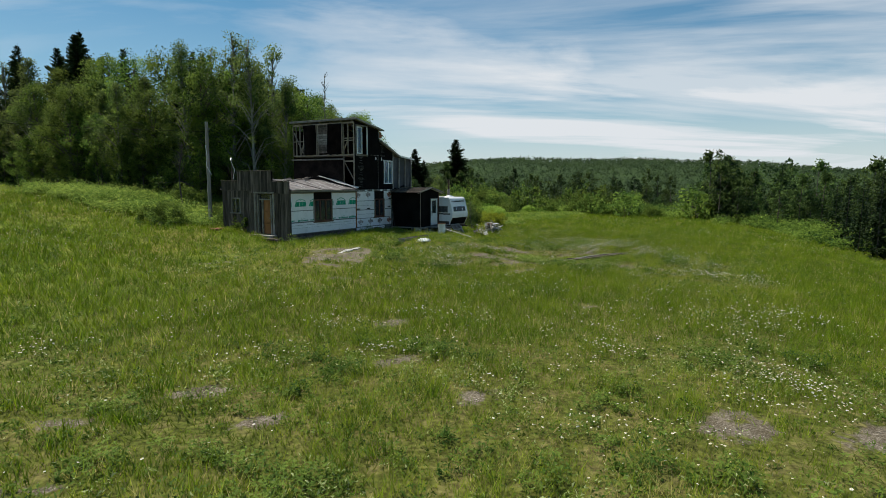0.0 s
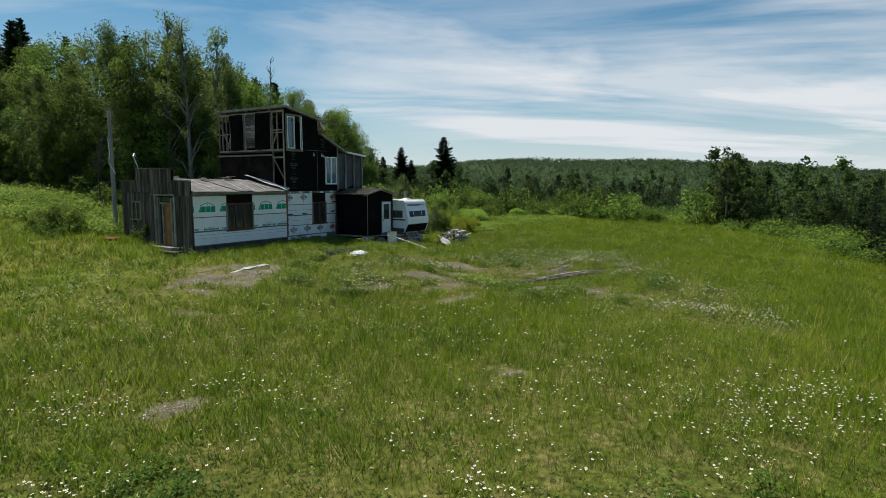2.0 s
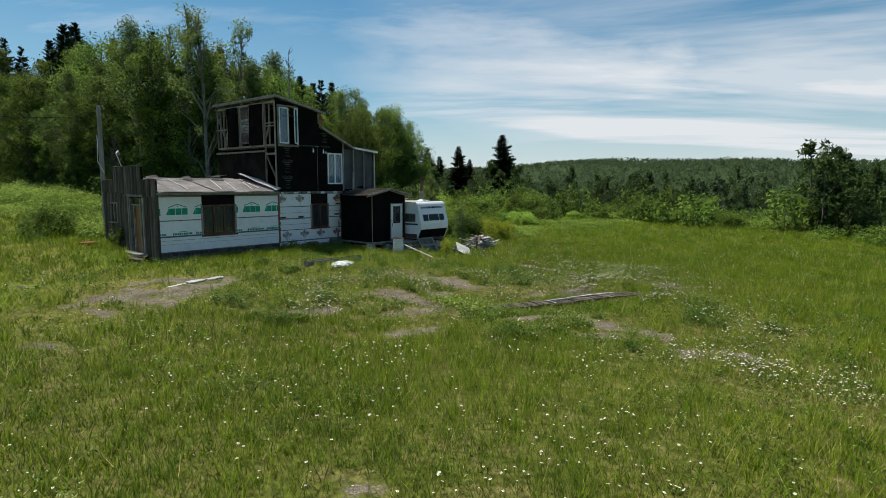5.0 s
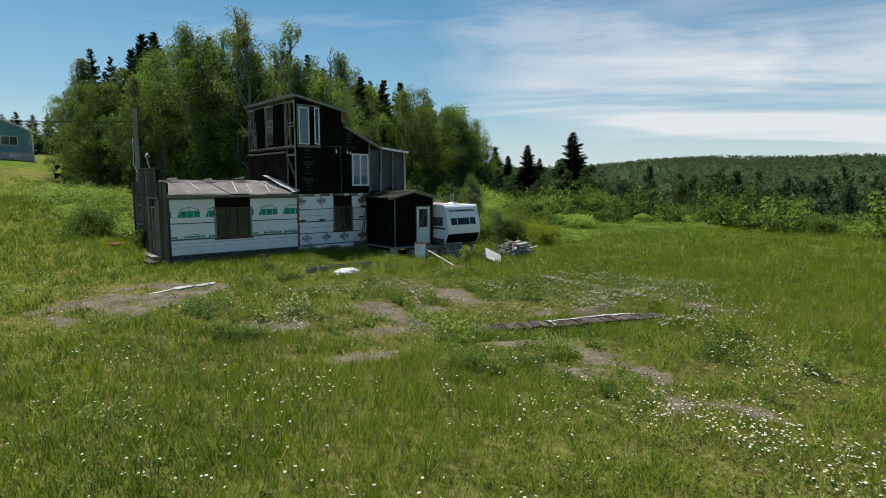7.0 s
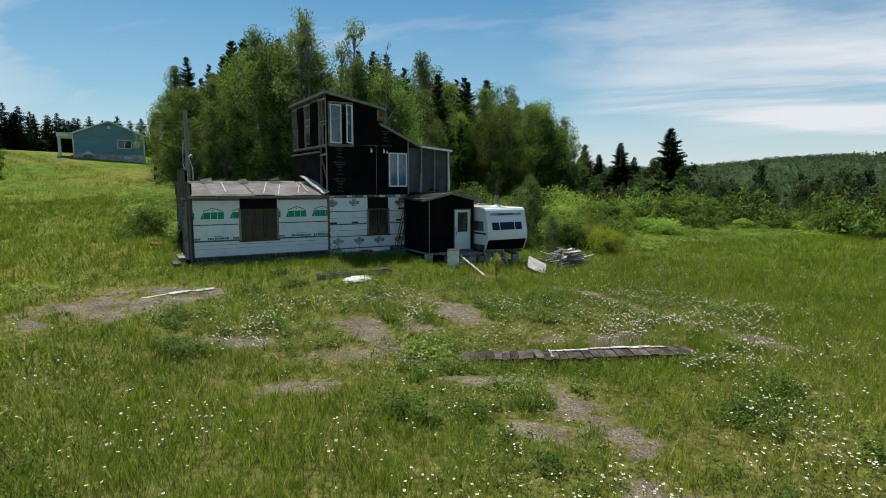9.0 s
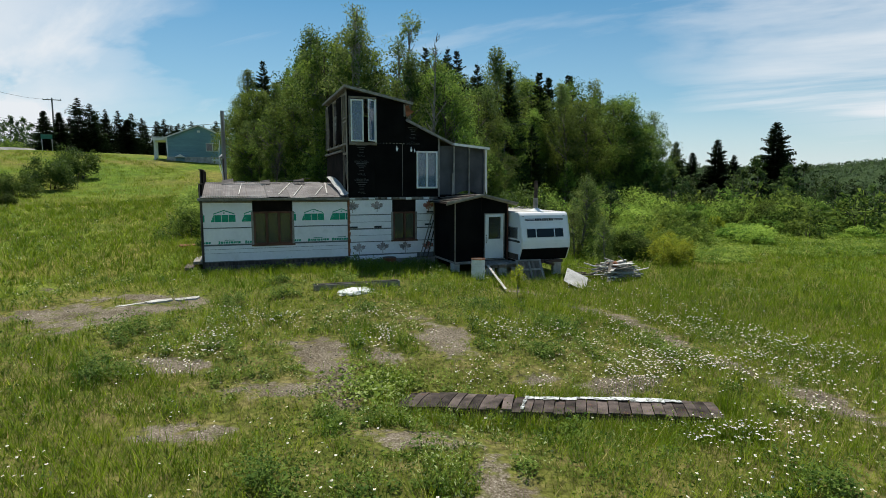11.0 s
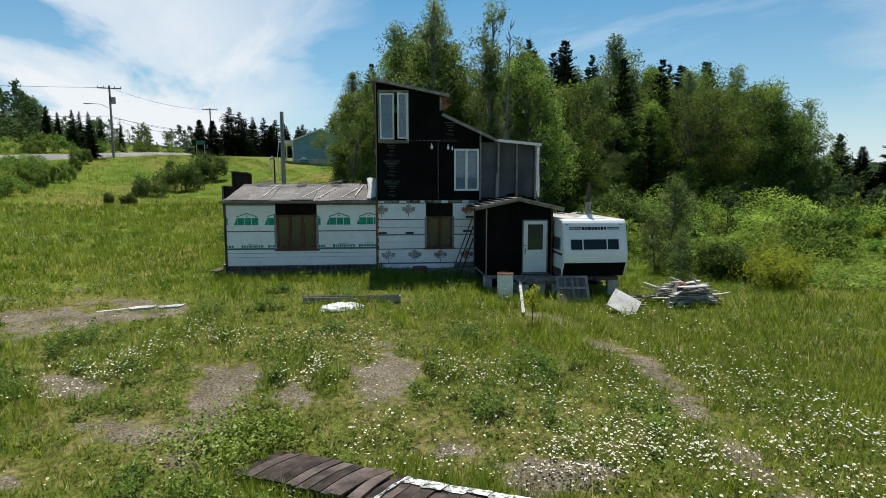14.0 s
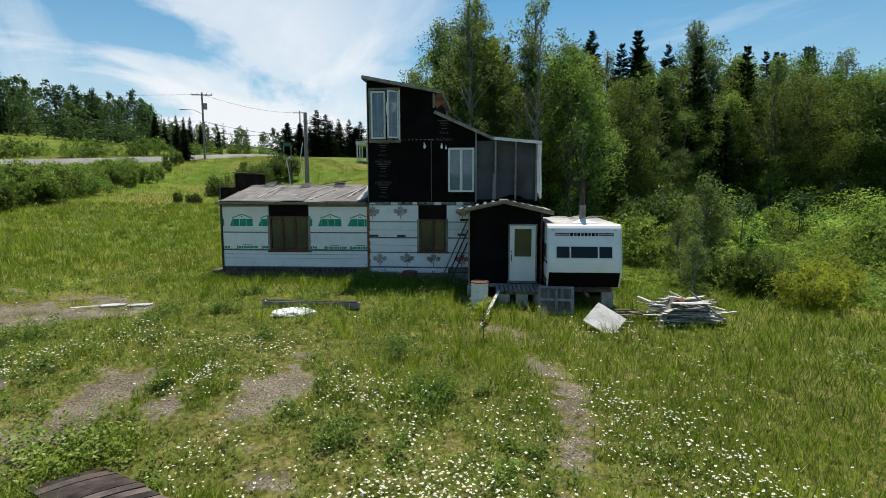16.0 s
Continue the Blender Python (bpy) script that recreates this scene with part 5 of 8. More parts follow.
for s in (-1, 1):
    sw = part("side_window", bevelled(boxed(s * (CW + 0.012) - 0.012, s * (CW + 0.012) + 0.012, -1.9, -0.9, 2.02, 2.52), 0.004), M_STEEL, camper)
    part("pane", boxed(s * (CW + 0.026) - 0.004, s * (CW + 0.026) + 0.004, -1.86, -0.94, 2.06, 2.48), M_GLASS, sw)
    part("side_stripe", boxed(s * (CW + 0.006) - 0.004, s * (CW + 0.006) + 0.004, -2.1, 2.0, 1.86, 1.95), M_DARKPRINT, camper)
    part("lower_skin", boxed(s * (CW + 0.005) - 0.004, s * (CW + 0.005) + 0.004, -2.0, 2.0, 1.10, 1.35), M_RUSTPIPE, camper)
part("chassis", boxed(-0.9, 0.9, -2.25, 2.0, 0.96, 1.08), M_RUSTPIPE, camper)
part("tow_beam", beamed((0, -2.2, 1.0), (0, -2.95, 0.98), 0.09, 0.09), M_RUSTPIPE, camper)
base_z = gz(*(HOUSE @ Vector((7.9, -3, 0))).xy)
for s in (-1, 1):
    wh = part("wheel", tube(bmesh.new(), [(s * 0.98, 0.3, base_z + 0.33), (s * 1.14, 0.3, base_z + 0.33)], [0.33, 0.33], 20), M_RUBBER, camper)
    part("rim", tube(bmesh.new(), [(s * 1.10, 0.3, base_z + 0.33), (s * 1.155, 0.3, base_z + 0.33)], [0.2, 0.18], 16), M_STEEL, wh)
    for v in (-1.8, 1.7):
        part("support_block", bevelled(boxed(s * 0.85 - 0.2, s * 0.85 + 0.2, v - 0.1, v + 0.1, base_z - 0.15, 0.97), 0.01), M_CONC, camper)
# roof clutter of the trailer
part("roof_skin", bevelled(boxed(-CW + 0.03, CW - 0.03, -1.79, 1.86, 3.15, 3.177), 0.004), M_ROOFSKIN, camper, "dirty grey trailer roof skin")
part("roof_plate", bevelled(boxed(-0.25, 0.55, -1.6, -0.8, 3.165, 3.19), 0.004), M_WHITEMETAL, camper)
bm = bmesh.new()
vs = [bm.verts.new(p) for p in ((-0.24, -1.55, 3.19), (0.38, -1.55, 3.19), (0.34, -0.95, 3.19), (-0.2, -0.95, 3.19), (0.06, -1.25, 3.36))]
for q in ((0, 1, 4), (1, 2, 4), (2, 3, 4), (3, 0, 4)):
    bm.faces.new([vs[i] for i in q])
part("flue_cowl", bm, M_WHITEMETAL, camper, "crumpled white metal flue flashing")
part("flue_pipe", tube(bmesh.new(), [(0.07, -1.2, 3.2), (0.07, -1.2, 3.78)], [0.105, 0.105], 12), M_GREYWOOD, camper)
part("flue_pipe", tube(bmesh.new(), [(0.07, -1.2, 3.78), (0.07, -1.2, 4.55)], [0.075, 0.075], 12), M_RUSTPIPE, camper)
for k in range(7):
    a = rnd.uniform(-0.9, 0.7)
    b = rnd.uniform(-0.3, 1.2)
    part("roof_scrap", bevelled(beamed((a, b, 3.2 + k * 0.018), (a + rnd.uniform(0.2, 0.7), b + rnd.uniform(-0.3, 0.3), 3.21 + k * 0.018), rnd.uniform(0.06, 0.2), 0.02), 0.004), M_WHITEMETAL if k % 2 else M_GREYWOOD, camper)

for k in range(5):
    part("skirt_board", boxed(-0.96 + 0.39 * k, -0.585 + 0.39 * k, 0.55 + 0.02 * (k % 2), 0.585 + 0.02 * (k % 2), 0.2, 1.16 - 0.03 * (k % 3)), M_FELT, camper, "dark board closing the space underneath")

# ---- things round the house ----
deck = thing("entrance_deck", at_house(5.9, -3.2), "small grey slatted deck at the porch door", "deck")
dz = 1.0 - deck.matrix_world.translation.z
for k in range(12):
    a = -0.85 + k * 0.145
    part("deck_slat", bevelled(boxed(a, a + 0.11, -0.62, 0.50, dz - 0.035, dz), 0.005), M_GREYWOOD, deck)
for v in (-0.55, 0.0, 0.42):
    part("joist", boxed(-0.88, 0.9, v, v + 0.05, dz - 0.15, dz - 0.037), M_BARN, deck)
for a, v in ((-0.6, -0.5), (0.0, -0.5), (0.65, -0.5), (-0.6, 0.3), (0.65, 0.3)):
    part("block", bevelled(boxed(a - 0.2, a + 0.2, v, v + 0.19, -0.08, dz - 0.152), 0.008), M_CONC, deck)

barrel = thing("barrel", at_house(4.50, -4.22), "white steel drum with a rusty rim", "barrel")
bm = bmesh.new()
tube(bm, [(0, 0, -0.03), (0, 0, 0.28), (0, 0, 0.295), (0, 0, 0.31), (0, 0, 0.55), (0, 0, 0.565), (0, 0, 0.58), (0, 0, 0.80)], [0.275, 0.275, 0.29, 0.275, 0.275, 0.29, 0.275, 0.275], 20)
part("drum", bm, M_WHITEMETAL, barrel)
bm = bmesh.new()
for k in range(20):
    a, b = 2 * math.pi * k / 20, 2 * math.pi * (k + 1) / 20
    beam(bm, (0.275 * math.cos(a), 0.275 * math.sin(a), 0.805), (0.275 * math.cos(b), 0.275 * math.sin(b), 0.805), 0.03, 0.035)
part("rim", bm, M_RUST, barrel, "rusty rolled rim")
part("lid", tube(bmesh.new(), [(0, 0, 0.78), (0, 0, 0.802)], [0.26, 0.26], 20), M_RUSTPIPE, barrel)

ob = part("white_board", bevelled(beamed(HOUSE @ Vector((5.12, -3.85, 0.98)), HOUSE @ Vector((4.56, -6.65, 0.50)), 0.10, 0.03), 0.004), M_PALEPLANK)
tagged(ob, "long white board leaning from the deck to the grass", "board")

pallet = thing("old_door", at_house(6.95, -4.2), "grey wooden panelled door leaning on the trailer", "door")
part("backing", boxed(-0.62, 0.5, 0.0, 0.02, -0.05, 0.98), M_BARN, pallet)
for q in ((-0.64, -0.54, 0, 1.0), (0.42, 0.52, 0, 1.0), (-0.1, 0.0, 0, 1.0), (-0.54, 0.42, -0.02, 0.09), (-0.54, 0.42, 0.46, 0.55), (-0.54, 0.42, 0.91, 1.0)):
    part("rail", bevelled(boxed(q[0], q[1], -0.035, -0.002, q[2], q[3]), 0.005), M_GREYWOOD, pallet)
pallet.matrix_world = at_house(7.0, -4.45, None, -6) @ pose(0, 0, 0, -38, 0, 0)

# plywood sheet leaning corner up on a heap
sheet = tagged(part("plywood_sheet", bevelled(boxed(-0.47, 0.47, -0.01, 0.01, -0.47, 0.47), 0.004), M_PALEPLANK), "pale weathered plywood sheet tipped on its corner", "board")
sheet.matrix_world = at_house(8.2, -5.75, gz(*(HOUSE @ Vector((8.2, -5.75, 0))).xy) + 0.27, 10) @ pose(0, 0, 0, -52, 0, 0) @ pose(0, 0, 0, 0, 45, 0)

heap = thing("scrap_heap", at_house(8.7, -5.0), "small heap of grey scrap wood", "wood pile")
for k in range(16):
    a = rnd.uniform(0, math.pi)
    c = Vector((rnd.gauss(0, 0.35), rnd.gauss(0, 0.2), 0.05 + k * 0.02))
    d = Vector((math.cos(a), math.sin(a) * 0.6, rnd.uniform(-0.1, 0.1))) * rnd.uniform(0.25, 0.5)
    part("stick", beamed(c - d, c + d, rnd.uniform(0.05, 0.12), 0.03), M_GREYWOOD if k % 3 else M_DECK, heap)

pile = thing("plank_pile", at_house(10.75, -5.0), "tumbled pile of weathered pale planks", "wood pile")
for k in range(74):
    lay = k / 74
    a = rnd.gauss(0.0, 0.30)
    ln = rnd.uniform(0.5, 1.2) * (1 - 0.35 * lay)
    c = Vector((rnd.gauss(0, 0.22), rnd.gauss(0, 0.38) * (1 - lay * 0.6), 0.04 + 0.66 * lay))
    d = Vector((math.cos(a), math.sin(a), rnd.gauss(0, 0.12))) * ln
    part("plank", bevelled(beamed(c - d, c + d, rnd.uniform(0.08, 0.17), rnd.uniform(0.02, 0.045)), 0.004), (M_PALEPLANK, M_GREYWOOD, M_PALEPLANK, M_STUD, M_PALEPLANK, M_PALEPLANK)[k % 6], pile)
part("plank", beamed((-0.95, -0.75, -0.02), (-0.45, -0.2, 0.75), 0.16, 0.035), M_STUD, pile, "plank leaning upright on the pile")
part("plank", beamed((0.1, 0.0, 0.95), (1.05, -0.5, 0.1), 0.05, 0.05), M_GREYWOOD, pile)
bm = bmesh.new()
bmesh.ops.create_icosphere(bm, subdivisions=2, radius=0.2)
for vtx in bm.verts:
    vtx.co = Vector((vtx.co.x * 1.2 - 0.25, vtx.co.y - 0.1, vtx.co.z * 0.6 + 0.62 + 0.06 * math.sin(vtx.co.x * 19) * math.cos(vtx.co.y * 17)))
part("rag", bm, M_RUST, pile, "rust-coloured rag on the planks")

ob = tagged(part("ground_beam", bevelled(boxed(-1.55, 1.55, -0.09, 0.09, -0.04, 0.17), 0.012), M_GREYWOOD), "grey timber beam lying in the grass", "beam")
ob.matrix_world = at_house(-0.75, -5.4, None, -1)
ob = tagged(part("ground_beam", bevelled(boxed(-1.6, 1.5, -0.09, 0.09, 0.17, 0.19), 0.006), M_BARN), "dark plank on a grey beam", "beam")
ob.matrix_world = at_house(-0.75, -5.38, None, -1.5)

bm = bmesh.new()
bmesh.ops.create_icosphere(bm, subdivisions=4, radius=1)
for vtx in bm.verts:
    q = vtx.co.copy()
    vtx.co = Vector((q.x * 0.66, q.y * 0.38, max(q.z, -0.1) * 0.17)) * (1 + 0.13 * noise.noise(q * 2.3) + 0.09 * noise.noise(q * 6) + 0.05 * noise.noise(q * 13))
bl = tagged(part("plastic_sheet", bm, M_WHITEMETAL), "crumpled white plastic sheet in the grass", "sheet")
bl.matrix_world = at_house(-1.0, -6.3, None, 8)

rusty = thing("rusty_drum", at_house(1.72, -0.55), "rust-brown steel drum against the wall", "barrel")
part("drum", tube(bmesh.new(), [(0, 0, -0.05), (0, 0, 0.2), (0, 0, 0.215), (0, 0, 0.23), (0, 0, 0.42), (0, 0, 0.435), (0, 0, 0.45), (0, 0, 0.60)], [0.30, 0.30, 0.315, 0.30, 0.30, 0.315, 0.30, 0.30], 20), M_RUST, rusty)
part("lid", tube(bmesh.new(), [(0, 0, 0.6), (0, 0, 0.615)], [0.31, 0.30], 20), M_RUSTPIPE, rusty)

rub = thing("rubble", at_house(3.2, -0.75), "dark rubble and rags against the wall", "rubble")
for k, (a, b, s, m) in enumerate(((-0.45, 0.1, 0.28, M_FELT), (-0.1, 0.15, 0.22, M_FELT), (0.35, 0.0, 0.26, M_CONC), (0.6, -0.25, 0.16, M_WHITEMETAL), (0.1, -0.2, 0.2, M_BARN), (0.75, 0.1, 0.2, M_CONC))):
    bm = bmesh.new()
    bmesh.ops.create_icosphere(bm, subdivisions=2, radius=s)
    for vtx in bm.verts:
        vtx.co = vtx.co * (1 + 0.5 * noise.noise(vtx.co * 5 + Vector((k, 0, 0)))) + Vector((a, b, s * 0.6))
    part("lump", bm, m, rub)
for k, (a, b) in enumerate((((3.95, -0.15, 3.05), (2.95, -0.95, 0.75)), ((3.98, -0.2, 2.2), (3.35, -0.9, 0.75)), ((4.0, -0.12, 2.7), (3.15, -0.8, 0.75)))):
    ob = part("leaning_pole", beamed(HOUSE @ Vector(a), HOUSE @ Vector(b), 0.03, 0.045), M_BARN if k else M_GREYWOOD)
    tagged(ob, "thin grey pole leaning on the wall", "pole", "poles leaning on the wall")
ob = tagged(part("roof_scrap_heap", bevelled(boxed(-0.4, 0.4, -0.3, 0.3, -0.05, 0.12), 0.03), M_RUST), "rust-red scrap beside the house corner", "scrap")
ob.matrix_world = at_house(-7.0, 5.6, None, 20)

# ---- plank platform in the meadow ----
PX, PY, PH = 8.12, 31.48, 29.5
pz = gz(PX, PY)
platform = thing("plank_platform", pose(PX, PY, pz + 0.09, -6, -1.6, PH), "long low platform of dark weathered planks", "platform")
n = 30
for k in range(n):
    a = -3.0 + k * 0.20
    if k in (9, 10):
        lift, tw = 0.03, 0.10 if k == 9 else -0.07
    else:
        lift, tw = rnd.uniform(-0.012, 0.014), rnd.uniform(-0.014, 0.014)
    bm = bmesh.new()
    sag = 0.02 * math.sin(k * 0.35)
    vs = []
    nseg = 6
    for j in range(nseg + 1):
        f = j / nseg
        y = -0.53 + 1.06 * f + rnd.uniform(-0.012, 0.012) * (j in (0, nseg))
        z = 0.13 + lift + sag + 0.03 * math.sin(f * 3.1)
        skew = 0.10 * (f - 0.5) + tw * (f - 0.5)
        vs.append([bm.verts.new((a + skew + dx, y, z + dz)) for dx, dz in ((0.006, -0.03), (0.192, -0.03), (0.192, 0.0), (0.006, 0.0))])
    for r0, r1 in zip(vs, vs[1:]):
        for i in range(4):
            bm.faces.new((r0[i], r0[(i + 1) % 4], r1[(i + 1) % 4], r1[i]))
    bm.faces.new(vs[0][::-1])
    bm.faces.new(vs[-1])
    bmesh.ops.recalc_face_normals(bm, faces=bm.faces[:])
    part("plank", bm, M_DECK, platform)
for y in (-0.40, 0.38):
    part("bearer", bevelled(boxed(-2.92, 2.92, y - 0.05, y + 0.05, -0.20, 0.075), 0.01), M_BARN, platform)
for k in range(9):
    a = -0.55 + k * 0.33
    bm = bmesh.new()
    w = rnd.uniform(0.20, 0.40)
    pts = [(a + rnd.uniform(-0.02, 0.02), 0.45), (a + 0.34, 0.46), (a + 0.32 + rnd.uniform(-0.03, 0.03), 0.45 - w), (a + 0.16, 0.45 - w - rnd.uniform(-0.04, 0.05)), (a, 0.45 - w + rnd.uniform(-0.03, 0.03))]
    top = [bm.verts.new((p, q, 0.155 + 0.02 * math.sin((p + 3.0) / 0.2 * 0.35) + 0.03 * math.sin((q + 0.53) / 1.06 * 3.1) + 0.008 * (k % 2))) for p, q in pts]
    bm.faces.new(top[::-1])
    bmesh.ops.solidify(bm, geom=bm.faces[:], thickness=0.006)
    part("white_film", bm, M_FILM, platform, "torn white film along the edge")
bm = bmesh.new()
for j in range(8):
    q = -0.48 + 0.93 * j / 7
    e = 0.028 + 0.012 * math.sin(j * 2.1)
    for dx in (-e, e):
        bm.verts.new((-0.58 + dx + 0.1 * q, q, 0.168 + 0.02 * math.sin(2.42 / 0.2 * 0.35) + 0.03 * math.sin((q + 0.53) / 1.06 * 3.1)))
bm.verts.ensure_lookup_table()
for j in range(7):
    bm.faces.new((bm.verts[2 * j], bm.verts[2 * j + 1], bm.verts[2 * j + 3], bm.verts[2 * j + 2]))
bmesh.ops.solidify(bm, geom=bm.faces[:], thickness=0.005)
part("white_film", bm, M_FILM, platform, "narrow white strip across the planks")
slab = thing("concrete_slab", pose(-5.1, 30.15, gz(-5.1, 30.15) - 0.02, 0, -1, 73), "narrow pale broken concrete slab sunk in the gravel", "slab")
for (a, b), z in zip(((-1.2, -0.42), (-0.38, 0.36), (0.42, 1.2)), (0.045, 0.06, 0.035)):
    rim = []
    for k in range(12):
        t = 2 * math.pi * k / 12
        c, d = math.cos(t), math.sin(t)
        m = 1 / max(abs(c), abs(d))
        rim.append(((a + b) / 2 + (b - a) / 2 * min(max(c * m, -1), 1) + rnd.uniform(-0.05, 0.05), (0.13 + 0.07 * (a + 1.2)) * min(max(d * m, -1), 1) + rnd.uniform(-0.04, 0.04)))
    bm = bmesh.new()
    top = [bm.verts.new((x, y, z)) for x, y in rim]
    low = [bm.verts.new((x * 1.01, y * 1.04, -0.15)) for x, y in rim]
    bm.faces.new(top)
    bm.faces.new(low[::-1])
    for k in range(12):
        bm.faces.new((low[k], low[(k + 1) % 12], top[(k + 1) % 12], top[k]))
    part("plate", bm, M_CONC, slab)

# ---- poles, wires and the blue house ----
near_pole = thing("utility_pole", pose(-16.2, 39.2, gz(-16.2, 39.2)), "grey weathered timber utility pole", "pole", "utility poles")
hp = 8.38 - near_pole.matrix_world.translation.z
part("shaft", tube(bmesh.new(), [(0, 0, -0.3), (0, 0, hp * 0.5), (0, 0, hp)], [0.135, 0.12, 0.10], 10), M_POLE, near_pole)
part("insulator", tube(bmesh.new(), [(0.13, -0.1, hp - 0.5), (0.3, -0.2, hp - 0.5)], [0.03, 0.03]), M_STEEL, near_pole)
part("dead_cable", tube(bmesh.new(), [(-0.05, -0.18, hp - 1.6), (0.1, -0.35, hp - 2.4), (0.0, -0.3, hp - 3.0), (0.35, -0.3, hp - 3.6)], [0.02] * 4, 6), M_WHITEMETAL, near_pole, "pale dangling dead cable")
mast = thing("service_mast", pose(-14.1, 37.9, gz(-14.1, 37.9)), "thin steel service mast with dangling cable", "mast")
hm = 5.7 - mast.matrix_world.translation.z
part("tube", tube(bmesh.new(), [(0, 0, -0.2), (0, 0, hm)], [0.04, 0.04]), M_RUSTPIPE, mast)
part("weatherhead", tube(bmesh.new(), [(0, 0, hm), (0.02, -0.1, hm + 0.12), (0.05, -0.25, hm)], [0.06, 0.07, 0.05]), M_STEEL, mast)
part("cable", tube(bmesh.new(), [(0.05, -0.25, hm), (0.25, -0.2, hm - 0.6), (0.1, -0.1, hm - 1.2)], [0.02] * 3, 6), M_WHITEMETAL, mast)


def line_pole(x, y, top, label, arm=1.1, lamp=False, yaw=0.0):
    z = gz(x, y)
    p = thing("utility_pole", pose(x, y, z, 0, 0, yaw), label, "pole", "utility poles")
    h = top - z
    part("shaft", tube(bmesh.new(), [(0, 0, -0.3), (0, 0, h * 0.5), (0, 0, h)], [0.17, 0.15, 0.12], 10), M_POLE, p)
    part("crossarm", boxed(-arm, arm, -0.06, 0.06, h - 0.45, h - 0.3), M_POLE, p)
    for a in (-0.95, -0.45, 0.45, 0.95):
        part("insulator", tube(bmesh.new(), [(a * arm, 0, h - 0.3), (a * arm, 0, h - 0.08)], [0.05, 0.035]), M_STEEL, p)
    if lamp:
        part("transformer", tube(bmesh.new(), [(0.42, 0, h - 2.5), (0.42, 0, h - 1.6)], [0.28, 0.28], 12), M_STEEL, p)
        part("lamp_arm", tube(bmesh.new(), [(0, 0, h - 3.2), (-1.2, 0, h - 2.6), (-2.6, 0, h - 2.55)], [0.04] * 3), M_STEEL, p)
        part("lamp_head", bevelled(boxed(-3.3, -2.5, -0.14, 0.14, h - 2.65, h - 2.5), 0.04), M_STEEL, p)
    return Vector((x, y, top))


P1 = line_pole(-78.6, 39.1, 18.2, "tall timber road pole with transformer and street lamp", 1.5, True, 70)
P2 = line_pole(-113.3, 62.0, 20.6, "far timber road pole with crossarm", 1.5, False, 60)
P3 = line_pole(-88.0, -25.0, 17.0, "timber road pole with crossarm", 1.5, False, 90)


def wire(a, b, sag, r=0.02):
    a, b = Vector(a), Vector(b)
    pts = [a.lerp(b, k / 14) - Vector((0, 0, sag * 4 * (k / 14) * (1 - k / 14))) for k in range(15)]
    tagged(part("overhead_wire", tube(bmesh.new(), pts, [r] * 15, 5), M_WIRE), "thin dark overhead power line", "wire", "overhead wires")


NP = Vector((-16.2, 39.2, 8.1))
wire(P1 - Vector((0, 0, 0.3)), P2 - Vector((0, 0, 0.3)), 0.8)
wire(P1 - Vector((0, 0, 4.2)), P2 - Vector((0, 0, 4.6)), 0.9)
wire(P1 - Vector((0, 0, 0.3)), P3 - Vector((0, 0, 0.3)), 0.8)
wire(P1 - Vector((0, 0, 4.2)), P3 - Vector((0, 0, 4.2)), 0.8)
wire(P1 - Vector((0, 0, 4.3)), NP - Vector((0, 0, 0.4)), 1.2, 0.013)
wire(P1 - Vector((0, 0, 4.4)), (-68.4, 62.3, 10.9), 0.6, 0.018)

BX, BY, BA = -68.2, 61.4, 60.0
blue = thing("blue_house", pose(BX, BY, gz(BX, BY) - 0.2, 0, 0, BA), "pale blue bungalow with a low gable roof", "house")
bz = 7.55 - blue.matrix_world.translation.z
W, D, EV, AP = 8.5, 11.0, 3.4, 5.2
bm = bmesh.new()
front = [bm.verts.new(p) for p in ((0, 0, bz - 0.6), (W, 0, bz - 0.6), (W, 0, bz + EV), (W / 2, 0, bz + AP - 0.1), (0, 0, bz + EV))]
rear = [bm.verts.new((p.co.x, D, p.co.z)) for p in front]
bm.faces.new(front)
bm.faces.new(rear[::-1])
for i in range(5):
    j = (i + 1) % 5
    bm.faces.new((front[i], rear[i], rear[j], front[j]))
bmesh.ops.recalc_face_normals(bm, faces=bm.faces[:])
bw = part("wall", bm, M_BLUE, blue)
for k in range(17):
    z = bz + 0.75 + k * 0.165
    part("lap_siding", boxed(0.02, W - 0.02, -0.02, -0.003, z, z + 0.15), M_BLUE, bw)
part("foundation", boxed(-0.03, W + 0.03, -0.05, D, bz - 0.8, bz + 0.7), M_CONC, blue)
for s in (-1, 1):
    bm = bmesh.new()
    e = W / 2 + s * (W / 2 + 0.35)
    vs = [bm.verts.new(p) for p in ((W / 2, -0.3, bz + AP), (W / 2, D + 0.3, bz + AP), (e, D + 0.3, bz + EV - 0.1), (e, -0.3, bz + EV - 0.1))]
    bm.faces.new(vs if s < 0 else vs[::-1])
    bmesh.ops.solidify(bm, geom=bm.faces[:], thickness=0.1)
    part("roof", bm, M_HROOF, blue)
    part("verge_board", beamed((W / 2, -0.32, bz + AP - 0.02), (e, -0.32, bz + EV - 0.12), 0.04, 0.18), M_VINYL, blue)
bwin = part("window", boxed(5.15, 6.9, -0.08, -0.021, bz + 1.55, bz + 2.75), M_VINYL, blue, "white window with two panes")
for a, b in ((5.23, 5.99), (6.06, 6.82)):
    part("pane", boxed(a, b, -0.086, -0.081, bz + 1.63, bz + 2.67), M_GLASS, bwin)
part("cellar_window", boxed(5.9, 7.0, -0.09, -0.051, bz + 0.1, bz + 0.5), M_VINYL, blue)
part("door", boxed(1.1, 2.25, -0.12, -0.051, bz - 0.5, bz + 0.55), M_BLUE, blue)
bm = bmesh.new()
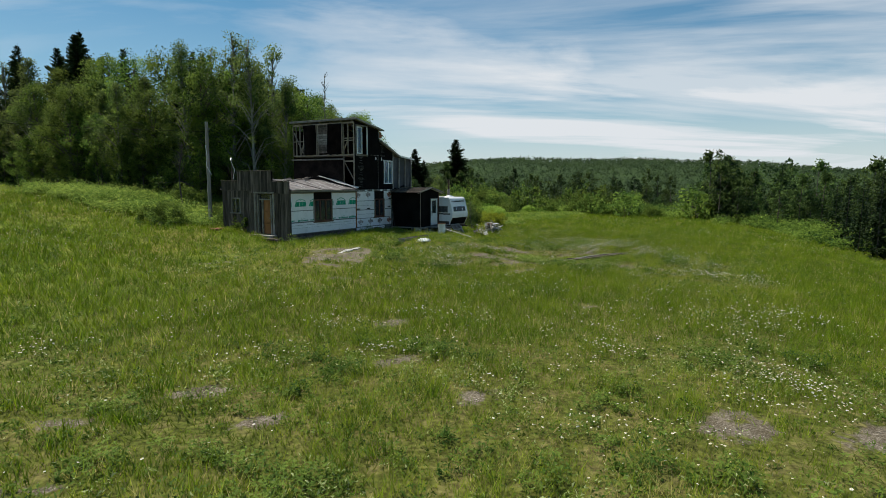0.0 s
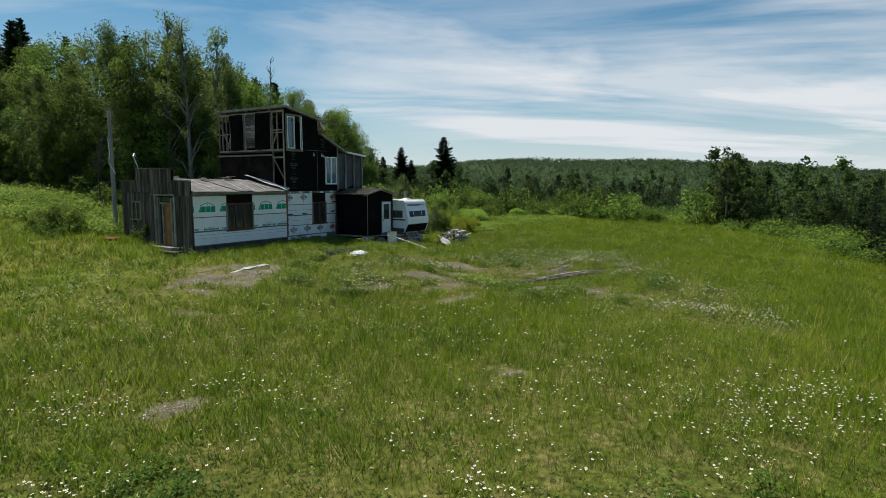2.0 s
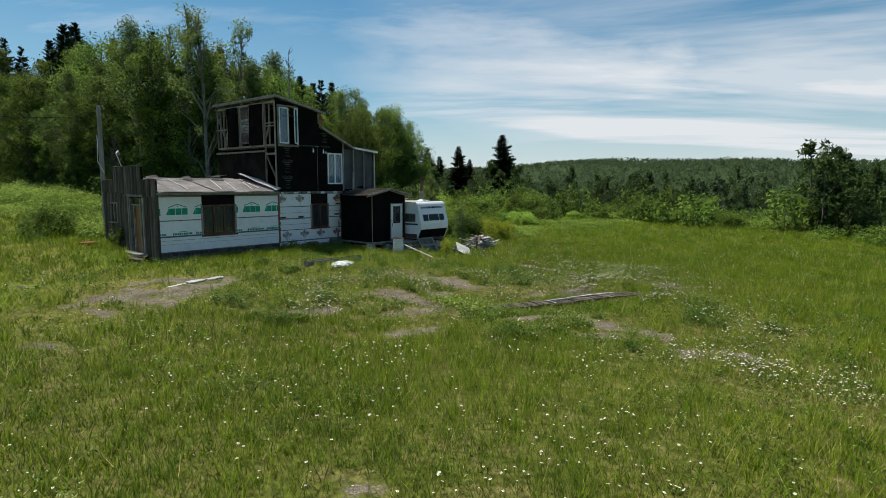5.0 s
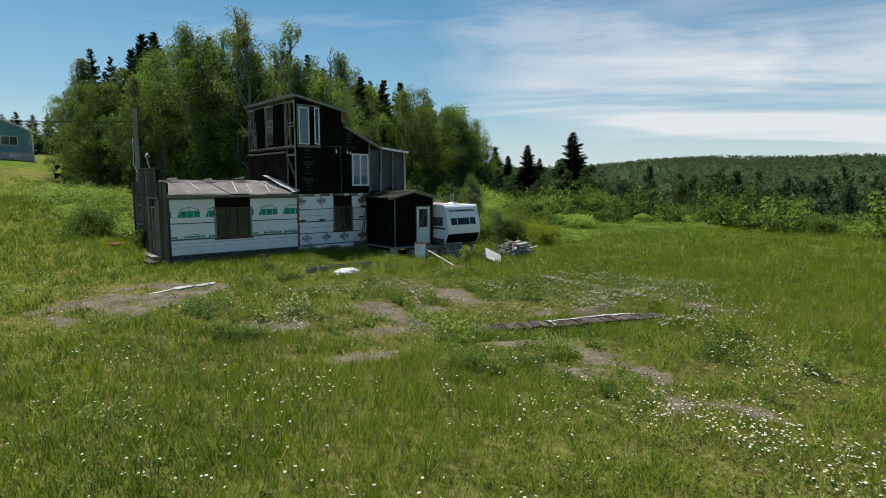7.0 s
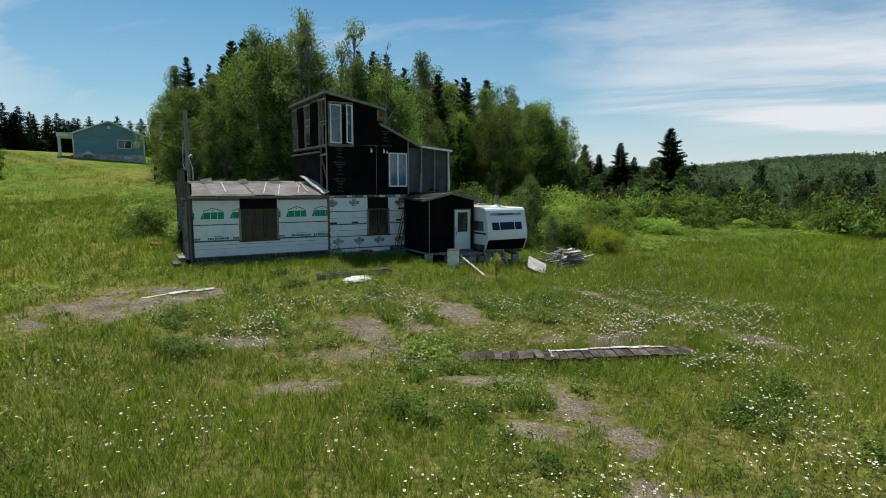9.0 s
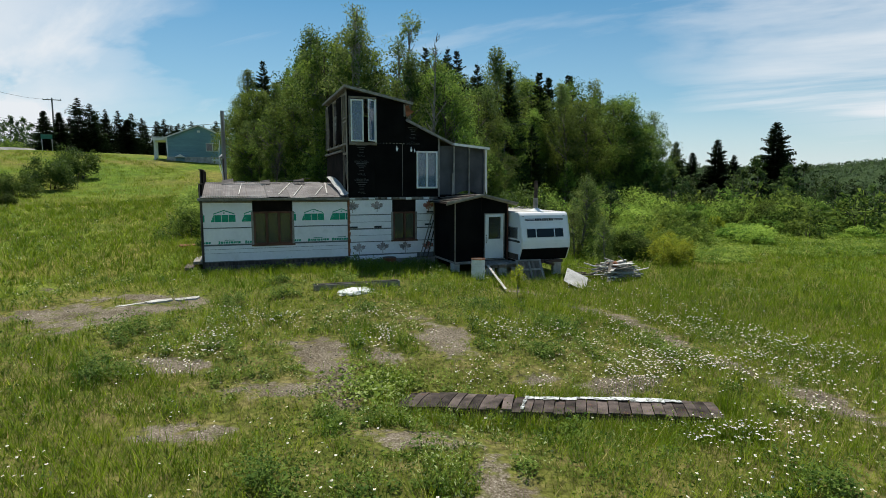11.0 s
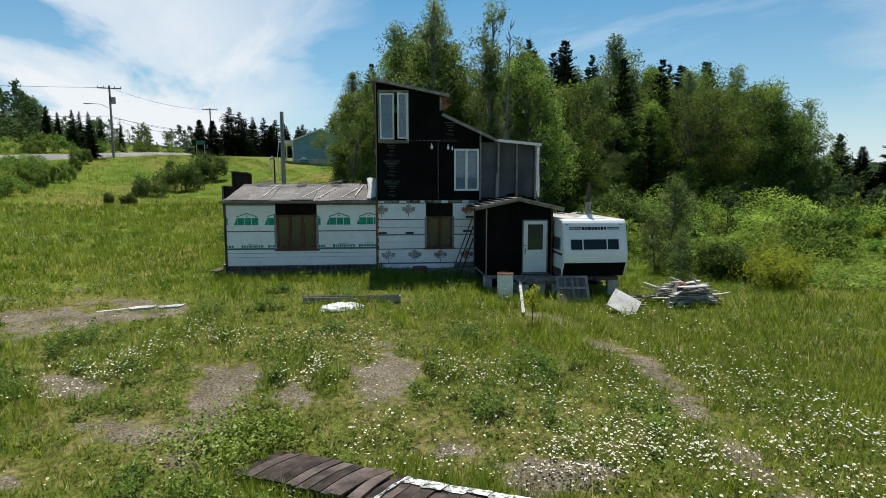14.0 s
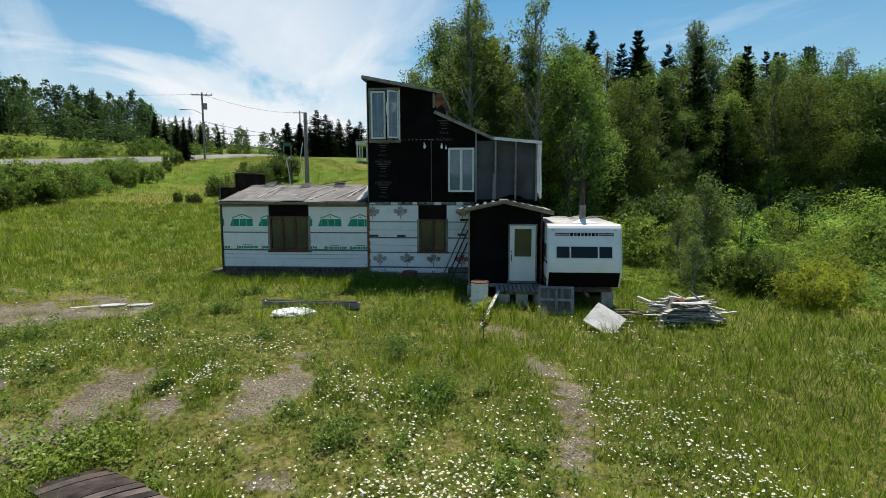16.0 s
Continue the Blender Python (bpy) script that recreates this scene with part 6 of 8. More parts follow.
vs = [bm.verts.new(p) for p in ((0.9, -0.7, bz + 0.62), (1.68, -0.7, bz + 1.05), (2.45, -0.7, bz + 0.62), (0.9, 0, bz + 0.62), (1.68, 0, bz + 1.05), (2.45, 0, bz + 0.62))]
for q in ((0, 1, 2), (0, 3, 4, 1), (1, 4, 5, 2), (0, 2, 5, 3)):
    bm.faces.new([vs[i] for i in q])
part("canopy", bm, M_VINYL, blue)
part("gable_vent", boxed(4.05, 4.45, -0.06, -0.02, bz + 4.2, bz + 4.5), M_VINYL, blue)
part("porch_roof", boxed(-1.8, -0.02, 0.5, 5, bz + 3.0, bz + 3.5), M_VINYL, blue)
for y in (0.6, 2.6, 4.8):
    part("porch_post", boxed(-1.7, -1.5, y, y + 0.2, bz - 0.3, bz + 3.0), M_VINYL, blue)
part("porch_floor", boxed(-1.8, -0.02, 0.5, 5, bz - 0.9, bz + 0.1), M_CONC, blue)
for y in (0.5, 4.5):
    part("corner_trim", boxed(-0.03, 0.12, -0.04, -0.022, bz + 0.7, bz + EV), M_VINYL, blue) if y < 1 else part("corner_trim", boxed(W - 0.12, W + 0.03, -0.04, -0.022, bz + 0.7, bz + EV), M_VINYL, blue)

# green road sign beside the road
sign = thing("road_sign", pose(-95.5, 55.2, gz(-95.5, 55.2), 0, 0, 60), "small green road sign on two grey posts", "sign")
for x in (-0.7, 0.7):
    part("post", boxed(x - 0.05, x + 0.05, -0.05, 0.05, -0.3, 2.6), M_STEEL, sign)
part("board", bevelled(boxed(-0.8, 0.8, -0.09, -0.055, 1.9, 2.6), 0.01), M_SIGN, sign, "plain green sign board")

# ---- plants ----
rng = np.random.default_rng(11)


def leaf_tris(centres, size, rg, up_bias=0.4):
    """Small pointed leaves, one triangle each, at the centres, turned at random."""
    n = len(centres)
    nrm = rg.normal(size=(n, 3))
    nrm[:, 2] += up_bias
    nrm /= np.linalg.norm(nrm, axis=1)[:, None]
    t = np.cross(nrm, rg.normal(size=(n, 3)))
    t /= np.linalg.norm(t, axis=1)[:, None]
    s = np.cross(nrm, t)
    size = np.asarray(size).reshape(-1, 1)
    v = np.stack((centres - t * size - s * size * 0.5, centres + t * size * 0.2 - s * size * 0.6, centres + t * size * 0.7 + s * size * 0.9), 1).reshape(-1, 3)
    return v, np.arange(3 * n).reshape(n, 3)


def puffs(centres, radii, per, rg, flat=0.75):
    """Points over round clumps, thickest towards their skins."""
    q = rg.normal(size=(len(centres), per, 3))
    q /= np.linalg.norm(q, axis=2)[:, :, None] + 1e-6
    q *= rg.uniform(0.05, 1, (len(centres), per, 1)) ** 0.4
    return centres[:, None] + q * radii[:, None, None] * [1, 1, flat]


def leaf_cards(centres, size, rg, up_bias=0.4, aspect=0.55):
    """Pointed leaves (two triangles each, folded a little) at the centres, turned at random."""
    n = len(centres)
    nrm = rg.normal(size=(n, 3))
    nrm[:, 2] += up_bias
    nrm /= np.linalg.norm(nrm, axis=1)[:, None]
    t = np.cross(nrm, rg.normal(size=(n, 3)))
    t /= np.linalg.norm(t, axis=1)[:, None]
    s = np.cross(nrm, t)
    size = np.asarray(size).reshape(-1, 1)
    a, b = t * size, s * size * aspect
    v = np.stack((centres - a, centres + b + nrm * size * 0.15, centres + a, centres - b + nrm * size * 0.15), 1).reshape(-1, 3)
    return v, np.arange(4 * n).reshape(n, 4)


def tubes_np(paths, sides=5):
    """Tapered limbs: paths is a list of (points, radii)."""
    vs, fs, base = [], [], 0
    ang = 2 * np.pi * np.arange(sides) / sides
    for pts, rad in paths:
        pts, rad = np.asarray(pts, float), np.asarray(rad, float)
        d = np.gradient(pts, axis=0)
        d /= np.linalg.norm(d, axis=1)[:, None] + 1e-9
        s = np.cross(d, [0.31, 0.17, 0.93])
        s /= np.linalg.norm(s, axis=1)[:, None] + 1e-9
        t = np.cross(d, s)
        ring = pts[:, None] + (s[:, None] * np.cos(ang)[None, :, None] + t[:, None] * np.sin(ang)[None, :, None]) * rad[:, None, None]
        vs.append(ring.reshape(-1, 3))
        m = len(pts)
        i = np.arange(m - 1)[:, None] * sides
        k = np.arange(sides)[None]
        k2 = (k + 1) % sides
        fs.append(np.stack((i + k, i + k2, i + sides + k2, i + sides + k), -1).reshape(-1, 4) + base)
        base += m * sides
    return np.concatenate(vs), np.concatenate(fs)


def broadleaf(seed, h, spread, clumps, per, leaf, low=0.22, narrow=1.0, bark=None, foliage=None, twigs=0, peak=0.8):
    """Trunk and crown meshes of a broad-leaved tree of height h."""
    rg = np.random.default_rng(seed)
    lean = rg.normal(0, 0.03, 2) * h
    trunk_t = np.linspace(0, 1, 7)
    top = h * 0.9
    tp = np.stack((lean[0] * trunk_t ** 2 + 0.12 * np.sin(trunk_t * 5 + seed), lean[1] * trunk_t ** 2 + 0.1 * np.cos(trunk_t * 4 + seed), -0.4 + (top + 0.4) * trunk_t), 1)
    r0 = 0.011 * h + 0.05
    paths = [(tp, r0 * (1 - trunk_t * 0.9))]
    f = rg.uniform(0, 1, clumps) ** 0.8
    zc = h * (low + (0.97 - low) * f)
    prof = np.sin(np.pi * np.clip((f * 0.80 + 0.17), 0, 1)) ** peak
    lobes = 1 + 0.28 * np.sin(rg.uniform(0, 6) + f * 9)
    ang = rg.uniform(0, 2 * np.pi, clumps)
    rad = spread * prof * lobes * np.sqrt(rg.uniform(0.2, 1.15, clumps)) * (1 + 0.22 * np.sin(ang * 3 + seed))
    base = np.stack([np.interp(zc, tp[:, 2], tp[:, k]) for k in (0, 1)], 1)
    cc = np.stack((base[:, 0] + rad * np.cos(ang), base[:, 1] + rad * np.sin(ang), zc + rg.normal(0, 0.15, clumps)), 1)
    for k in range(min(clumps, 34 if clumps > 60 else 9)):
        z0 = max(h * 0.1, cc[k, 2] - 0.35 * rad[k] - 0.08 * h)
        b = np.array([np.interp(z0, tp[:, 2], tp[:, 0]), np.interp(z0, tp[:, 2], tp[:, 1]), z0])
        mid = (b + cc[k]) / 2 + [0, 0, 0.06 * h * rg.uniform(0, 1)]
        paths.append((np.stack((b, mid, cc[k])), np.array([0.30, 0.18, 0.05]) * r0))
    for k in range(twigs):
        z0 = h * rg.uniform(0.45, 0.95)
        b = np.array([np.interp(z0, tp[:, 2], tp[:, 0]), np.interp(z0, tp[:, 2], tp[:, 1]), z0])
        a = rg.uniform(0, 6.28)
        ln = rg.uniform(0.8, 1.9) * (1.25 - z0 / h)
        e = b + np.array([math.cos(a) * ln * 0.6, math.sin(a) * ln * 0.6, ln])
        paths.append((np.stack((b, (b + e) / 2 + rg.normal(0, 0.06, 3), e)), np.array([0.16, 0.10, 0.03]) * r0))
    pts = puffs(cc, rg.uniform(0.45, 1.3, clumps) * 0.115 * min(h, 12) * narrow, per, rg, 1.0)
    tone = np.clip(rg.uniform(0.0, 0.95, clumps)[:, None] + rg.normal(0, 0.18, (clumps, per)), 0, 1).ravel()
    lv, lf = leaf_tris(pts.reshape(-1, 3), leaf * rg.uniform(0.6, 1.3, clumps * per), rg)
    tv, tf = tubes_np(paths, 5 if clumps > 60 else 3)
    return np_mesh("trunk", tv, tf, bark or M_BARK, smooth=True), np_mesh("crown", lv, lf, foliage or M_LEAF, np.repeat(tone, 3))


def spruce(seed, h, spread, whorls, arms=9, foot=0.05, sprays=5):
    """Trunk and crown of a spruce: tiers of drooping boughs, each set with pointed sprays of needles."""
    rg = np.random.default_rng(seed)
    t = np.linspace(0, 1, 6)
    tp = np.stack((0.05 * np.sin(t * 3 + seed), 0.05 * np.cos(t * 4), -0.4 + (h + 0.4) * t), 1)
    f = np.repeat((np.arange(whorls) + 0.5) / whorls, arms)
    n = len(f)
    f = np.clip(f + rg.uniform(-0.6, 0.6, n) / whorls, 0, 0.985)
    tier = np.repeat(rg.uniform(0.72, 1.15, whorls), arms)
    ln = (spread * (1 - f) ** 0.82 * tier + 0.13) * rg.uniform(0.7, 1.12, n)
    an = rg.uniform(0, 2 * np.pi, n)
    d = np.stack((np.cos(an), np.sin(an), 0 * an), 1)
    sd = np.stack((-np.sin(an), np.cos(an), 0 * an), 1)
    up = np.array([0, 0, 1.0])
    slope = -0.34 + 0.75 * np.clip(f, 0, 1) ** 1.6 + rg.normal(0, 0.08, n)
    za = h * (foot + (0.985 - foot) * f)
    tris, tone = [], []
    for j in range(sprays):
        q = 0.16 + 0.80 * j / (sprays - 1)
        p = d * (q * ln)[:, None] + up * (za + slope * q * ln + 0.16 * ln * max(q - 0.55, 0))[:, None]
        w = (0.10 + 0.27 * ln) * (1.2 - 0.62 * q) * rg.uniform(0.75, 1.25, n)
        b = (w * 0.36)[:, None]
        w = w[:, None]
        for side in (-1, 1):
            tip = p + (d * 0.55 + sd * side * 0.95) * w - up * w * rg.uniform(0.05, 0.45, (n, 1))
            tris.append(np.stack((p - d * b, p + d * b, tip), 1))
        tris.append(np.stack((p - d * b * 1.2, p + d * b * 1.2 + up * w * 0.1, p + d * w * 0.35 - up * w * rg.uniform(0.45, 0.85, (n, 1))), 1))
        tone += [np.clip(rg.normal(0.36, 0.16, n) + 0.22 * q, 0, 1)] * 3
    v = np.concatenate(tris).reshape(-1, 3)
    tv, tf = tubes_np([(tp, 0.011 * h * (1.03 - t))], 6)
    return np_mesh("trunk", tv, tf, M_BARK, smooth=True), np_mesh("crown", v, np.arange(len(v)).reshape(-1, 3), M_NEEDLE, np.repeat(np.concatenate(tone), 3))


def shrub(seed, h, spread, leaves, leaf, foliage, stems=6, loose=1.0):
    rg = np.random.default_rng(seed)
    paths = []
    nb = 30
    a = rg.uniform(0, 6.28, nb)
    rr = spread * np.sqrt(rg.uniform(0.02, 1, nb))
    lob = 1 + loose * (0.3 * np.sin(2 * a + seed) + 0.18 * np.sin(5 * a + 2 * seed))
    rr = rr * lob
    zz = h * (0.12 + 0.70 * np.sqrt(np.clip(1 - (rr / (spread * lob)) ** 2 * 0.85, 0, 1)) * rg.uniform(0.15, 1.05 + 0.17 * loose, nb))
    cc = np.stack((rr * np.cos(a), rr * np.sin(a), zz), 1)
    for k in range(stems):
        paths.append((np.stack(([0.2 * math.cos(a[k]), 0.2 * math.sin(a[k]), -0.15], cc[k] * [0.5, 0.5, 0.55], cc[k])), np.array([0.022, 0.013, 0.005]) * (0.5 + h * 0.3)))
    per = leaves // nb
    pts = puffs(cc, (0.38 - 0.07 * loose) * spread * rg.uniform(0.6, 1.4, nb), per, rg, 0.75 * min(h / max(spread, 0.1) / 1.2, 1.3))
    pts[:, :, 2] = np.abs(pts[:, :, 2] - 0.02) + 0.02
    tone = np.clip(rg.uniform(0.15, 0.7, nb)[:, None] + rg.normal(0, 0.2, (nb, per)), 0, 1).ravel()
    lv, lf = leaf_tris(pts.reshape(-1, 3), leaf * rg.uniform(0.6, 1.35, nb * per), rg, 0.6)
    tv, tf = tubes_np(paths, 4)
    return np_mesh("woody_frame", tv, tf, M_BARK), np_mesh("foliage", lv, lf, foliage, np.repeat(tone, 3))


def plant(name, meshes, x, y, label, category, group, turn=0.0, size=1.0, sink=0.05, tall=1.0):
    ob = thing(name, Matrix.Translation((x, y, gz(x, y) - sink)) @ pose(0, 0, 0, 0, 0, turn) @ Matrix.Diagonal((size, size, size * tall, 1)), label, category, group)
    for nm, me in zip(("trunk", "crown") if "shrub" not in name and "sapling" not in name else ("woody_frame", "foliage"), meshes):
        link_mesh(nm, me, ob)
    return ob


BROAD = [broadleaf(20 + k, 12, s, c, int(p * 1.2), 0.092, low, nar, peak=pk) for k, (s, c, p, low, nar, pk) in enumerate(((3.0, 105, 98, 0.06, 0.62, 0.8), (2.5, 95, 95, 0.08, 0.58, 1.0), (3.4, 120, 98, 0.05, 0.64, 0.7), (2.2, 85, 95, 0.08, 0.55, 1.1)))]
MID = [broadleaf(30 + k, 7, s, 64, 62, 0.105, 0.02, 0.62, peak=pk) for k, (s, pk) in enumerate(((1.9, 0.7), (1.5, 1.0), (2.2, 0.6)))]
BIRCH = [broadleaf(50 + k, 13, s, c, 130, 0.075, low, 0.5, M_PALEBARK, M_LEAFPALE, 8, peak=1.3) for k, (s, c, low) in enumerate(((2.2, 95, 0.12), (1.9, 85, 0.16)))]
ASPEN = [broadleaf(40 + k, 14, s, c, p, 0.080, 0.10, 0.40, M_PALEBARK, M_LEAFPALE, 44, peak=0.8) for k, (s, c, p) in enumerate(((2.7, 100, 62), (2.3, 90, 60), (3.0, 105, 62)))]
SPRUCE = [spruce(60 + k, 14, s, w, 9) for k, (s, w) in enumerate(((3.0, 38), (2.7, 40), (3.4, 36)))]
BROADFAR = [broadleaf(80 + k, 10, s, 36, 28, 0.25, 0.04, 0.72, None, M_FAR, peak=0.8 + 0.2 * k) for k, s in enumerate((2.4, 3.0, 2.0))]
SPRUCEMID = [spruce(95 + k, 12, s, 32, 10, sprays=4) for k, s in enumerate((3.1, 3.6))]
SPRUCEFAR = [spruce(90 + k, 12, s, 22, 6, sprays=3) for k, s in enumerate((2.7, 3.1))]
SHRUB = [shrub(100 + k, 1.6, s, 3000, 0.066, M_LEAF) for k, s in enumerate((1.1, 1.35, 0.9))]
SHRUBY = [shrub(110 + k, 1.7, s, 2600, 0.06, M_YELLEAF) for k, s in enumerate((1.3, 1.0))]
SLOPE = [shrub(160 + k, 1.6, sp, 6600, 0.050, M_BUSH, loose=0.05) for k, sp in enumerate((1.0, 0.9))]
THICK = [shrub(150 + k, 1.6, s, 2400, 0.065, M_THICKET) for k, s in enumerate((1.3, 1.6))]
SHRUBFAR = [shrub(120 + k, 2.2, s, 800, 0.13, M_LEAF) for k, s in enumerate((1.4, 1.7))]

L_BROAD = "tall green broad-leaved tree at the wood's edge"
L_SPRUCE = "tall dark green spruce in the woods"


def place(kind, x, y, height, turn=None, which=None):
    pool, nat, name, label, cat, group = {
        "b": (BROAD, 12, "tree", L_BROAD, "tree", "trees of the wood"),
        "m": (MID, 7, "tree", "leafy young tree at the wood's edge", "tree", "trees of the wood"),
        "p": (BIRCH, 13, "birch", "light green birch with a loose airy crown", "tree", "trees of the wood"),
        "a": (ASPEN, 14, "aspen", "slender pale aspen with a sparse open crown", "tree", "trees of the wood"),
        "s": (SPRUCE, 14, "spruce", L_SPRUCE, "tree", "spruces of the wood"),
        "f": (BROADFAR, 10, "tree", "green broad-leaved tree beyond the meadow", "tree", "trees beyond the meadow"),
        "g": (SPRUCEFAR, 12, "spruce", "dark spruce beyond the meadow", "tree", "trees beyond the meadow"),
    }[kind]
    i = int(rng.integers(len(pool))) if which is None else which
    k = height / nat
    plant(name, pool[i], x, y, label, cat, group, float(rng.uniform(0, 360)) if turn is None else turn, k, 0.1)


def joined(name, pool, nat, spots, seed):
    """One mesh each of all crowns and all trunks of a far wood: spots are (x, y, height)."""
    rg = np.random.default_rng(seed)
    raw = []
    for pair in pool:
        got = []
        for me in pair:
            v = np.empty(len(me.vertices) * 3, np.float32)
            me.vertices.foreach_get("co", v)
            f = np.empty(len(me.loops), np.int32)
            me.loops.foreach_get("vertex_index", f)
            t = np.full(len(me.vertices), 0.5, np.float32)
            if "tone" in me.attributes:
                me.attributes["tone"].data.foreach_get("value", t)
            got.append((v.reshape(-1, 3), f.reshape(len(me.polygons), -1), t, me.materials[0]))
        raw.append(got)
    ob = None
    for which, nm in ((1, name), (0, "trunks")):
        vs, fs, ts, nb = [], [], [], 0
        for k, (x, y, h) in enumerate(spots):
            v, f, t, m = raw[k % len(raw)][which]
            a, q = k * 2.4, h / nat
            w = q * (0.85 + 0.4 * ((k * 7) % 5) / 5)
            vs.append(np.stack(((v[:, 0] * math.cos(a) - v[:, 1] * math.sin(a)) * w + x, (v[:, 0] * math.sin(a) + v[:, 1] * math.cos(a)) * w + y, v[:, 2] * q + gz(x, y)), 1))
            fs.append(f + nb)
            ts.append(np.clip(t * 0.75 + 0.12 + 0.3 * rg.normal(), 0, 1))
            nb += len(v)
        ob2 = link_mesh(nm, np_mesh(nm, np.concatenate(vs), np.concatenate(fs), m, np.concatenate(ts)), ob)
        ob = ob or ob2
    return ob


# front edge of the wood behind the house, from its far west corner round to the east
EDGE = [(-49, 62), (-44, 59), (-39, 55.5), (-34.5, 53), (-30, 52), (-26, 52), (-22, 51.5), (-19, 54), (-15.5, 57), (-14.5, 62), (-17, 67), (-18.5, 72), (-19.5, 78), (-17.5, 84), (-14, 90), (-11.5, 95)]
HEIGHTS = [9, 10, 10.5, 9.8, 8.8, 9.6, 11.5, 12, 11.8, 12, 12, 12.5, 13.5, 14.5, 14, 11.5]
for k, ((x, y), hh) in enumerate(zip(EDGE, HEIGHTS)):
    place("bpb"[k % 3], x + rng.uniform(-0.8, 0.8), y + rng.uniform(-0.8, 0.8), hh * rng.uniform(0.8, 1.15))
for (x0, y0), (x1, y1), h0, h1 in zip(EDGE, EDGE[1:], HEIGHTS, HEIGHTS[1:]):
    nx, ny = -(y1 - y0), x1 - x0
    ln = math.hypot(nx, ny)
    if nx * (-35 - x0) + ny * (80 - y0) < 0:
        nx, ny = -nx, -ny
    nx, ny = nx / ln, ny / ln
    for d, kinds in ((1.8, "bps"), (4.5, "bms"), (7.5, "pbs" if y0 > 64 else "mms"), (11, "bp" if y0 > 64 else "gf"), (16, "g")):
        f = rng.uniform(0.2, 0.8)
        x, y = x0 + (x1 - x0) * f + nx * d + rng.uniform(-1, 1), y0 + (y1 - y0) * f + ny * d + rng.uniform(-1, 1)
        k = kinds[int(rng.integers(len(kinds)))]
        place(k, x, y, (h0 + h1) / 2 * rng.uniform(0.72, 1.2) * (1.2 if d > 7 and y0 > 64 else 1.0) + (0.8 if k == "s" else 0))
    for f, o, a, c in ((0.2, -0.6, 2.5, 5.0), (0.7, -0.6, 3.0, 6.0), (0.45, 1.0, 5.5, 8.0), (0.95, 1.2, 6.0, 9.0)):
        place("m", x0 + (x1 - x0) * f + nx * o, y0 + (y1 - y0) * f + ny * o, rng.uniform(a, c))
# trees that stand out
for x, y, h in ((-18.9, 51.1, 15.6), (-16.6, 54.5, 16.2), (-16.4, 50.0, 15.2), (-21.0, 53.4, 14.6), (-11.9, 99.7, 15.1), (-21.4, 102.5, 20.0), (-46.5, 61, 12.5), (-19, 56, 14.5), (-13, 56, 11), (-30, 74, 16)):
    place("a", x, y, h)
for x, y, top in ((-31.2, 101.7, 21.7), (-29.5, 102.5, 21.2), (-25.4, 100.4, 20.9), (-27.1, 97.3, 20.3), (-26.0, 102.4, 21.2), (-34.6, 83.2, 22.8), (-33.4, 82.0, 20.6), (-35.6, 84.6, 21.0), (-36.2, 65.7, 19.6), (-38, 64.5, 18.5), (-45.4, 62.0, 19.0), (-52.0, 70.5, 20.4), (-25.7, 68, 18.9), (-26.4, 74.4, 19.8), (-27.2, 73.2, 18.6), (-27.6, 80.1, 19.4), (-29, 81.2, 18.2), (-48, 66, 17.5), (-33, 62, 17), (-47, 63.5, 17.8), (-21, 62, 15.5), (-19.5, 70, 13), (-17.5, 76, 11)):
    place("s", x, y, top - gz(x, y))
LONE = spruce(68, 14, 4.3, 56, 10, sprays=6)
for x, y, top, wide in ((2.2, 98.6, 12.0, 1.15), (-5.1, 103.2, 10.6, 1.0), (-42.3, 67.6, 21.9, 0.85), (-40.6, 64.3, 20.8, 0.8), (-43.6, 65.6, 19.6, 0.75), (-10.0, 102, 10.4, 0.95), (-8.4, 104, 9.0, 1.0), (-3.6, 106, 8.6, 0.95)):
    k = (top - gz(x, y)) / 14
    plant("spruce", LONE, x, y, "lone dark spruce beyond the thicket" if x > -20 else L_SPRUCE, "tree", "lone spruces" if x > -20 else "spruces of the wood", x * 50, k * wide, 0.1, 1 / wide)
for x, y, h in ((0.6, 97, 8.0), (3.6, 97.5, 7.0), (5, 96, 5.5), (-2, 99, 6.5), (-7, 98, 6.5), (7.5, 95, 5.0), (-9.5, 97, 7.5), (-8, 84, 4.6), (-4.5, 86, 5.2), (-1, 83, 4.4), (2.5, 86, 5.8), (5.5, 84, 4.8), (9, 85, 5.2), (-11, 82, 5.4), (-6.5, 89, 6.4), (0.5, 90, 6.0), (4.5, 91, 6.6), (12, 84, 4.4), (-12.5, 87, 8.5), (-10.5, 90, 9.0)):
    place("f", x, y, h)
for x, y, h in ((-13.9, 91.1, 15.0), (-17.5, 86, 14.5), (-21, 82, 14), (-12.2, 93.5, 12.5)):
    place("b", x, y, h, None, 2)
for x, y, h in ((-12.9, 87.9, 14.6), (-14.4, 83.3, 13.4), (-12.0, 91.6, 14.0), (-15.4, 79.8, 13.0), (-11.2, 95.6, 13.2)):
    place("b", x, y, h, None, 0)
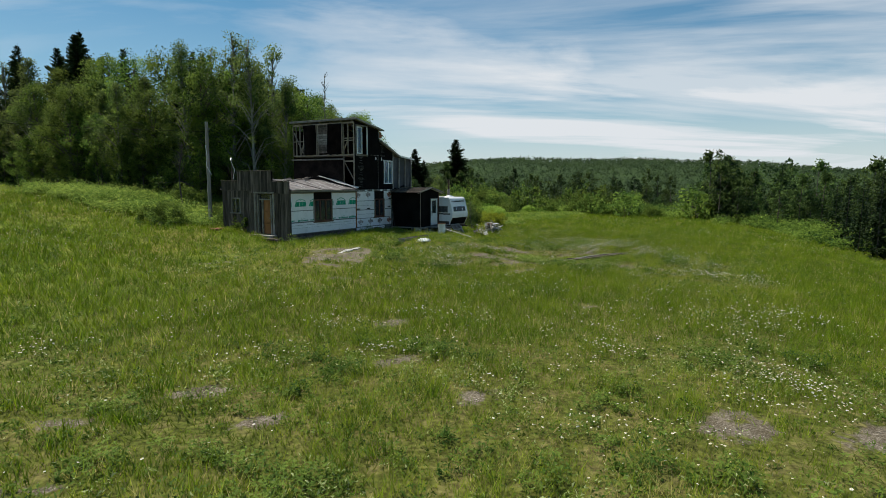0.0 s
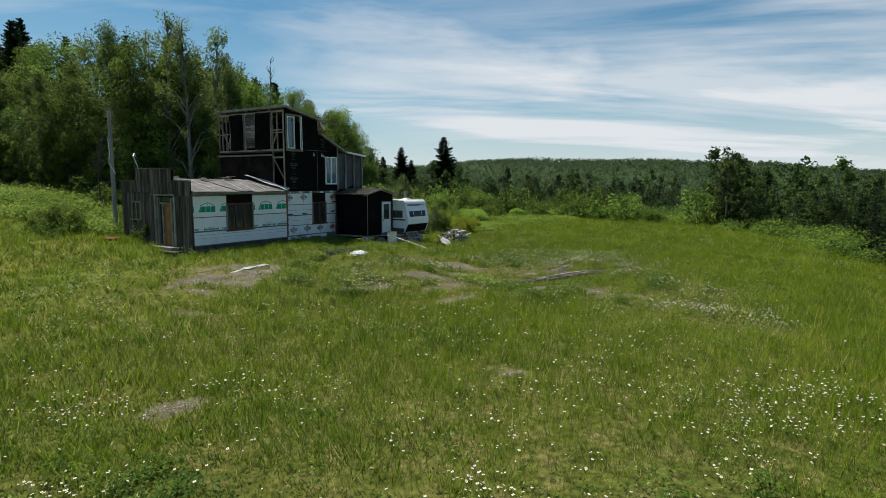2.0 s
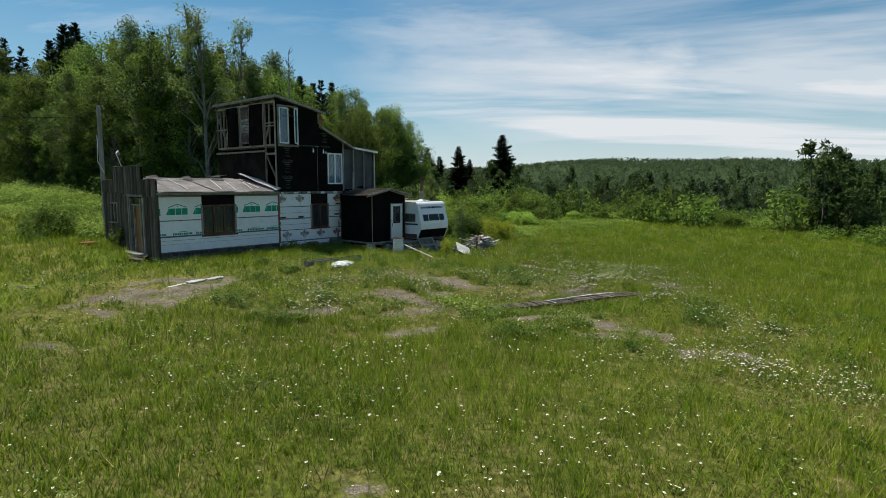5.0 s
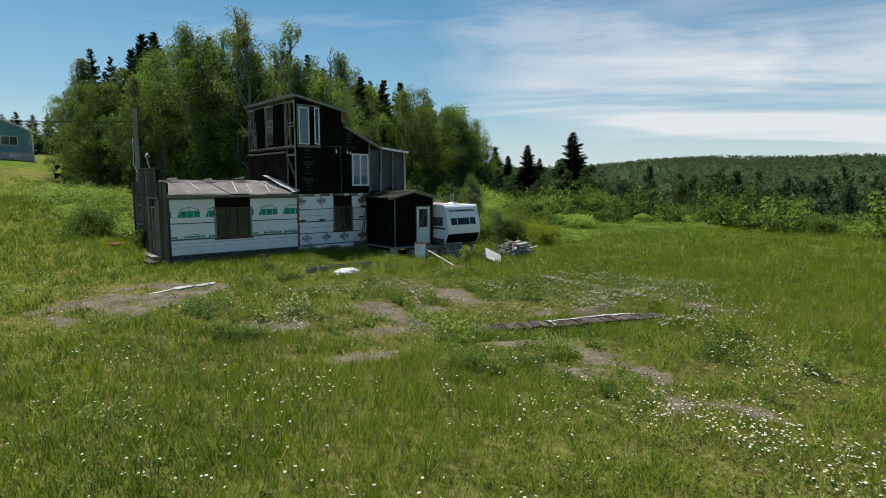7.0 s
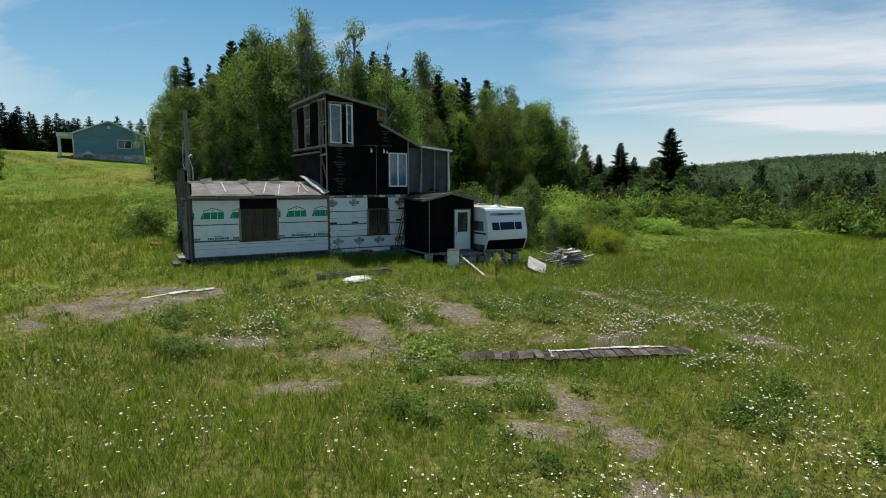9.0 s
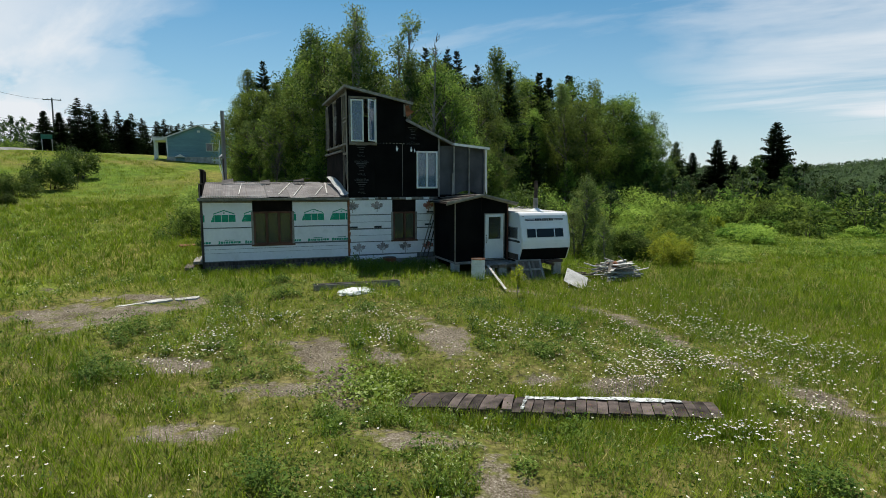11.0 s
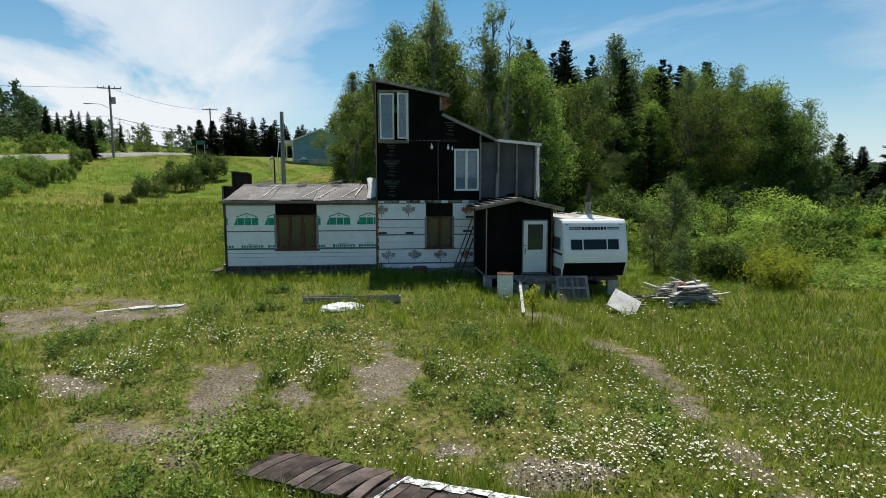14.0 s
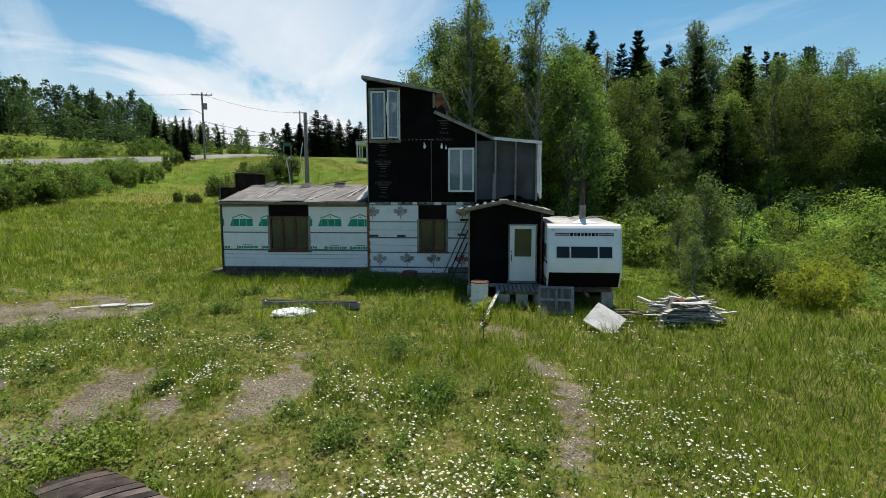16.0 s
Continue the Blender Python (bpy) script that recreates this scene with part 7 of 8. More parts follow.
for k, x, y, top in (("p", -23.0, 51.4, 16.4), ("b", -30.0, 57.0, 16.6), ("b", -37.5, 62.0, 17.6), ("b", -41.5, 62.6, 16.6), ("b", -34.0, 60.0, 17.2), ("p", -44.0, 67.0, 18.0), ("b", -27.0, 55.0, 16.4), ("b", -21.8, 51.2, 15.6), ("b", -19.6, 52.0, 14.6), ("b", -17.6, 52.4, 14.4), ("p", -14.6, 52.6, 13.6), ("b", -12.6, 55.0, 12.6), ("p", -40.9, 56.7, 16.4), ("p", -30.8, 95.5, 20.0), ("b", -20.9, 91.3, 18.0), ("b", -13.5, 90.1, 15.0), ("b", -25.0, 88.0, 18.2), ("p", -24.0, 82.0, 17.2), ("b", -22.0, 76.0, 15.6), ("p", -20.5, 71.5, 14.4), ("b", -28.0, 91.0, 18.6), ("p", -18.5, 94.0, 16.8)):
    place(k, x, y, top - gz(x, y))
for x, y, h in ((-11.0, 89.5, 6.5), (-12.6, 84.5, 7.0), (-14.2, 77.5, 6.5), (-9.6, 94, 6.0), (-13.2, 81.2, 5.5)):
    place("m", x, y, h)
# a leafless tree
bare = broadleaf(70, 15, 1.2, 1, 1, 0.05, 0.5, 0.3, M_PALEBARK, M_LEAFPALE, 46)
plant("bare_tree", bare, -31.7, 91.4, "leafless grey dead tree", "tree", "trees of the wood", 30, 1.3, 0.1)
plant("bare_tree", bare, -10.8, 50.6, "leafless grey dead tree", "tree", "trees of the wood", 130, 0.93, 0.1)
low = broadleaf(71, 6, 2.2, 1, 1, 0.05, 0.5, 0.3, M_BARK, M_LEAF, 90)
plant("bare_tree", low, -21.5, 46.5, "low leafless grey thicket tree", "tree", "trees of the wood", 0, 0.9, 0.1)
plant("bare_tree", bare, 41.5, 51.0, "leafless pale tree beyond the meadow", "tree", "trees beyond the meadow", 70, 0.55, 0.1)

# trees beyond the meadow to the east, the valley and its lower slopes
for x, y, top in ((19.3, 82.5, 6.3), (18.2, 83.4, 4.6)):
    place("f", x, y, top - gz(x, y))
for x, y, h in ((31.5, 66.5, 8.0), (33, 68, 8.4), (35, 69, 8.2), (36.5, 66, 7.6), (38, 63, 8.0), (40, 60, 8.2), (33, 64.5, 4.2), (39, 57, 6.5), (37, 59, 4.8), (41.5, 54, 6.2), (43.5, 57, 8), (44, 50, 7), (41, 47.5, 6.4), (43, 43, 6.6), (46, 60, 8.5), (47, 48, 7), (34.5, 62, 3.6), (36.5, 57, 4.0), (29, 70, 3.6), (27, 72, 3.0), (37.5, 51.5, 3.6), (36, 46, 3.4)):
    place("f", x + rng.uniform(-0.5, 0.5), y + rng.uniform(-0.5, 0.5), h * rng.uniform(0.92, 1.12))
for k in range(46):
    f = rng.uniform(0, 1)
    x, y = float(np.interp(f, (0, 0.5, 1), (32, 40, 46))), float(np.interp(f, (0, 0.5, 1), (68, 62, 46)))
    place("f", x + rng.normal(0, 1.8), y + rng.normal(0, 1.8), rng.uniform(3.5, 7.2))
for x, y, h in ((29.8, 38.4, 6.6), (31.2, 42.0, 5.8), (33.0, 46.0, 6.0), (35.2, 50.5, 6.2), (30.6, 35.6, 7.2), (32.4, 38.6, 7.8), (33.0, 42.5, 6.2), (35, 40.5, 6.8), (34.5, 37, 7.2), (33.8, 45, 5.2), (38, 35.5, 7.4), (38.5, 41, 7.2), (36.5, 44, 6.0)):
    place("g", x, y, h)
for x, y, h in ((32.2, 66, 7.4), (34.4, 67.5, 7.8), (45, 52, 7.5)):
    place("a", x, y, h)
rg2 = np.random.default_rng(5)
VALLEY, VALLEYS = [], []
for k in range(200):
    az = radians(rg2.uniform(-12, 46))
    d = rg2.uniform(84, 150)
    x, y = d * math.sin(az), 8 + d * math.cos(az)
    if x < 0 and y < 110 or (x > 40 and y < 60):
        continue
    (VALLEY if rg2.random() < 0.8 else VALLEYS).append((x, y, rg2.uniform(3.5, 7.5) + 0.02 * (d - 84)))
tagged(joined("valley_woods", BROADFAR, 10, VALLEY, 301), "green broad-leaved woods down the valley", "forest", kind="stuff")
tagged(joined("valley_spruces", SPRUCEFAR, 12, VALLEYS, 302), "dark spruces scattered down the valley", "forest", kind="stuff")


def weed_bed(name, x, y, h, r, per, leaf, material, label, seed, up=1.8):
    """Many leafy clumps in one mesh: centres, heights and radii are arrays."""
    rg = np.random.default_rng(seed)
    n = len(x)
    q = rg.normal(size=(n, per, 3))
    q /= np.linalg.norm(q, axis=2)[:, :, None] + 1e-6
    q *= rg.uniform(0.3, 1.0, (n, per, 1)) ** 0.5
    c = np.stack((x, y, ground_z(x, y)), 1)[:, None] + q * np.stack((r, r, h * 0.5), 1)[:, None] + np.stack((0 * h, 0 * h, h * 0.5), 1)[:, None]
    c[:, :, 2] += 0.25 * (h * wobble(x, y, 0.9, 1.0))[:, None]
    lv, lf = leaf_tris(c.reshape(-1, 3), leaf * rg.uniform(0.6, 1.35, n * per), rg, up)
    tone = np.clip(rg.uniform(0.05, 0.8, n)[:, None] + 0.3 * wobble(x, y, 3.0, 4.0)[:, None] + rg.normal(0, 0.15, (n, per)), 0, 1).ravel()
    return tagged(new(name, np_mesh(name, lv, lf, material, np.repeat(tone, 3))), label, "weeds", kind="stuff")


# low shrubs between meadow and valley
EF, EX, EY = (0, 0.25, 0.5, 0.68, 0.85, 1.0), (-2, 10, 22, 33, 36, 33.5), (80, 82, 79, 68, 55, 41)
f = rg2.uniform(0, 1, 520)
r = rg2.uniform(0.5, 1.5, 520)
weed_bed("meadow_edge_shrubs", np.interp(f, EF, EX) + rg2.normal(0, 2.2, 520), np.interp(f, EF, EY) + rg2.normal(0, 2.6, 520), r * rg2.uniform(0.8, 1.5, 520), r, 130, 0.12, M_LEAF, "low green shrubs along the meadow's far edge", 201)
for k in range(34):
    f = rg2.uniform(0.0, 0.62)
    x, y = float(np.interp(f, EF, EX)) + rg2.normal(0, 3.0), float(np.interp(f, EF, EY)) - 3 + rg2.normal(0, 4.0)
    plant("shrub", (SHRUBFAR + SHRUB[:2])[k % 4], x, y, "bushy green shrub at the meadow's far edge", "shrub", "shrubs at the meadow's edge", rg2.uniform(0, 360), rg2.uniform(0.7, 1.9))
for k in range(44):
    u, v = rg2.uniform(18, 52), rg2.uniform(9, 34)
    p = HOUSE @ Vector((u, v, 0))
    plant("shrub", (SHRUB + SLOPE + THICK[:1])[k % 6], p.x, p.y, "leafy green bush in the rough beyond the trailer", "shrub", "bushes in the rough", rg2.uniform(0, 360), rg2.uniform(0.6, 1.4), 0.1, 1.15)
# overgrown ground behind the trailer
u, v = rg2.uniform(9.5, 44, 7000), rg2.uniform(-4, 30, 7000)
keep = (v > -2.0 - 0.10 * (u - 12) + 1.6 * np.sin(u * 0.6)) & ((u > 10.6) | (v > 6.5)) & ((u > 14.5) | (v > 1.2)) & (rg2.uniform(0, 1, 7000) < 0.75 - 0.45 * step(6, 16, v))
u, v = u[keep], v[keep]
r = rg2.uniform(0.25, 0.65, len(u))
hgt = r * rg2.uniform(0.6, 1.6, len(u)) * (0.38 + 0.25 * wobble(u, v, 5.0, 1.0) + 0.6 * step(3, 14, v))
weed_bed("thicket_weeds", HX + u * CA - v * SA, HY + u * SA + v * CA, hgt, r, 44, 0.07, M_BANKWEED, "bright green tall weeds and brambles behind the trailer", 202)
u, v = rg2.uniform(12, 46, 190), rg2.uniform(2, 32, 190)
keep = (v > 5 - 0.08 * (u - 12) + 2.0 * np.sin(u * 0.6)) & ((u > 16) | (v > 9))
u, v = u[keep], v[keep]
r = rg2.uniform(0.5, 1.5, len(u)) * (0.75 + 0.45 * step(5, 14, v))
weed_bed("bramble_mounds", HX + u * CA - v * SA, HY + u * SA + v * CA, r * rg2.uniform(0.9, 1.7, len(u)) * (0.8 + 0.8 * step(8, 20, v)), r, 640, 0.095, M_THICKET, "rounded bramble mounds behind the trailer", 204)
for k in range(64):
    u, v = rg2.uniform(12, 40), rg2.uniform(6, 28)
    if v < 8.0 + 0.1 * (u - 10) + 2.0 * math.sin(u * 0.7):
        continue
    p = HOUSE @ Vector((u, v, 0))
    pool = THICK + SHRUB[:1] + THICK
    plant("shrub", pool[k % 5] if rg2.random() < 0.8 else SHRUBY[k % 2], p.x, p.y, "leafy green thicket shrub", "shrub", "thicket behind the trailer", rg2.uniform(0, 360), rg2.uniform(0.4, 1.25) * (0.8 + 0.4 * float(step(8, 22, v))))
for u, v, s, m in ((15.4, 10.6, 2.3, SLOPE[0]), (13.6, 9.6, 2.0, SLOPE[1]), (14.7, -1.0, 1.1, SLOPE[1]), (15.6, 0.2, 1.0, SLOPE[0]), (15.3, -3.4, 0.9, SHRUBY[1]), (22.5, 4.5, 1.5, THICK[0]), (24.0, 6.0, 1.7, SHRUB[2]), (20.5, 4.0, 1.2, THICK[1]), (15.9, -2.2, 0.85, SHRUBY[0]), (17.2, -1.6, 0.8, SHRUBY[1]), (14.3, -0.6, 1.05, SHRUB[1]), (13.3, 6.4, 1.7, THICK[0]), (12.0, 6.6, 1.4, THICK[1]), (18.6, 1.2, 0.9, SHRUBY[0]), (17.0, 2.8, 0.9, THICK[0]), (13.4, 0.4, 0.7, SHRUB[2])):
    p = HOUSE @ Vector((u, v, 0))
    plant("shrub", m, p.x, p.y, "yellow-green bush beside the plank pile" if m in SHRUBY else "dense green bush beside the trailer", "shrub", "bushes by the trailer", u * 77, s)
for u, v, h in ((18.5, 9, 3.6), (23, 12, 3.8)):
    p = HOUSE @ Vector((u, v, 0))
    place("f", p.x, p.y, h)
YOUNG = broadleaf(45, 4.4, 0.9, 80, 60, 0.058, 0.04, 0.75, M_PALEBARK, M_LEAFPALE, 6)
for u, v, k in ((13.75, 2.0, 1.0), (11.9, -2.6, 0.55), (14.4, 2.8, 0.8), (12.6, 1.2, 0.6)):
    p = HOUSE @ Vector((u, v, 0))
    plant("young_aspen", YOUNG, p.x, p.y, "slim young aspen rising from the thicket", "tree", "young aspens", u * 90, k, 0.05)
rg = np.random.default_rng(140)
stem, leaf_at = [], []
for k in range(7):
    a, q = k * 2.4, 0.42 + 0.09 * k
    tip = np.array([0.15 * math.cos(a), 0.15 * math.sin(a), q + 0.16])
    stem.append((np.array([[0, 0, q - 0.12], tip * [0.5, 0.5, 1] - [0, 0, 0.09], tip]), np.array([0.009, 0.006, 0.003])))
    leaf_at.append(tip)
stem.append((np.array([[0, 0, -0.1], [0.015, 0.01, 0.5], [0, 0, 1.08]]), np.array([0.02, 0.015, 0.005])))
tv, tf = tubes_np(stem, 5)
pts = puffs(np.array(leaf_at), np.full(7, 0.17), 60, rg).reshape(-1, 3)
lv, lf = leaf_tris(pts, 0.045 * rg.uniform(0.6, 1.3, len(pts)), rg, 0.8)
p = HOUSE @ Vector((4.62, -7.45, 0))
plant("sapling", (np_mesh("woody_frame", tv, tf, M_PALEBARK), np_mesh("foliage", lv, lf, M_YELLEAF, np.repeat(rg.uniform(0.3, 1, len(pts)), 3))), p.x, p.y, "small yellow-green sapling in the grass", "sapling", "")
# weeds on the bank west of the house and along its walls
x, y = rg2.uniform(-36, -10, 6200), rg2.uniform(36, 55, 6200)
hu, hv = to_house(x, y)
keep = ((hu < -7.6) | (hv > 7.5)) & (y > 37.8 + 0.46 * np.clip(-16 - x, 0, 20) + 1.2 * wobble(x, y, 3.0, 1.7)) & (rg2.uniform(0, 1, 6200) < 0.62)
x, y = x[keep], y[keep]
r = rg2.uniform(0.3, 0.8, len(x))
weed_bed("bank_weeds", x, y, r * rg2.uniform(0.8, 1.7, len(x)) * (1 + 0.35 * wobble(x, y, 4.0, 2.0)), r, 52, 0.075, M_BANKWEED, "bright green bank of tall weeds beside the house", 203)
for x, y, s in ((-12.8, 36.4, 0.8), (-18.9, 38.6, 1.05), (-20.2, 39.4, 0.9), (-10.6, 38.6, 0.6), (-15.0, 39.4, 1.1), (-15.9, 40.4, 1.0), (-1.5, 47.5, 0.6), (-21.5, 47.5, 1.2)):
    plant("shrub", SHRUB[int(s * 10) % 3], x, y, "dark green bush on the grassy bank", "shrub", "bushes on the bank", s * 400, s)
plant("shrub", SHRUBY[0], -15.6, 44.4, "bright green bush behind the low roof", "shrub", "", 40, 1.75)
# bushes on the western slope
for x, y, s, tall, k in ((-53.6, 42.2, 1.95, 1.2, 0), (-59.0, 46.7, 2.35, 1.05, 1), (-48.0, 38.1, 1.4, 1.15, 0), (-38.4, 34.7, 0.68, 1.05, 1), (-39.6, 33.5, 0.45, 1.6, 1)):
    plant("shrub", SLOPE[k], x, y, "round dense green bush on the western slope", "shrub", "bushes on the slope", s * 300, s, 0.1, tall)
for k in range(38):
    f = k / 37
    x, y = float(np.interp(f, (0, 0.35, 1), (-33, -40, -62))) + rg2.normal(0, 0.9), float(np.interp(f, (0, 0.35, 1), (18.5, 24.3, 29))) + rg2.normal(0, 0.9)
    plant("shrub", SHRUB[k % 3], x, y, "green bush along the ditch below the road", "shrub", "bushes along the ditch", rg2.uniform(0, 360), rg2.uniform(1.0, 1.75) * (1.1 - 0.3 * f), 0.1, 1.1)
for k in range(9):
    f = k / 8
    plant("shrub", SHRUB[2], -52 - 22 * f + rg2.normal(0, 0.8), 29.5 + 6.5 * f + rg2.normal(0, 0.8), "slim young bush beside the ditch", "shrub", "bushes along the ditch", rg2.uniform(0, 360), rg2.uniform(0.5, 0.85), 0.05, 1.7)
for k in range(40):
    f = rg2.uniform(0, 1)
    o = rg2.uniform(6.5, 19)
    x, y = float(np.interp(f, (0, 0.35, 0.7, 1), (-60, -68, -77, -97))) - 0.84 * o, float(np.interp(f, (0, 0.35, 0.7, 1), (2, 16, 30, 50.5))) + 0.54 * o
    if x < -95 and y > 53:
        continue
    plant("shrub", SHRUBFAR[k % 2], x, y, "green bush across the road", "shrub", "bushes across the road", rg2.uniform(0, 360), rg2.uniform(0.5, 1.2), 0.1, 1.2)
place("s", -75.9, 36.2, 5.6)
# cedars and spruces round the blue house
cedar = spruce(66, 7.5, 1.7, 40, 11)
for x, y, s, t in ((-99.6, 56.2, 0.80, 1.1), (-101.8, 59.2, 0.82, 1.1), (-109.5, 73.6, 0.95, 1.0)):
    plant("cedar", cedar, x, y, "rounded dense dark green cedar beside the lawn", "tree", "cedars by the blue house", x * 7, s * 1.65, 0.2, 0.64 * t)
for x, y, top in ((-107.5, 64.2, 20.7), (-107.2, 66.2, 19.8), (-109, 69.5, 19.2), (-110.5, 72.4, 19.4), (-111.6, 75.5, 19.2), (-112.5, 78.5, 18.0), (-108.5, 67.8, 17.8), (-106.4, 62.4, 17.0), (-114, 82, 18.2), (-116, 86, 17.8), (-112.4, 71, 18.4), (-118, 90, 18.6), (-121, 95, 18.0), (-115, 79, 18.8), (-124, 100, 18.5), (-126, 106, 18.0), (-119, 84, 18.8), (-122, 90, 18.4)):
    k = (top - gz(x, y)) / 14
    wide = rng.uniform(1.1, 1.5)
    plant("spruce", SPRUCEMID[int(rng.integers(2))], x, y, "dark spruce near the blue house", "tree", "spruces by the blue house", rng.uniform(0, 360), k * 1.167 * wide, 0.1, 1 / wide)
for x, y, top in ((-108, 80.5, 18.2), (-106.6, 82.8, 17.4), (-105.2, 85.0, 17.9), (-104, 87.0, 17.2), (-102.8, 89.2, 18.2), (-101.4, 91.0, 17.4), (-100.4, 92.8, 18.0), (-98.8, 94.8, 17.6), (-97.4, 96.8, 18.0), (-96, 98.8, 17.4)):
    k = (top - gz(x, y)) / 12
    plant("spruce", SPRUCEMID[int(rng.integers(2))], x, y, "dark spruce near the blue house", "tree", "spruces by the blue house", rng.uniform(0, 360), k * 1.3, 0.1, 1 / 1.3)
SPOTS = []
for k in range(40):
    f = rng.uniform(0, 1)
    x, y = -108 - 26 * f + rng.normal(0, 1.2), 64 + 46 * f + rng.uniform(0, 3)
    SPOTS.append((x - 5, y, rng.uniform(4.5, 7.5)))
tagged(joined("lawn_spruces", SPRUCEFAR, 12, SPOTS, 303), "dark spruce wood beyond the lawn", "forest", kind="stuff")
for x, y, top in ((-104.6, 32.8, 18.0), (-104.5, 36.4, 17.6), (-104, 38.8, 17.4), (-108, 41, 16.5), (-107, 34.5, 17.2), (-110, 38, 18), (-112, 33, 18.6), (-106, 44, 15.5)):
    place("s", x, y, top - gz(x, y))
WEST, WESTS = [], []
for k in range(190):
    a = radians(rg2.uniform(89, 128))
    d = rg2.uniform(128, 190)
    x, y = 15 - d * math.sin(a), 31 + d * math.cos(a)
    (WESTS if rg2.random() < 0.3 else WEST).append((x, y, rg2.uniform(7, 12)))
for k in range(40):
    a = radians(rg2.uniform(76, 90))
    d = rg2.uniform(128, 175)
    x, y = 15 - d * math.sin(a), 31 + d * math.cos(a)
    (WESTS if rg2.random() < 0.35 else WEST).append((x, y, rg2.uniform(4, 7)))
u = np.random.default_rng(88)
a, d = np.radians(u.uniform(86, 130, 520)), u.uniform(124, 186, 520)
r = u.uniform(1.3, 3.0, 520)
weed_bed("hillside_undergrowth", 15 - d * np.sin(a), 31 + d * np.cos(a), r * u.uniform(1.2, 2.6, 520), r, 90, 0.32, M_FAR, "dense undergrowth of the wooded hillside", 306)
tagged(joined("western_woods", BROADFAR, 10, WEST, 304), "green wooded hillside beyond the road", "forest", kind="stuff")
tagged(joined("western_spruces", SPRUCEFAR, 12, WESTS, 305), "dark spruces on the hillside beyond the road", "forest", kind="stuff")

# far wooded hills, as one canopy of small crowns
N = 17000
az = np.radians(rng.uniform(-46, 62, N))
dist = 190 + (1430 - 190) * rng.uniform(0, 1, N) ** 0.75
fx, fy = dist * np.sin(az), 30 + dist * np.cos(az)
keep = (np.abs(wobble(fx, fy, 90.0, 3.0)) > 0.06) | (dist > 700)
fx, fy, dist = fx[keep], fy[keep], dist[keep]
N = len(fx)
con = rng.uniform(0, 1, N) < 0.35 + 0.25 * wobble(fx, fy, 120.0, 5.0)
rr = np.where(con, rng.uniform(1.2, 2.0, N), rng.uniform(1.6, 3.4, N)) * (0.7 + dist / 1300)
hh = np.where(con, 2.6, 1.5) * rr + rng.uniform(1, 3, N)
per = 11
q = rng.normal(size=(N, per, 3))
q /= np.linalg.norm(q, axis=2)[:, :, None]
q[..., 2] = np.abs(q[..., 2])
q[..., :2] *= np.where(con[:, None], 1 - 0.8 * q[..., 2], 1.0)[..., None]
c = np.stack((fx, fy, ground_z(fx, fy) + 0.3), 1)[:, None] + q * np.stack((rr, rr, hh), 1)[:, None] * rng.uniform(0.75, 1.05, (N, per, 1))
lv, lf = leaf_tris(c.reshape(-1, 3), np.repeat(rr * 0.55, per) * rng.uniform(0.6, 1.2, N * per), rng, 0.9)
tone = np.clip(np.where(con, 0.16, 0.42) + rng.normal(0, 0.12, N) + 0.22 * wobble(fx, fy, 70.0, 2.0), 0, 1)
tone = np.clip(np.repeat(tone, per) + 0.08 * rng.normal(size=N * per), 0, 1)
tagged(new("far_woods", np_mesh("far_woods", lv, lf, M_HILL, np.repeat(tone, 3))), "distant hills covered in mixed green forest", "forest", kind="stuff")

# ---- grass, weeds and daisies of the meadow ----


def free(x, y):
    """Where grass can grow: not under the house, trailer, porch or platform."""
    u, v = to_house(x, y)
    a = (u > -6.2) & (u < 6.8) & (v > -0.05) & (v < 6.3)
    b = (u > 4.0) & (u < 9.3) & (v > -3.75) & (v < 1)
    c, s = math.cos(radians(PH)), math.sin(radians(PH))
    du, dv = (x - PX) * c + (y - PY) * s, -(x - PX) * s + (y - PY) * c
    return ~(a | b | ((np.abs(du) < 3.04) & (np.abs(dv) < 0.53)))


def scatter(n, reach, seed, power=1.0):
    """Points over the meadow, thickest along its middle strip."""
    rg = np.random.default_rng(seed)
    x, y = rg.uniform(-38, 40, n), rg.uniform(1, 74, n)
    t = np.clip(((x - 3) * 9 + (y - 8) * 26) / (81 + 676), 0, 1)
    d = np.hypot(x - 3 - 9 * t, y - 8 - 26 * t)
    ok = (rg.uniform(0, 1, n) < np.clip((reach / (d + 1)), 0, 1) ** power) & free(x, y)
    return x[ok], y[ok], d[ok], rg


def lush(x, y):
    return wobble(x, y, 7.0, 4.0) * 0.6 + wobble(x, y, 2.2, 6.0) * 0.4


def blades(x, y, hgt, wid, lean, rg):
    """One tapering bent blade of grass at each point, as a triangle."""
    n = len(x)
    an, la = rg.uniform(0, 2 * np.pi, n), rg.uniform(0, 2 * np.pi, n)
    ln = lean * hgt
    z = ground_z(x, y) - 0.02
    dx, dy = np.cos(an) * wid, np.sin(an) * wid
    v = np.stack((np.stack((x - dx, y - dy, z), 1), np.stack((x + dx, y + dy, z), 1), np.stack((x + np.cos(la) * ln, y + np.sin(la) * ln, z + hgt), 1)), 1)
    return v.reshape(-1, 3), np.arange(3 * n).reshape(n, 3)


def patchy(x, y):
    """Darker and lighter growth, foot by foot and yard by yard."""
    return 0.45 * wobble(x, y, 1.7, 3.3) + 0.40 * wobble(x, y, 0.7, 7.3) + 0.35 * wobble(x, y, 5.0, 9.0)


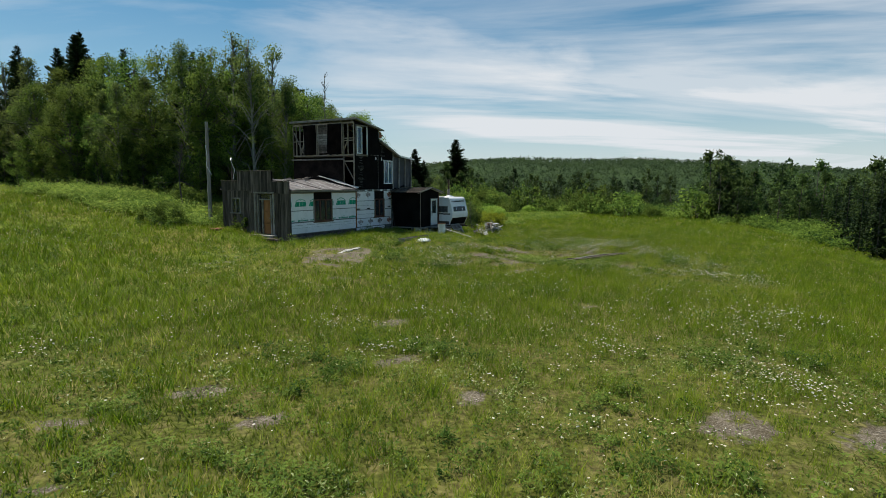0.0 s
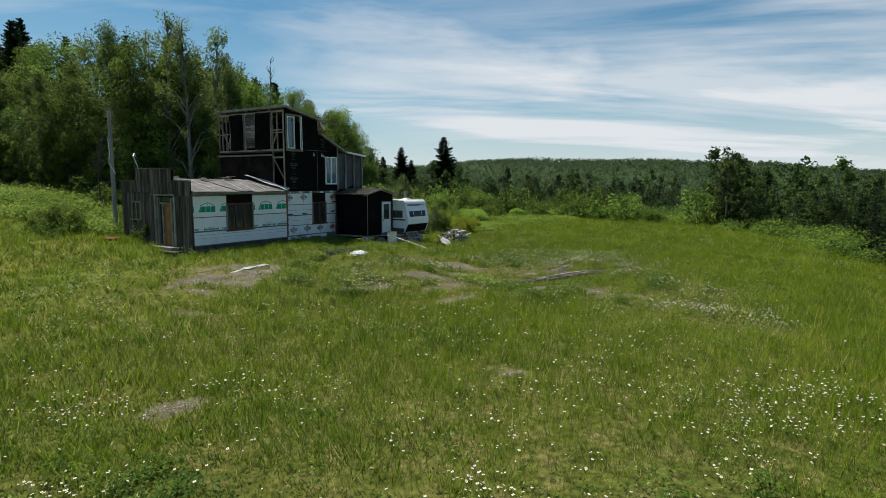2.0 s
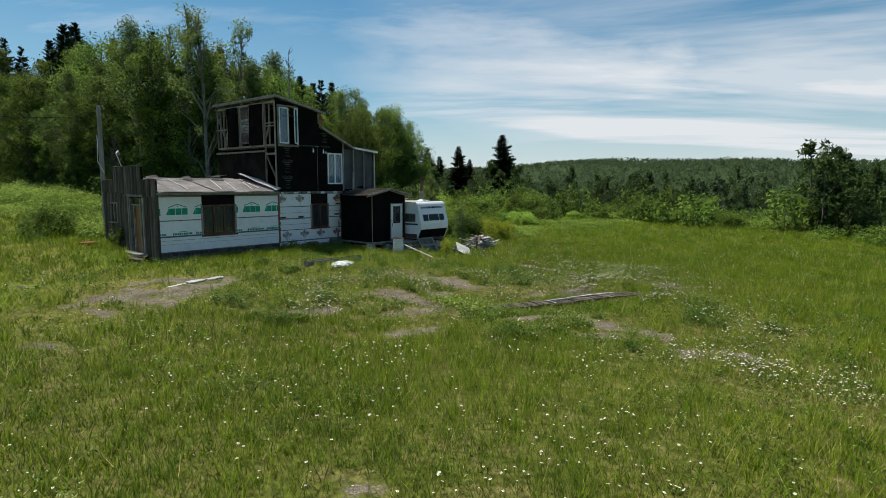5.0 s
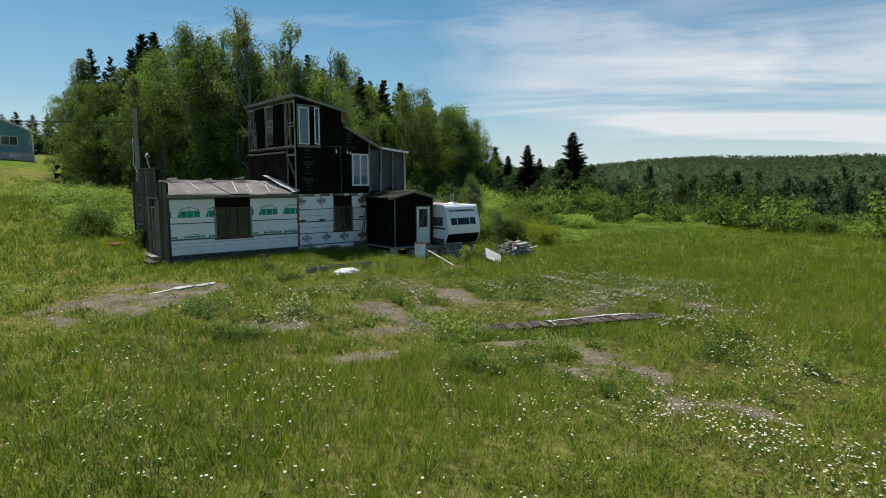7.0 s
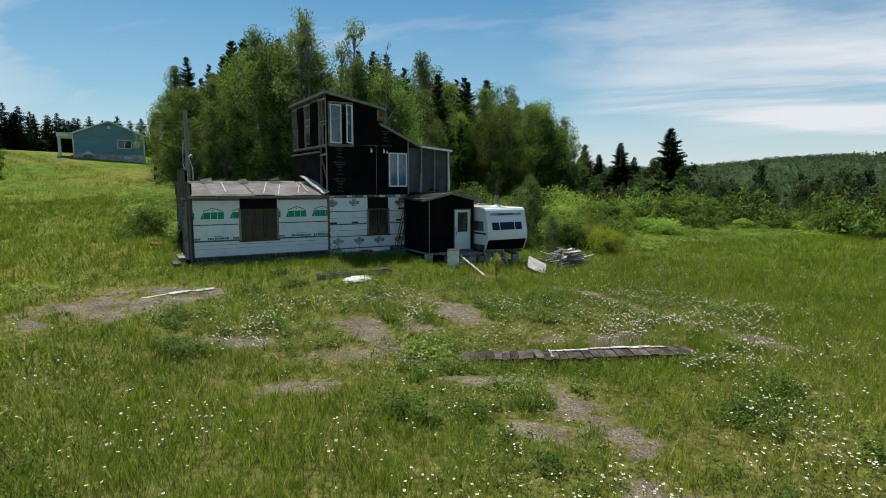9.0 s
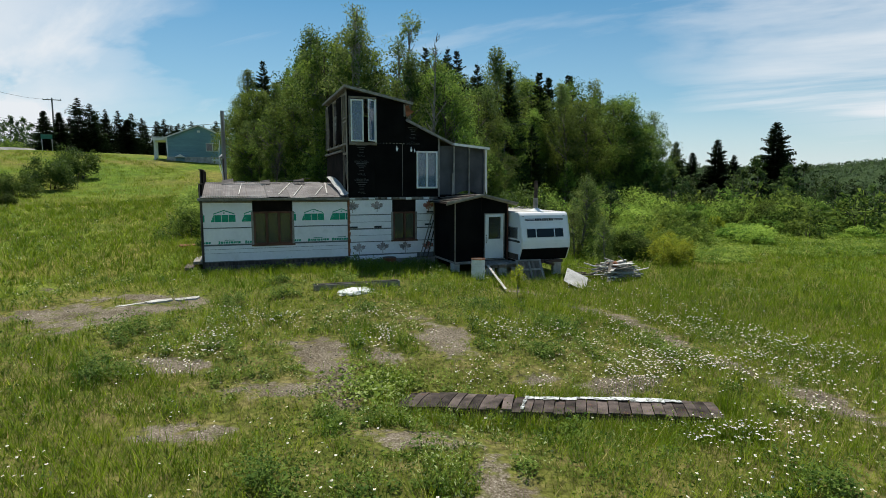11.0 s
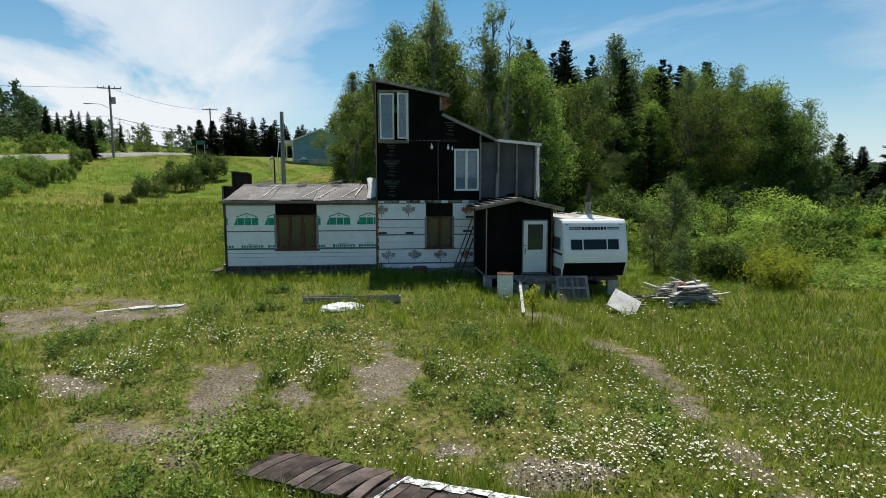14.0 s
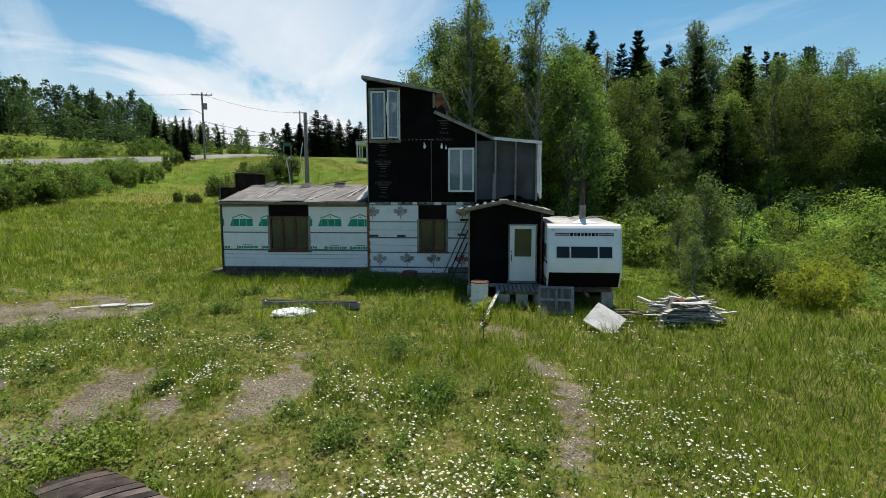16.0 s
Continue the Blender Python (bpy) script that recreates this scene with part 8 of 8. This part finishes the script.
def growth(x, y):
    """Rank mounds (1) and thin hollows (0) of the meadow."""
    return np.clip(0.58 + 0.80 * wobble(x, y, 1.5, 3.0) + 0.55 * wobble(x, y, 0.62, 5.0) + 0.35 * lush(x, y), 0, 1)


def dry(x, y):
    """Where the meadow is thin and straw-coloured, 0 to 1."""
    return np.clip(1.3 * wobble(x, y, 3.6, 1.5) + 0.8 * wobble(x, y, 1.3, 4.4) - 0.15, 0, 1)


def rough(x, y):
    """1 on the trodden, weedy ground before the house and round the first gravel, 0 in the tall hay grass."""
    a = np.exp(-((x - 3.5) / 8.5) ** 4 - ((y - 32) / 6.2) ** 4)
    b = np.exp(-(x / 11.0) ** 4 - ((y - 9) / 5.5) ** 4)
    c = np.exp(-((x - 11.5) / 3.6) ** 4 - ((y - 26.8) / 5.0) ** 4)
    d = np.exp(-((x + 8) / 5.0) ** 4 - ((y - 27) / 5.0) ** 4)
    return np.clip(np.maximum(np.maximum(a, b), np.maximum(c, d)) + 0.22 * wobble(x, y, 2.4, 7.7) + 0.1 * wobble(x, y, 0.9, 2.7), 0, 1)


# short sward
x, y, d, rg = scatter(820000, 9.0, 21, 1.35)
b = bare_at(x, y)
ro = rough(x, y)
ok = rg.uniform(0, 1, len(x)) > b * 1.25
x, y, d, b, ro = x[ok], y[ok], d[ok], b[ok], ro[ok]
n = len(x)
hgt = np.clip((0.125 + 0.05 * lush(x, y) + 0.03 * wobble(x, y, 0.55, 2.7) + 0.03 * rg.normal(size=n) + 0.07 * (1 - ro)) * (1 - 0.5 * b), 0.03, 0.34)
v, f = blades(x, y, hgt, 0.0065 + 0.0005 * d, rg.uniform(0.3, 1.1, n), rg)
tone = np.clip(0.34 + 0.10 * ro + 0.30 * growth(x, y) * ro + (0.18 + 0.42 * ro) * patchy(x, y) + 0.12 * rg.normal(size=n) + 0.15 * b, 0, 0.85)
tone = np.where(rg.uniform(0, 1, n) < 0.03 + 0.38 * dry(x, y) * (1.1 - growth(x, y)) * ro + 0.3 * b, 1.0, tone)
tagged(new("grass", np_mesh("grass", v, f, M_SWARD, np.repeat(tone, 3))), "green meadow grass with straw patches", "grass", kind="stuff")

# tufts above it: rank and patchy on the rough ground, even tall hay grass elsewhere
x, y, d, rg = scatter(150000, 9.0, 23, 1.15)
b = bare_at(x, y)
q = dry(x, y)
gr = growth(x, y)
ro = rough(x, y)
ok = (rg.uniform(0, 1, len(x)) < np.where(ro > 0.5, 0.10 + 0.75 * gr, 0.80)) & (rg.uniform(0, 1, len(x)) > 0.4 * q * ro) & (b < rg.uniform(0.10, 0.60, len(x)))
x, y, d, q, gr, ro = x[ok], y[ok], d[ok], q[ok], gr[ok], ro[ok]
per = 13
m = len(x)
n = m * per
r0 = rg.uniform(0.05, 0.15, m) * (1.4 - 0.4 * ro)
tx, ty = np.repeat(x, per) + rg.normal(0, 1, n) * np.repeat(r0, per), np.repeat(y, per) + rg.normal(0, 1, n) * np.repeat(r0, per)
tall = np.where(ro > 0.5, 0.11 + 0.36 * gr ** 1.3 * rg.uniform(0.45, 1.1, m), 0.30 + 0.14 * lush(x, y) + 0.08 * rg.normal(size=m))
hgt = np.clip(np.repeat(tall, per) * rg.uniform(0.55, 1.15, n), 0.08, 0.6)
v, f = blades(tx, ty, hgt, 0.0052 + 0.0004 * np.repeat(d, per), rg.uniform(0.12, 0.85, n), rg)
tone = np.clip(0.42 + 0.12 * ro + (0.12 + 0.14 * ro) * rg.normal(size=m) + (0.35 + 0.45 * ro) * patchy(x, y) + 0.1 * gr * ro, 0.0, 0.8)
tone = np.where(rg.uniform(0, 1, m) < 0.02 + 0.3 * q * ro, 0.95, tone)
tone = np.clip(np.repeat(tone, per) + 0.09 * rg.normal(size=n), 0, 1)
tone = np.where(rg.uniform(0, 1, n) < 0.04, 1.0, tone)
tagged(new("tall_grass", np_mesh("tall_grass", v, f, M_GRASS, np.repeat(tone, 3))), "tall wispy yellow-green grass tufts", "grass", kind="stuff")

# tall grass against the house and coarse tussocks over the western slope
rg = np.random.default_rng(24)
hu, hv = rg.uniform(-6.6, 4.2, 520), -0.75 - np.abs(rg.normal(0, 0.7, 520))
gu, gv = -6.3 - np.abs(rg.normal(0, 0.5, 120)), rg.uniform(-0.4, 6.5, 120)
tu, tv2 = np.concatenate((hu, gu)), np.concatenate((hv, gv))
wx, wy = HX + tu * CA - tv2 * SA, HY + tu * SA + tv2 * CA
pu = np.concatenate((rg.uniform(0.7, 3.4, 150), rg.uniform(-2.6, 3.2, 190), 3.12 + np.abs(rg.normal(0, 0.2, 60)), rg.uniform(-1.5, 3.0, 60)))
pv = np.concatenate((-0.62 - np.abs(rg.normal(0, 0.3, 150)), -0.60 - np.abs(rg.normal(0, 0.16, 190)), rg.uniform(-0.7, 0.7, 60), 0.62 + np.abs(rg.normal(0, 0.15, 60))))
pc, ps = math.cos(radians(PH)), math.sin(radians(PH))
wx, wy = np.concatenate((wx, PX + pu * pc - pv * ps)), np.concatenate((wy, PY + pu * ps + pv * pc))
sx, sy = rg.uniform(-85, -9, 9000), rg.uniform(-5, 58, 9000)
su, sv3 = to_house(sx, sy)
ok = (np.hypot(sx - 5, sy - 20) > 22) & ((su < -7.5) | (sv3 > 7) | (sv3 < -2))
sx, sy = sx[ok], sy[ok]
for name, x, y, hh, spread, per, w in (("tall_grass", wx, wy, (0.2, 0.46), 0.09, 16, 0.009), ("tussocks", sx, sy, (0.16, 0.42), 0.28, 10, 0.024)):
    n = len(x) * per
    tx, ty = np.repeat(x, per) + rg.normal(0, spread, n), np.repeat(y, per) + rg.normal(0, spread, n)
    hgt = np.repeat(rg.uniform(*hh, len(x)), per) * rg.uniform(0.6, 1.1, n)
    an, la = rg.uniform(0, 2 * np.pi, n), rg.uniform(0, 2 * np.pi, n)
    ln = rg.uniform(0.1, 0.6, n) * hgt
    z = ground_z(tx, ty) - 0.03
    vb = np.stack((np.stack((tx - np.cos(an) * w, ty - np.sin(an) * w, z), 1), np.stack((tx + np.cos(an) * w, ty + np.sin(an) * w, z), 1), np.stack((tx + np.cos(la) * ln, ty + np.sin(la) * ln, z + hgt), 1)), 1)
    tone = np.clip(np.repeat(0.72 + 0.20 * wobble(x, y, 9.0, 2.0) + 0.15 * rg.normal(size=len(x)), per) + 0.08 * rg.normal(size=n), 0, 0.85)
    tone = np.where(rg.uniform(0, 1, n) < 0.09, 1.0, tone)
    tagged(new(name, np_mesh(name, vb.reshape(-1, 3), np.arange(3 * n).reshape(n, 3), M_GRASS, np.repeat(tone, 3))), "tall green grass along the house walls and the platform" if name == "tall_grass" else "coarse grass tussocks on the western slope", "grass", kind="stuff")

# leafy weeds, dark and pale, in drifts
x, y, d, rg = scatter(54000, 8.0, 22, 1.4)
ok = (wobble(x, y, 2.5, 8.0) + 0.6 * (growth(x, y) - 0.4) + 0.5 * rg.normal(size=len(x)) > 0.75 - 1.2 * rough(x, y)) & (bare_at(x, y) < rg.uniform(0.1, 0.6, len(x)))
x, y, d = x[ok], y[ok], d[ok]
n, per = len(x), 34
r = rg.uniform(0.10, 0.30, n) * (1 + 0.5 * (wobble(x, y, 1.3, 5.5) > 0.35))
q = rg.normal(size=(n, per, 3))
q /= np.linalg.norm(q, axis=2)[:, :, None]
hgt = r * rg.uniform(0.7, 1.5, n) * (0.7 + 0.8 * growth(x, y))
c = np.stack((x, y, ground_z(x, y) + hgt * 0.5), 1)[:, None] + q * np.stack((r, r, hgt * 0.5), 1)[:, None] * rg.uniform(0.4, 1.05, (n, per, 1))
lv, lf = leaf_cards(c.reshape(-1, 3), (0.027 + 0.0009 * np.repeat(d, per)) * rg.uniform(0.6, 1.5, n * per), rg, 1.0, 0.65)
tone = np.clip(np.repeat(rg.uniform(0.0, 0.65, n), per) + 0.12 * rg.normal(size=n * per), 0, 0.8)
tone = np.where(rg.uniform(0, 1, n * per) < np.repeat(np.clip(0.10 + 0.35 * wobble(x, y, 1.7, 6.5), 0.02, 0.5), per), 1.0, tone)
tagged(new("meadow_weeds", np_mesh("meadow_weeds", lv[np.arange(len(lv)) % 4 != 3], np.arange(3 * n * per).reshape(-1, 3), M_WEED, np.repeat(tone, 3))), "low leafy weeds among the grass, dark and pale", "weeds", kind="stuff")
# broad dark herbs standing in clumps on the rough ground
rg = np.random.default_rng(78)
x, y = np.concatenate((rg.uniform(-6, 14, 9000), rg.uniform(-9, 10, 3000))), np.concatenate((rg.uniform(25, 40, 9000), rg.uniform(6, 14, 3000)))
ok = (rough(x, y) > 0.45) & (wobble(x, y, 0.8, 1.2) + 0.6 * wobble(x, y, 2.1, 3.4) + 0.25 * rg.normal(size=len(x)) > 0.62) & (bare_at(x, y) < 0.25) & free(x, y)
hu, hv = to_house(x, y)
ok &= ~((hu > -2.8) & (hu < 1.2) & (hv > -7.2) & (hv < -5.0))
x, y = x[ok], y[ok]
r = rg.uniform(0.12, 0.30, len(x))
weed_bed("meadow_weeds", x, y, r * rg.uniform(1.0, 1.9, len(x)), r, 60, 0.034, M_HERB, "clumps of dark leafy herbs in the rough grass", 310)
# rank weeds in the shade before the tall part of the house
u, v = rg.uniform(-0.3, 4.1, 230), -0.45 - np.abs(rg.normal(0, 0.9, 230))
r = rg.uniform(0.15, 0.35, 230)
weed_bed("wall_weeds", HX + u * CA - v * SA, HY + u * SA + v * CA, rg.uniform(0.3, 0.75, 230) * (1.1 - 0.2 * np.abs(v)).clip(0.4), r, 60, 0.04, M_HERB, "rank weeds in the shade against the house", 311)
u, v = rg.uniform(-6.6, 0, 150), -0.4 - np.abs(rg.normal(0, 0.35, 150))
r = rg.uniform(0.12, 0.28, 150)
weed_bed("wall_weeds", HX + u * CA - v * SA, HY + u * SA + v * CA, rg.uniform(0.2, 0.5, 150), r, 50, 0.036, M_BANKWEED, "green weeds along the foot of the wall", 312)
# rank leaves round the platform's west end
rg = np.random.default_rng(77)
c = np.stack((rg.normal(4.85, 0.5, 1500), rg.normal(29.9, 0.55, 1500)), 1)
c = c[free(c[:, 0], c[:, 1])]
c = np.concatenate((c, (ground_z(c[:, 0], c[:, 1]) + rg.uniform(0.08, 0.35, len(c)))[:, None]), 1)
lv, lf = leaf_cards(c, 0.036 * rg.uniform(0.6, 1.4, len(c)), rg, 1.6, 0.8)
tagged(new("dock_leaves", np_mesh("dock_leaves", lv, lf, M_WEED, np.repeat(rg.uniform(0.3, 1, len(c)), 4))), "rank broad green leaves beside the platform", "weeds", kind="stuff")

# daisies in drifts
DRIFT = [(9.2, 34.2, 1.9, 260), (10.5, 33.9, 1.7, 170), (6.8, 32.9, 1.3, 170), (2.7, 32.6, 1.1, 150), (7.6, 39.8, 1.8, 230), (4.6, 43.2, 2.0, 150), (10.8, 35.8, 1.4, 380), (11.9, 33.4, 1.2, 200), (10.0, 38.6, 1.0, 260), (12.2, 37.6, 1.2, 240), (8.5, 34.6, 2.2, 180), (-0.2, 28.8, 1.0, 260), (1.5, 32.8, 1.2, 240), (-1.5, 30.5, 1.2, 160), (5.2, 34.6, 1.0, 200), (10.0, 16.5, 1.8, 480), (6.0, 16.5, 2.4, 130), (-6.5, 15, 1.8, 150), (12.4, 29.7, 1.3, 80), (7.2, 11.2, 1.4, 400), (2.8, 8.9, 1.2, 130), (1.7, 11.3, 1.0, 110), (-4.2, 12.2, 1.1, 70), (-9.5, 12.9, 0.9, 60), (0.0, 16.0, 1.8, 110), (9.7, 36.2, 2.0, 200), (6.9, 36.4, 1.4, 170), (9.7, 36.6, 1.2, 150), (6.5, 35.0, 1.2, 130), (2.8, 32.2, 1.0, 90), (6.1, 31.8, 0.9, 90), (5.5, 12.5, 2.2, 150), (3.5, 15.0, 2.6, 110), (8.0, 19.0, 3.0, 190), (3.0, 22.0, 3.2, 170), (-3.0, 17.0, 2.6, 110), (12.0, 24.0, 2.6, 170), (-24.0, 24.0, 4.0, 120), (-22.6, 28.3, 2.6, 420), (-21.6, 32.4, 2.0, 110), (13.0, 38.0, 2.6, 220), (-2.0, 24.0, 3.0, 80), (6.0, 26.0, 2.6, 120), (14, 33, 2.0, 160)]
DRIFT += [(9.2, 34.0, 0.8, 170), (12.1, 32.2, 0.9, 130), (12.5, 29.4, 1.0, 90), (10.2, 35.7, 0.9, 110), (1.4, 33.6, 0.9, 120), (0.6, 27.8, 0.8, 90), (10.9, 31.6, 0.7, 80), (13.1, 27.6, 1.3, 150), (11.3, 24.0, 1.1, 170), (13.0, 23.7, 1.2, 150), (10.0, 24.8, 1.0, 110), (8.7, 24.6, 0.8, 70), (7.8, 14.6, 0.8, 70), (4.1, 13.3, 0.6, 50), (-2.9, 15.7, 0.7, 60), (-1.6, 13.4, 0.7, 60), (6.7, 10.7, 0.9, 170), (5.3, 7.7, 0.7, 60), (8.8, 33.6, 0.9, 90), (7.7, 39.4, 0.7, 100), (8.8, 38.8, 0.7, 100), (3.1, 32.3, 0.6, 80), (-0.4, 31.0, 0.7, 80), (10.6, 37.8, 0.9, 90)]
rg = np.random.default_rng(31)
px, py = [], []
for cx, cy, r, m in DRIFT:
    m = int(m * 1.45)
    q = rg.normal(size=(m, 2)) * r * 0.62
    px.append(cx + q[:, 0])
    py.append(cy + q[:, 1])
px.append(rg.uniform(-14, 24, 1700))
py.append(rg.uniform(4, 46, 1700))
x, y = np.concatenate(px), np.concatenate(py)
ok = free(x, y) & (wobble(x, y, 1.1, 8.0) + 0.7 * wobble(x, y, 0.42, 3.1) + 0.3 * rg.normal(size=len(x)) > 0.02)
x, y = x[ok], y[ok]
n = len(x)
hgt = 0.26 + 0.13 * lush(x, y) + 0.06 * rg.normal(size=n)
c = np.stack((x, y, ground_z(x, y) + np.clip(hgt, 0.12, 0.5)), 1)
nr = np.stack((rg.normal(0, 0.25, n), rg.normal(0, 0.25, n), np.ones(n)), 1)
nr /= np.linalg.norm(nr, axis=1)[:, None]
t = np.cross(nr, [0.3, 0.9, 0.1])
t /= np.linalg.norm(t, axis=1)[:, None]
s = np.cross(nr, t)
rad = rg.uniform(0.013, 0.027, n)
k8 = 8


def discs(c, rad, lift, scallop):
    ang = 2 * np.pi * np.arange(k8) / k8
    rr = rad[:, None] * np.where(np.arange(k8) % 2, scallop, 1.0)[None]
    rim = c[:, None] + nr[:, None] * lift + (t[:, None] * np.cos(ang)[None, :, None] + s[:, None] * np.sin(ang)[None, :, None]) * rr[:, :, None]
    return rim.reshape(-1, 3), np.arange(len(c) * k8).reshape(-1, k8)


v, f = discs(c, rad, 0.0, 0.84)
daisies = tagged(new("daisies", np_mesh("daisies", v, f, M_PETAL)), "drifts of white daisies in the meadow", "flowers", kind="stuff")
v, f = discs(c, rad * 0.36, 0.006, 1.0)
link_mesh("daisy_centres", np_mesh("daisy_centres", v, f, M_YOLK), daisies, "yellow daisy centres")
sv = np.stack((c, c - np.stack((rg.normal(0, 0.03, n) + 0.004, rg.normal(0, 0.03, n), np.clip(hgt, 0.12, 0.5)), 1), c + [0.006, 0, -0.01]), 1).reshape(-1, 3)
link_mesh("daisy_stems", np_mesh("daisy_stems", sv, np.arange(3 * n).reshape(n, 3), M_GRASS, np.full(3 * n, 0.3)), daisies, "thin green stems")

# stones on the bare gravel
rg = np.random.default_rng(41)
stone = []
for k in range(4):
    bm = bmesh.new()
    bmesh.ops.create_icosphere(bm, subdivisions=1, radius=1)
    for vtx in bm.verts:
        vtx.co = Vector((vtx.co.x, vtx.co.y * 0.8, vtx.co.z * 0.5)) * (1 + 0.5 * noise.noise(vtx.co * 1.7 + Vector((k * 9, 0, 0))))
    stone.append((np.array([v.co[:] for v in bm.verts]), np.array([[v.index for v in f.verts] for f in bm.faces])))
    bm.free()
sv, sf, nb = [], [], 0
for cx, cy, ra, rb, h in BARE:
    m = int(60 * ra * rb) + 10
    q = rg.normal(size=(m, 2)) * [ra * 0.6, rb * 0.6]
    cc, ss = math.cos(radians(h)), math.sin(radians(h))
    for a, b2 in q:
        xx, yy = cx + a * cc - b2 * ss, cy + a * ss + b2 * cc
        v, f = stone[int(rg.integers(4))]
        r = rg.uniform(0.005, 0.012) if rg.random() < 0.9 else rg.uniform(0.015, 0.035)
        an = rg.uniform(0, 6.28)
        rot = np.array([[math.cos(an), -math.sin(an), 0], [math.sin(an), math.cos(an), 0], [0, 0, 1]])
        sv.append(v @ rot.T * r + [xx, yy, gz(xx, yy) + r * 0.2])
        sf.append(f + nb)
        nb += len(v)
tagged(new("gravel_stones", np_mesh("gravel_stones", np.concatenate(sv), np.concatenate(sf), M_PEBBLE)), "small pale stones on the bare gravel", "stones", kind="stuff")
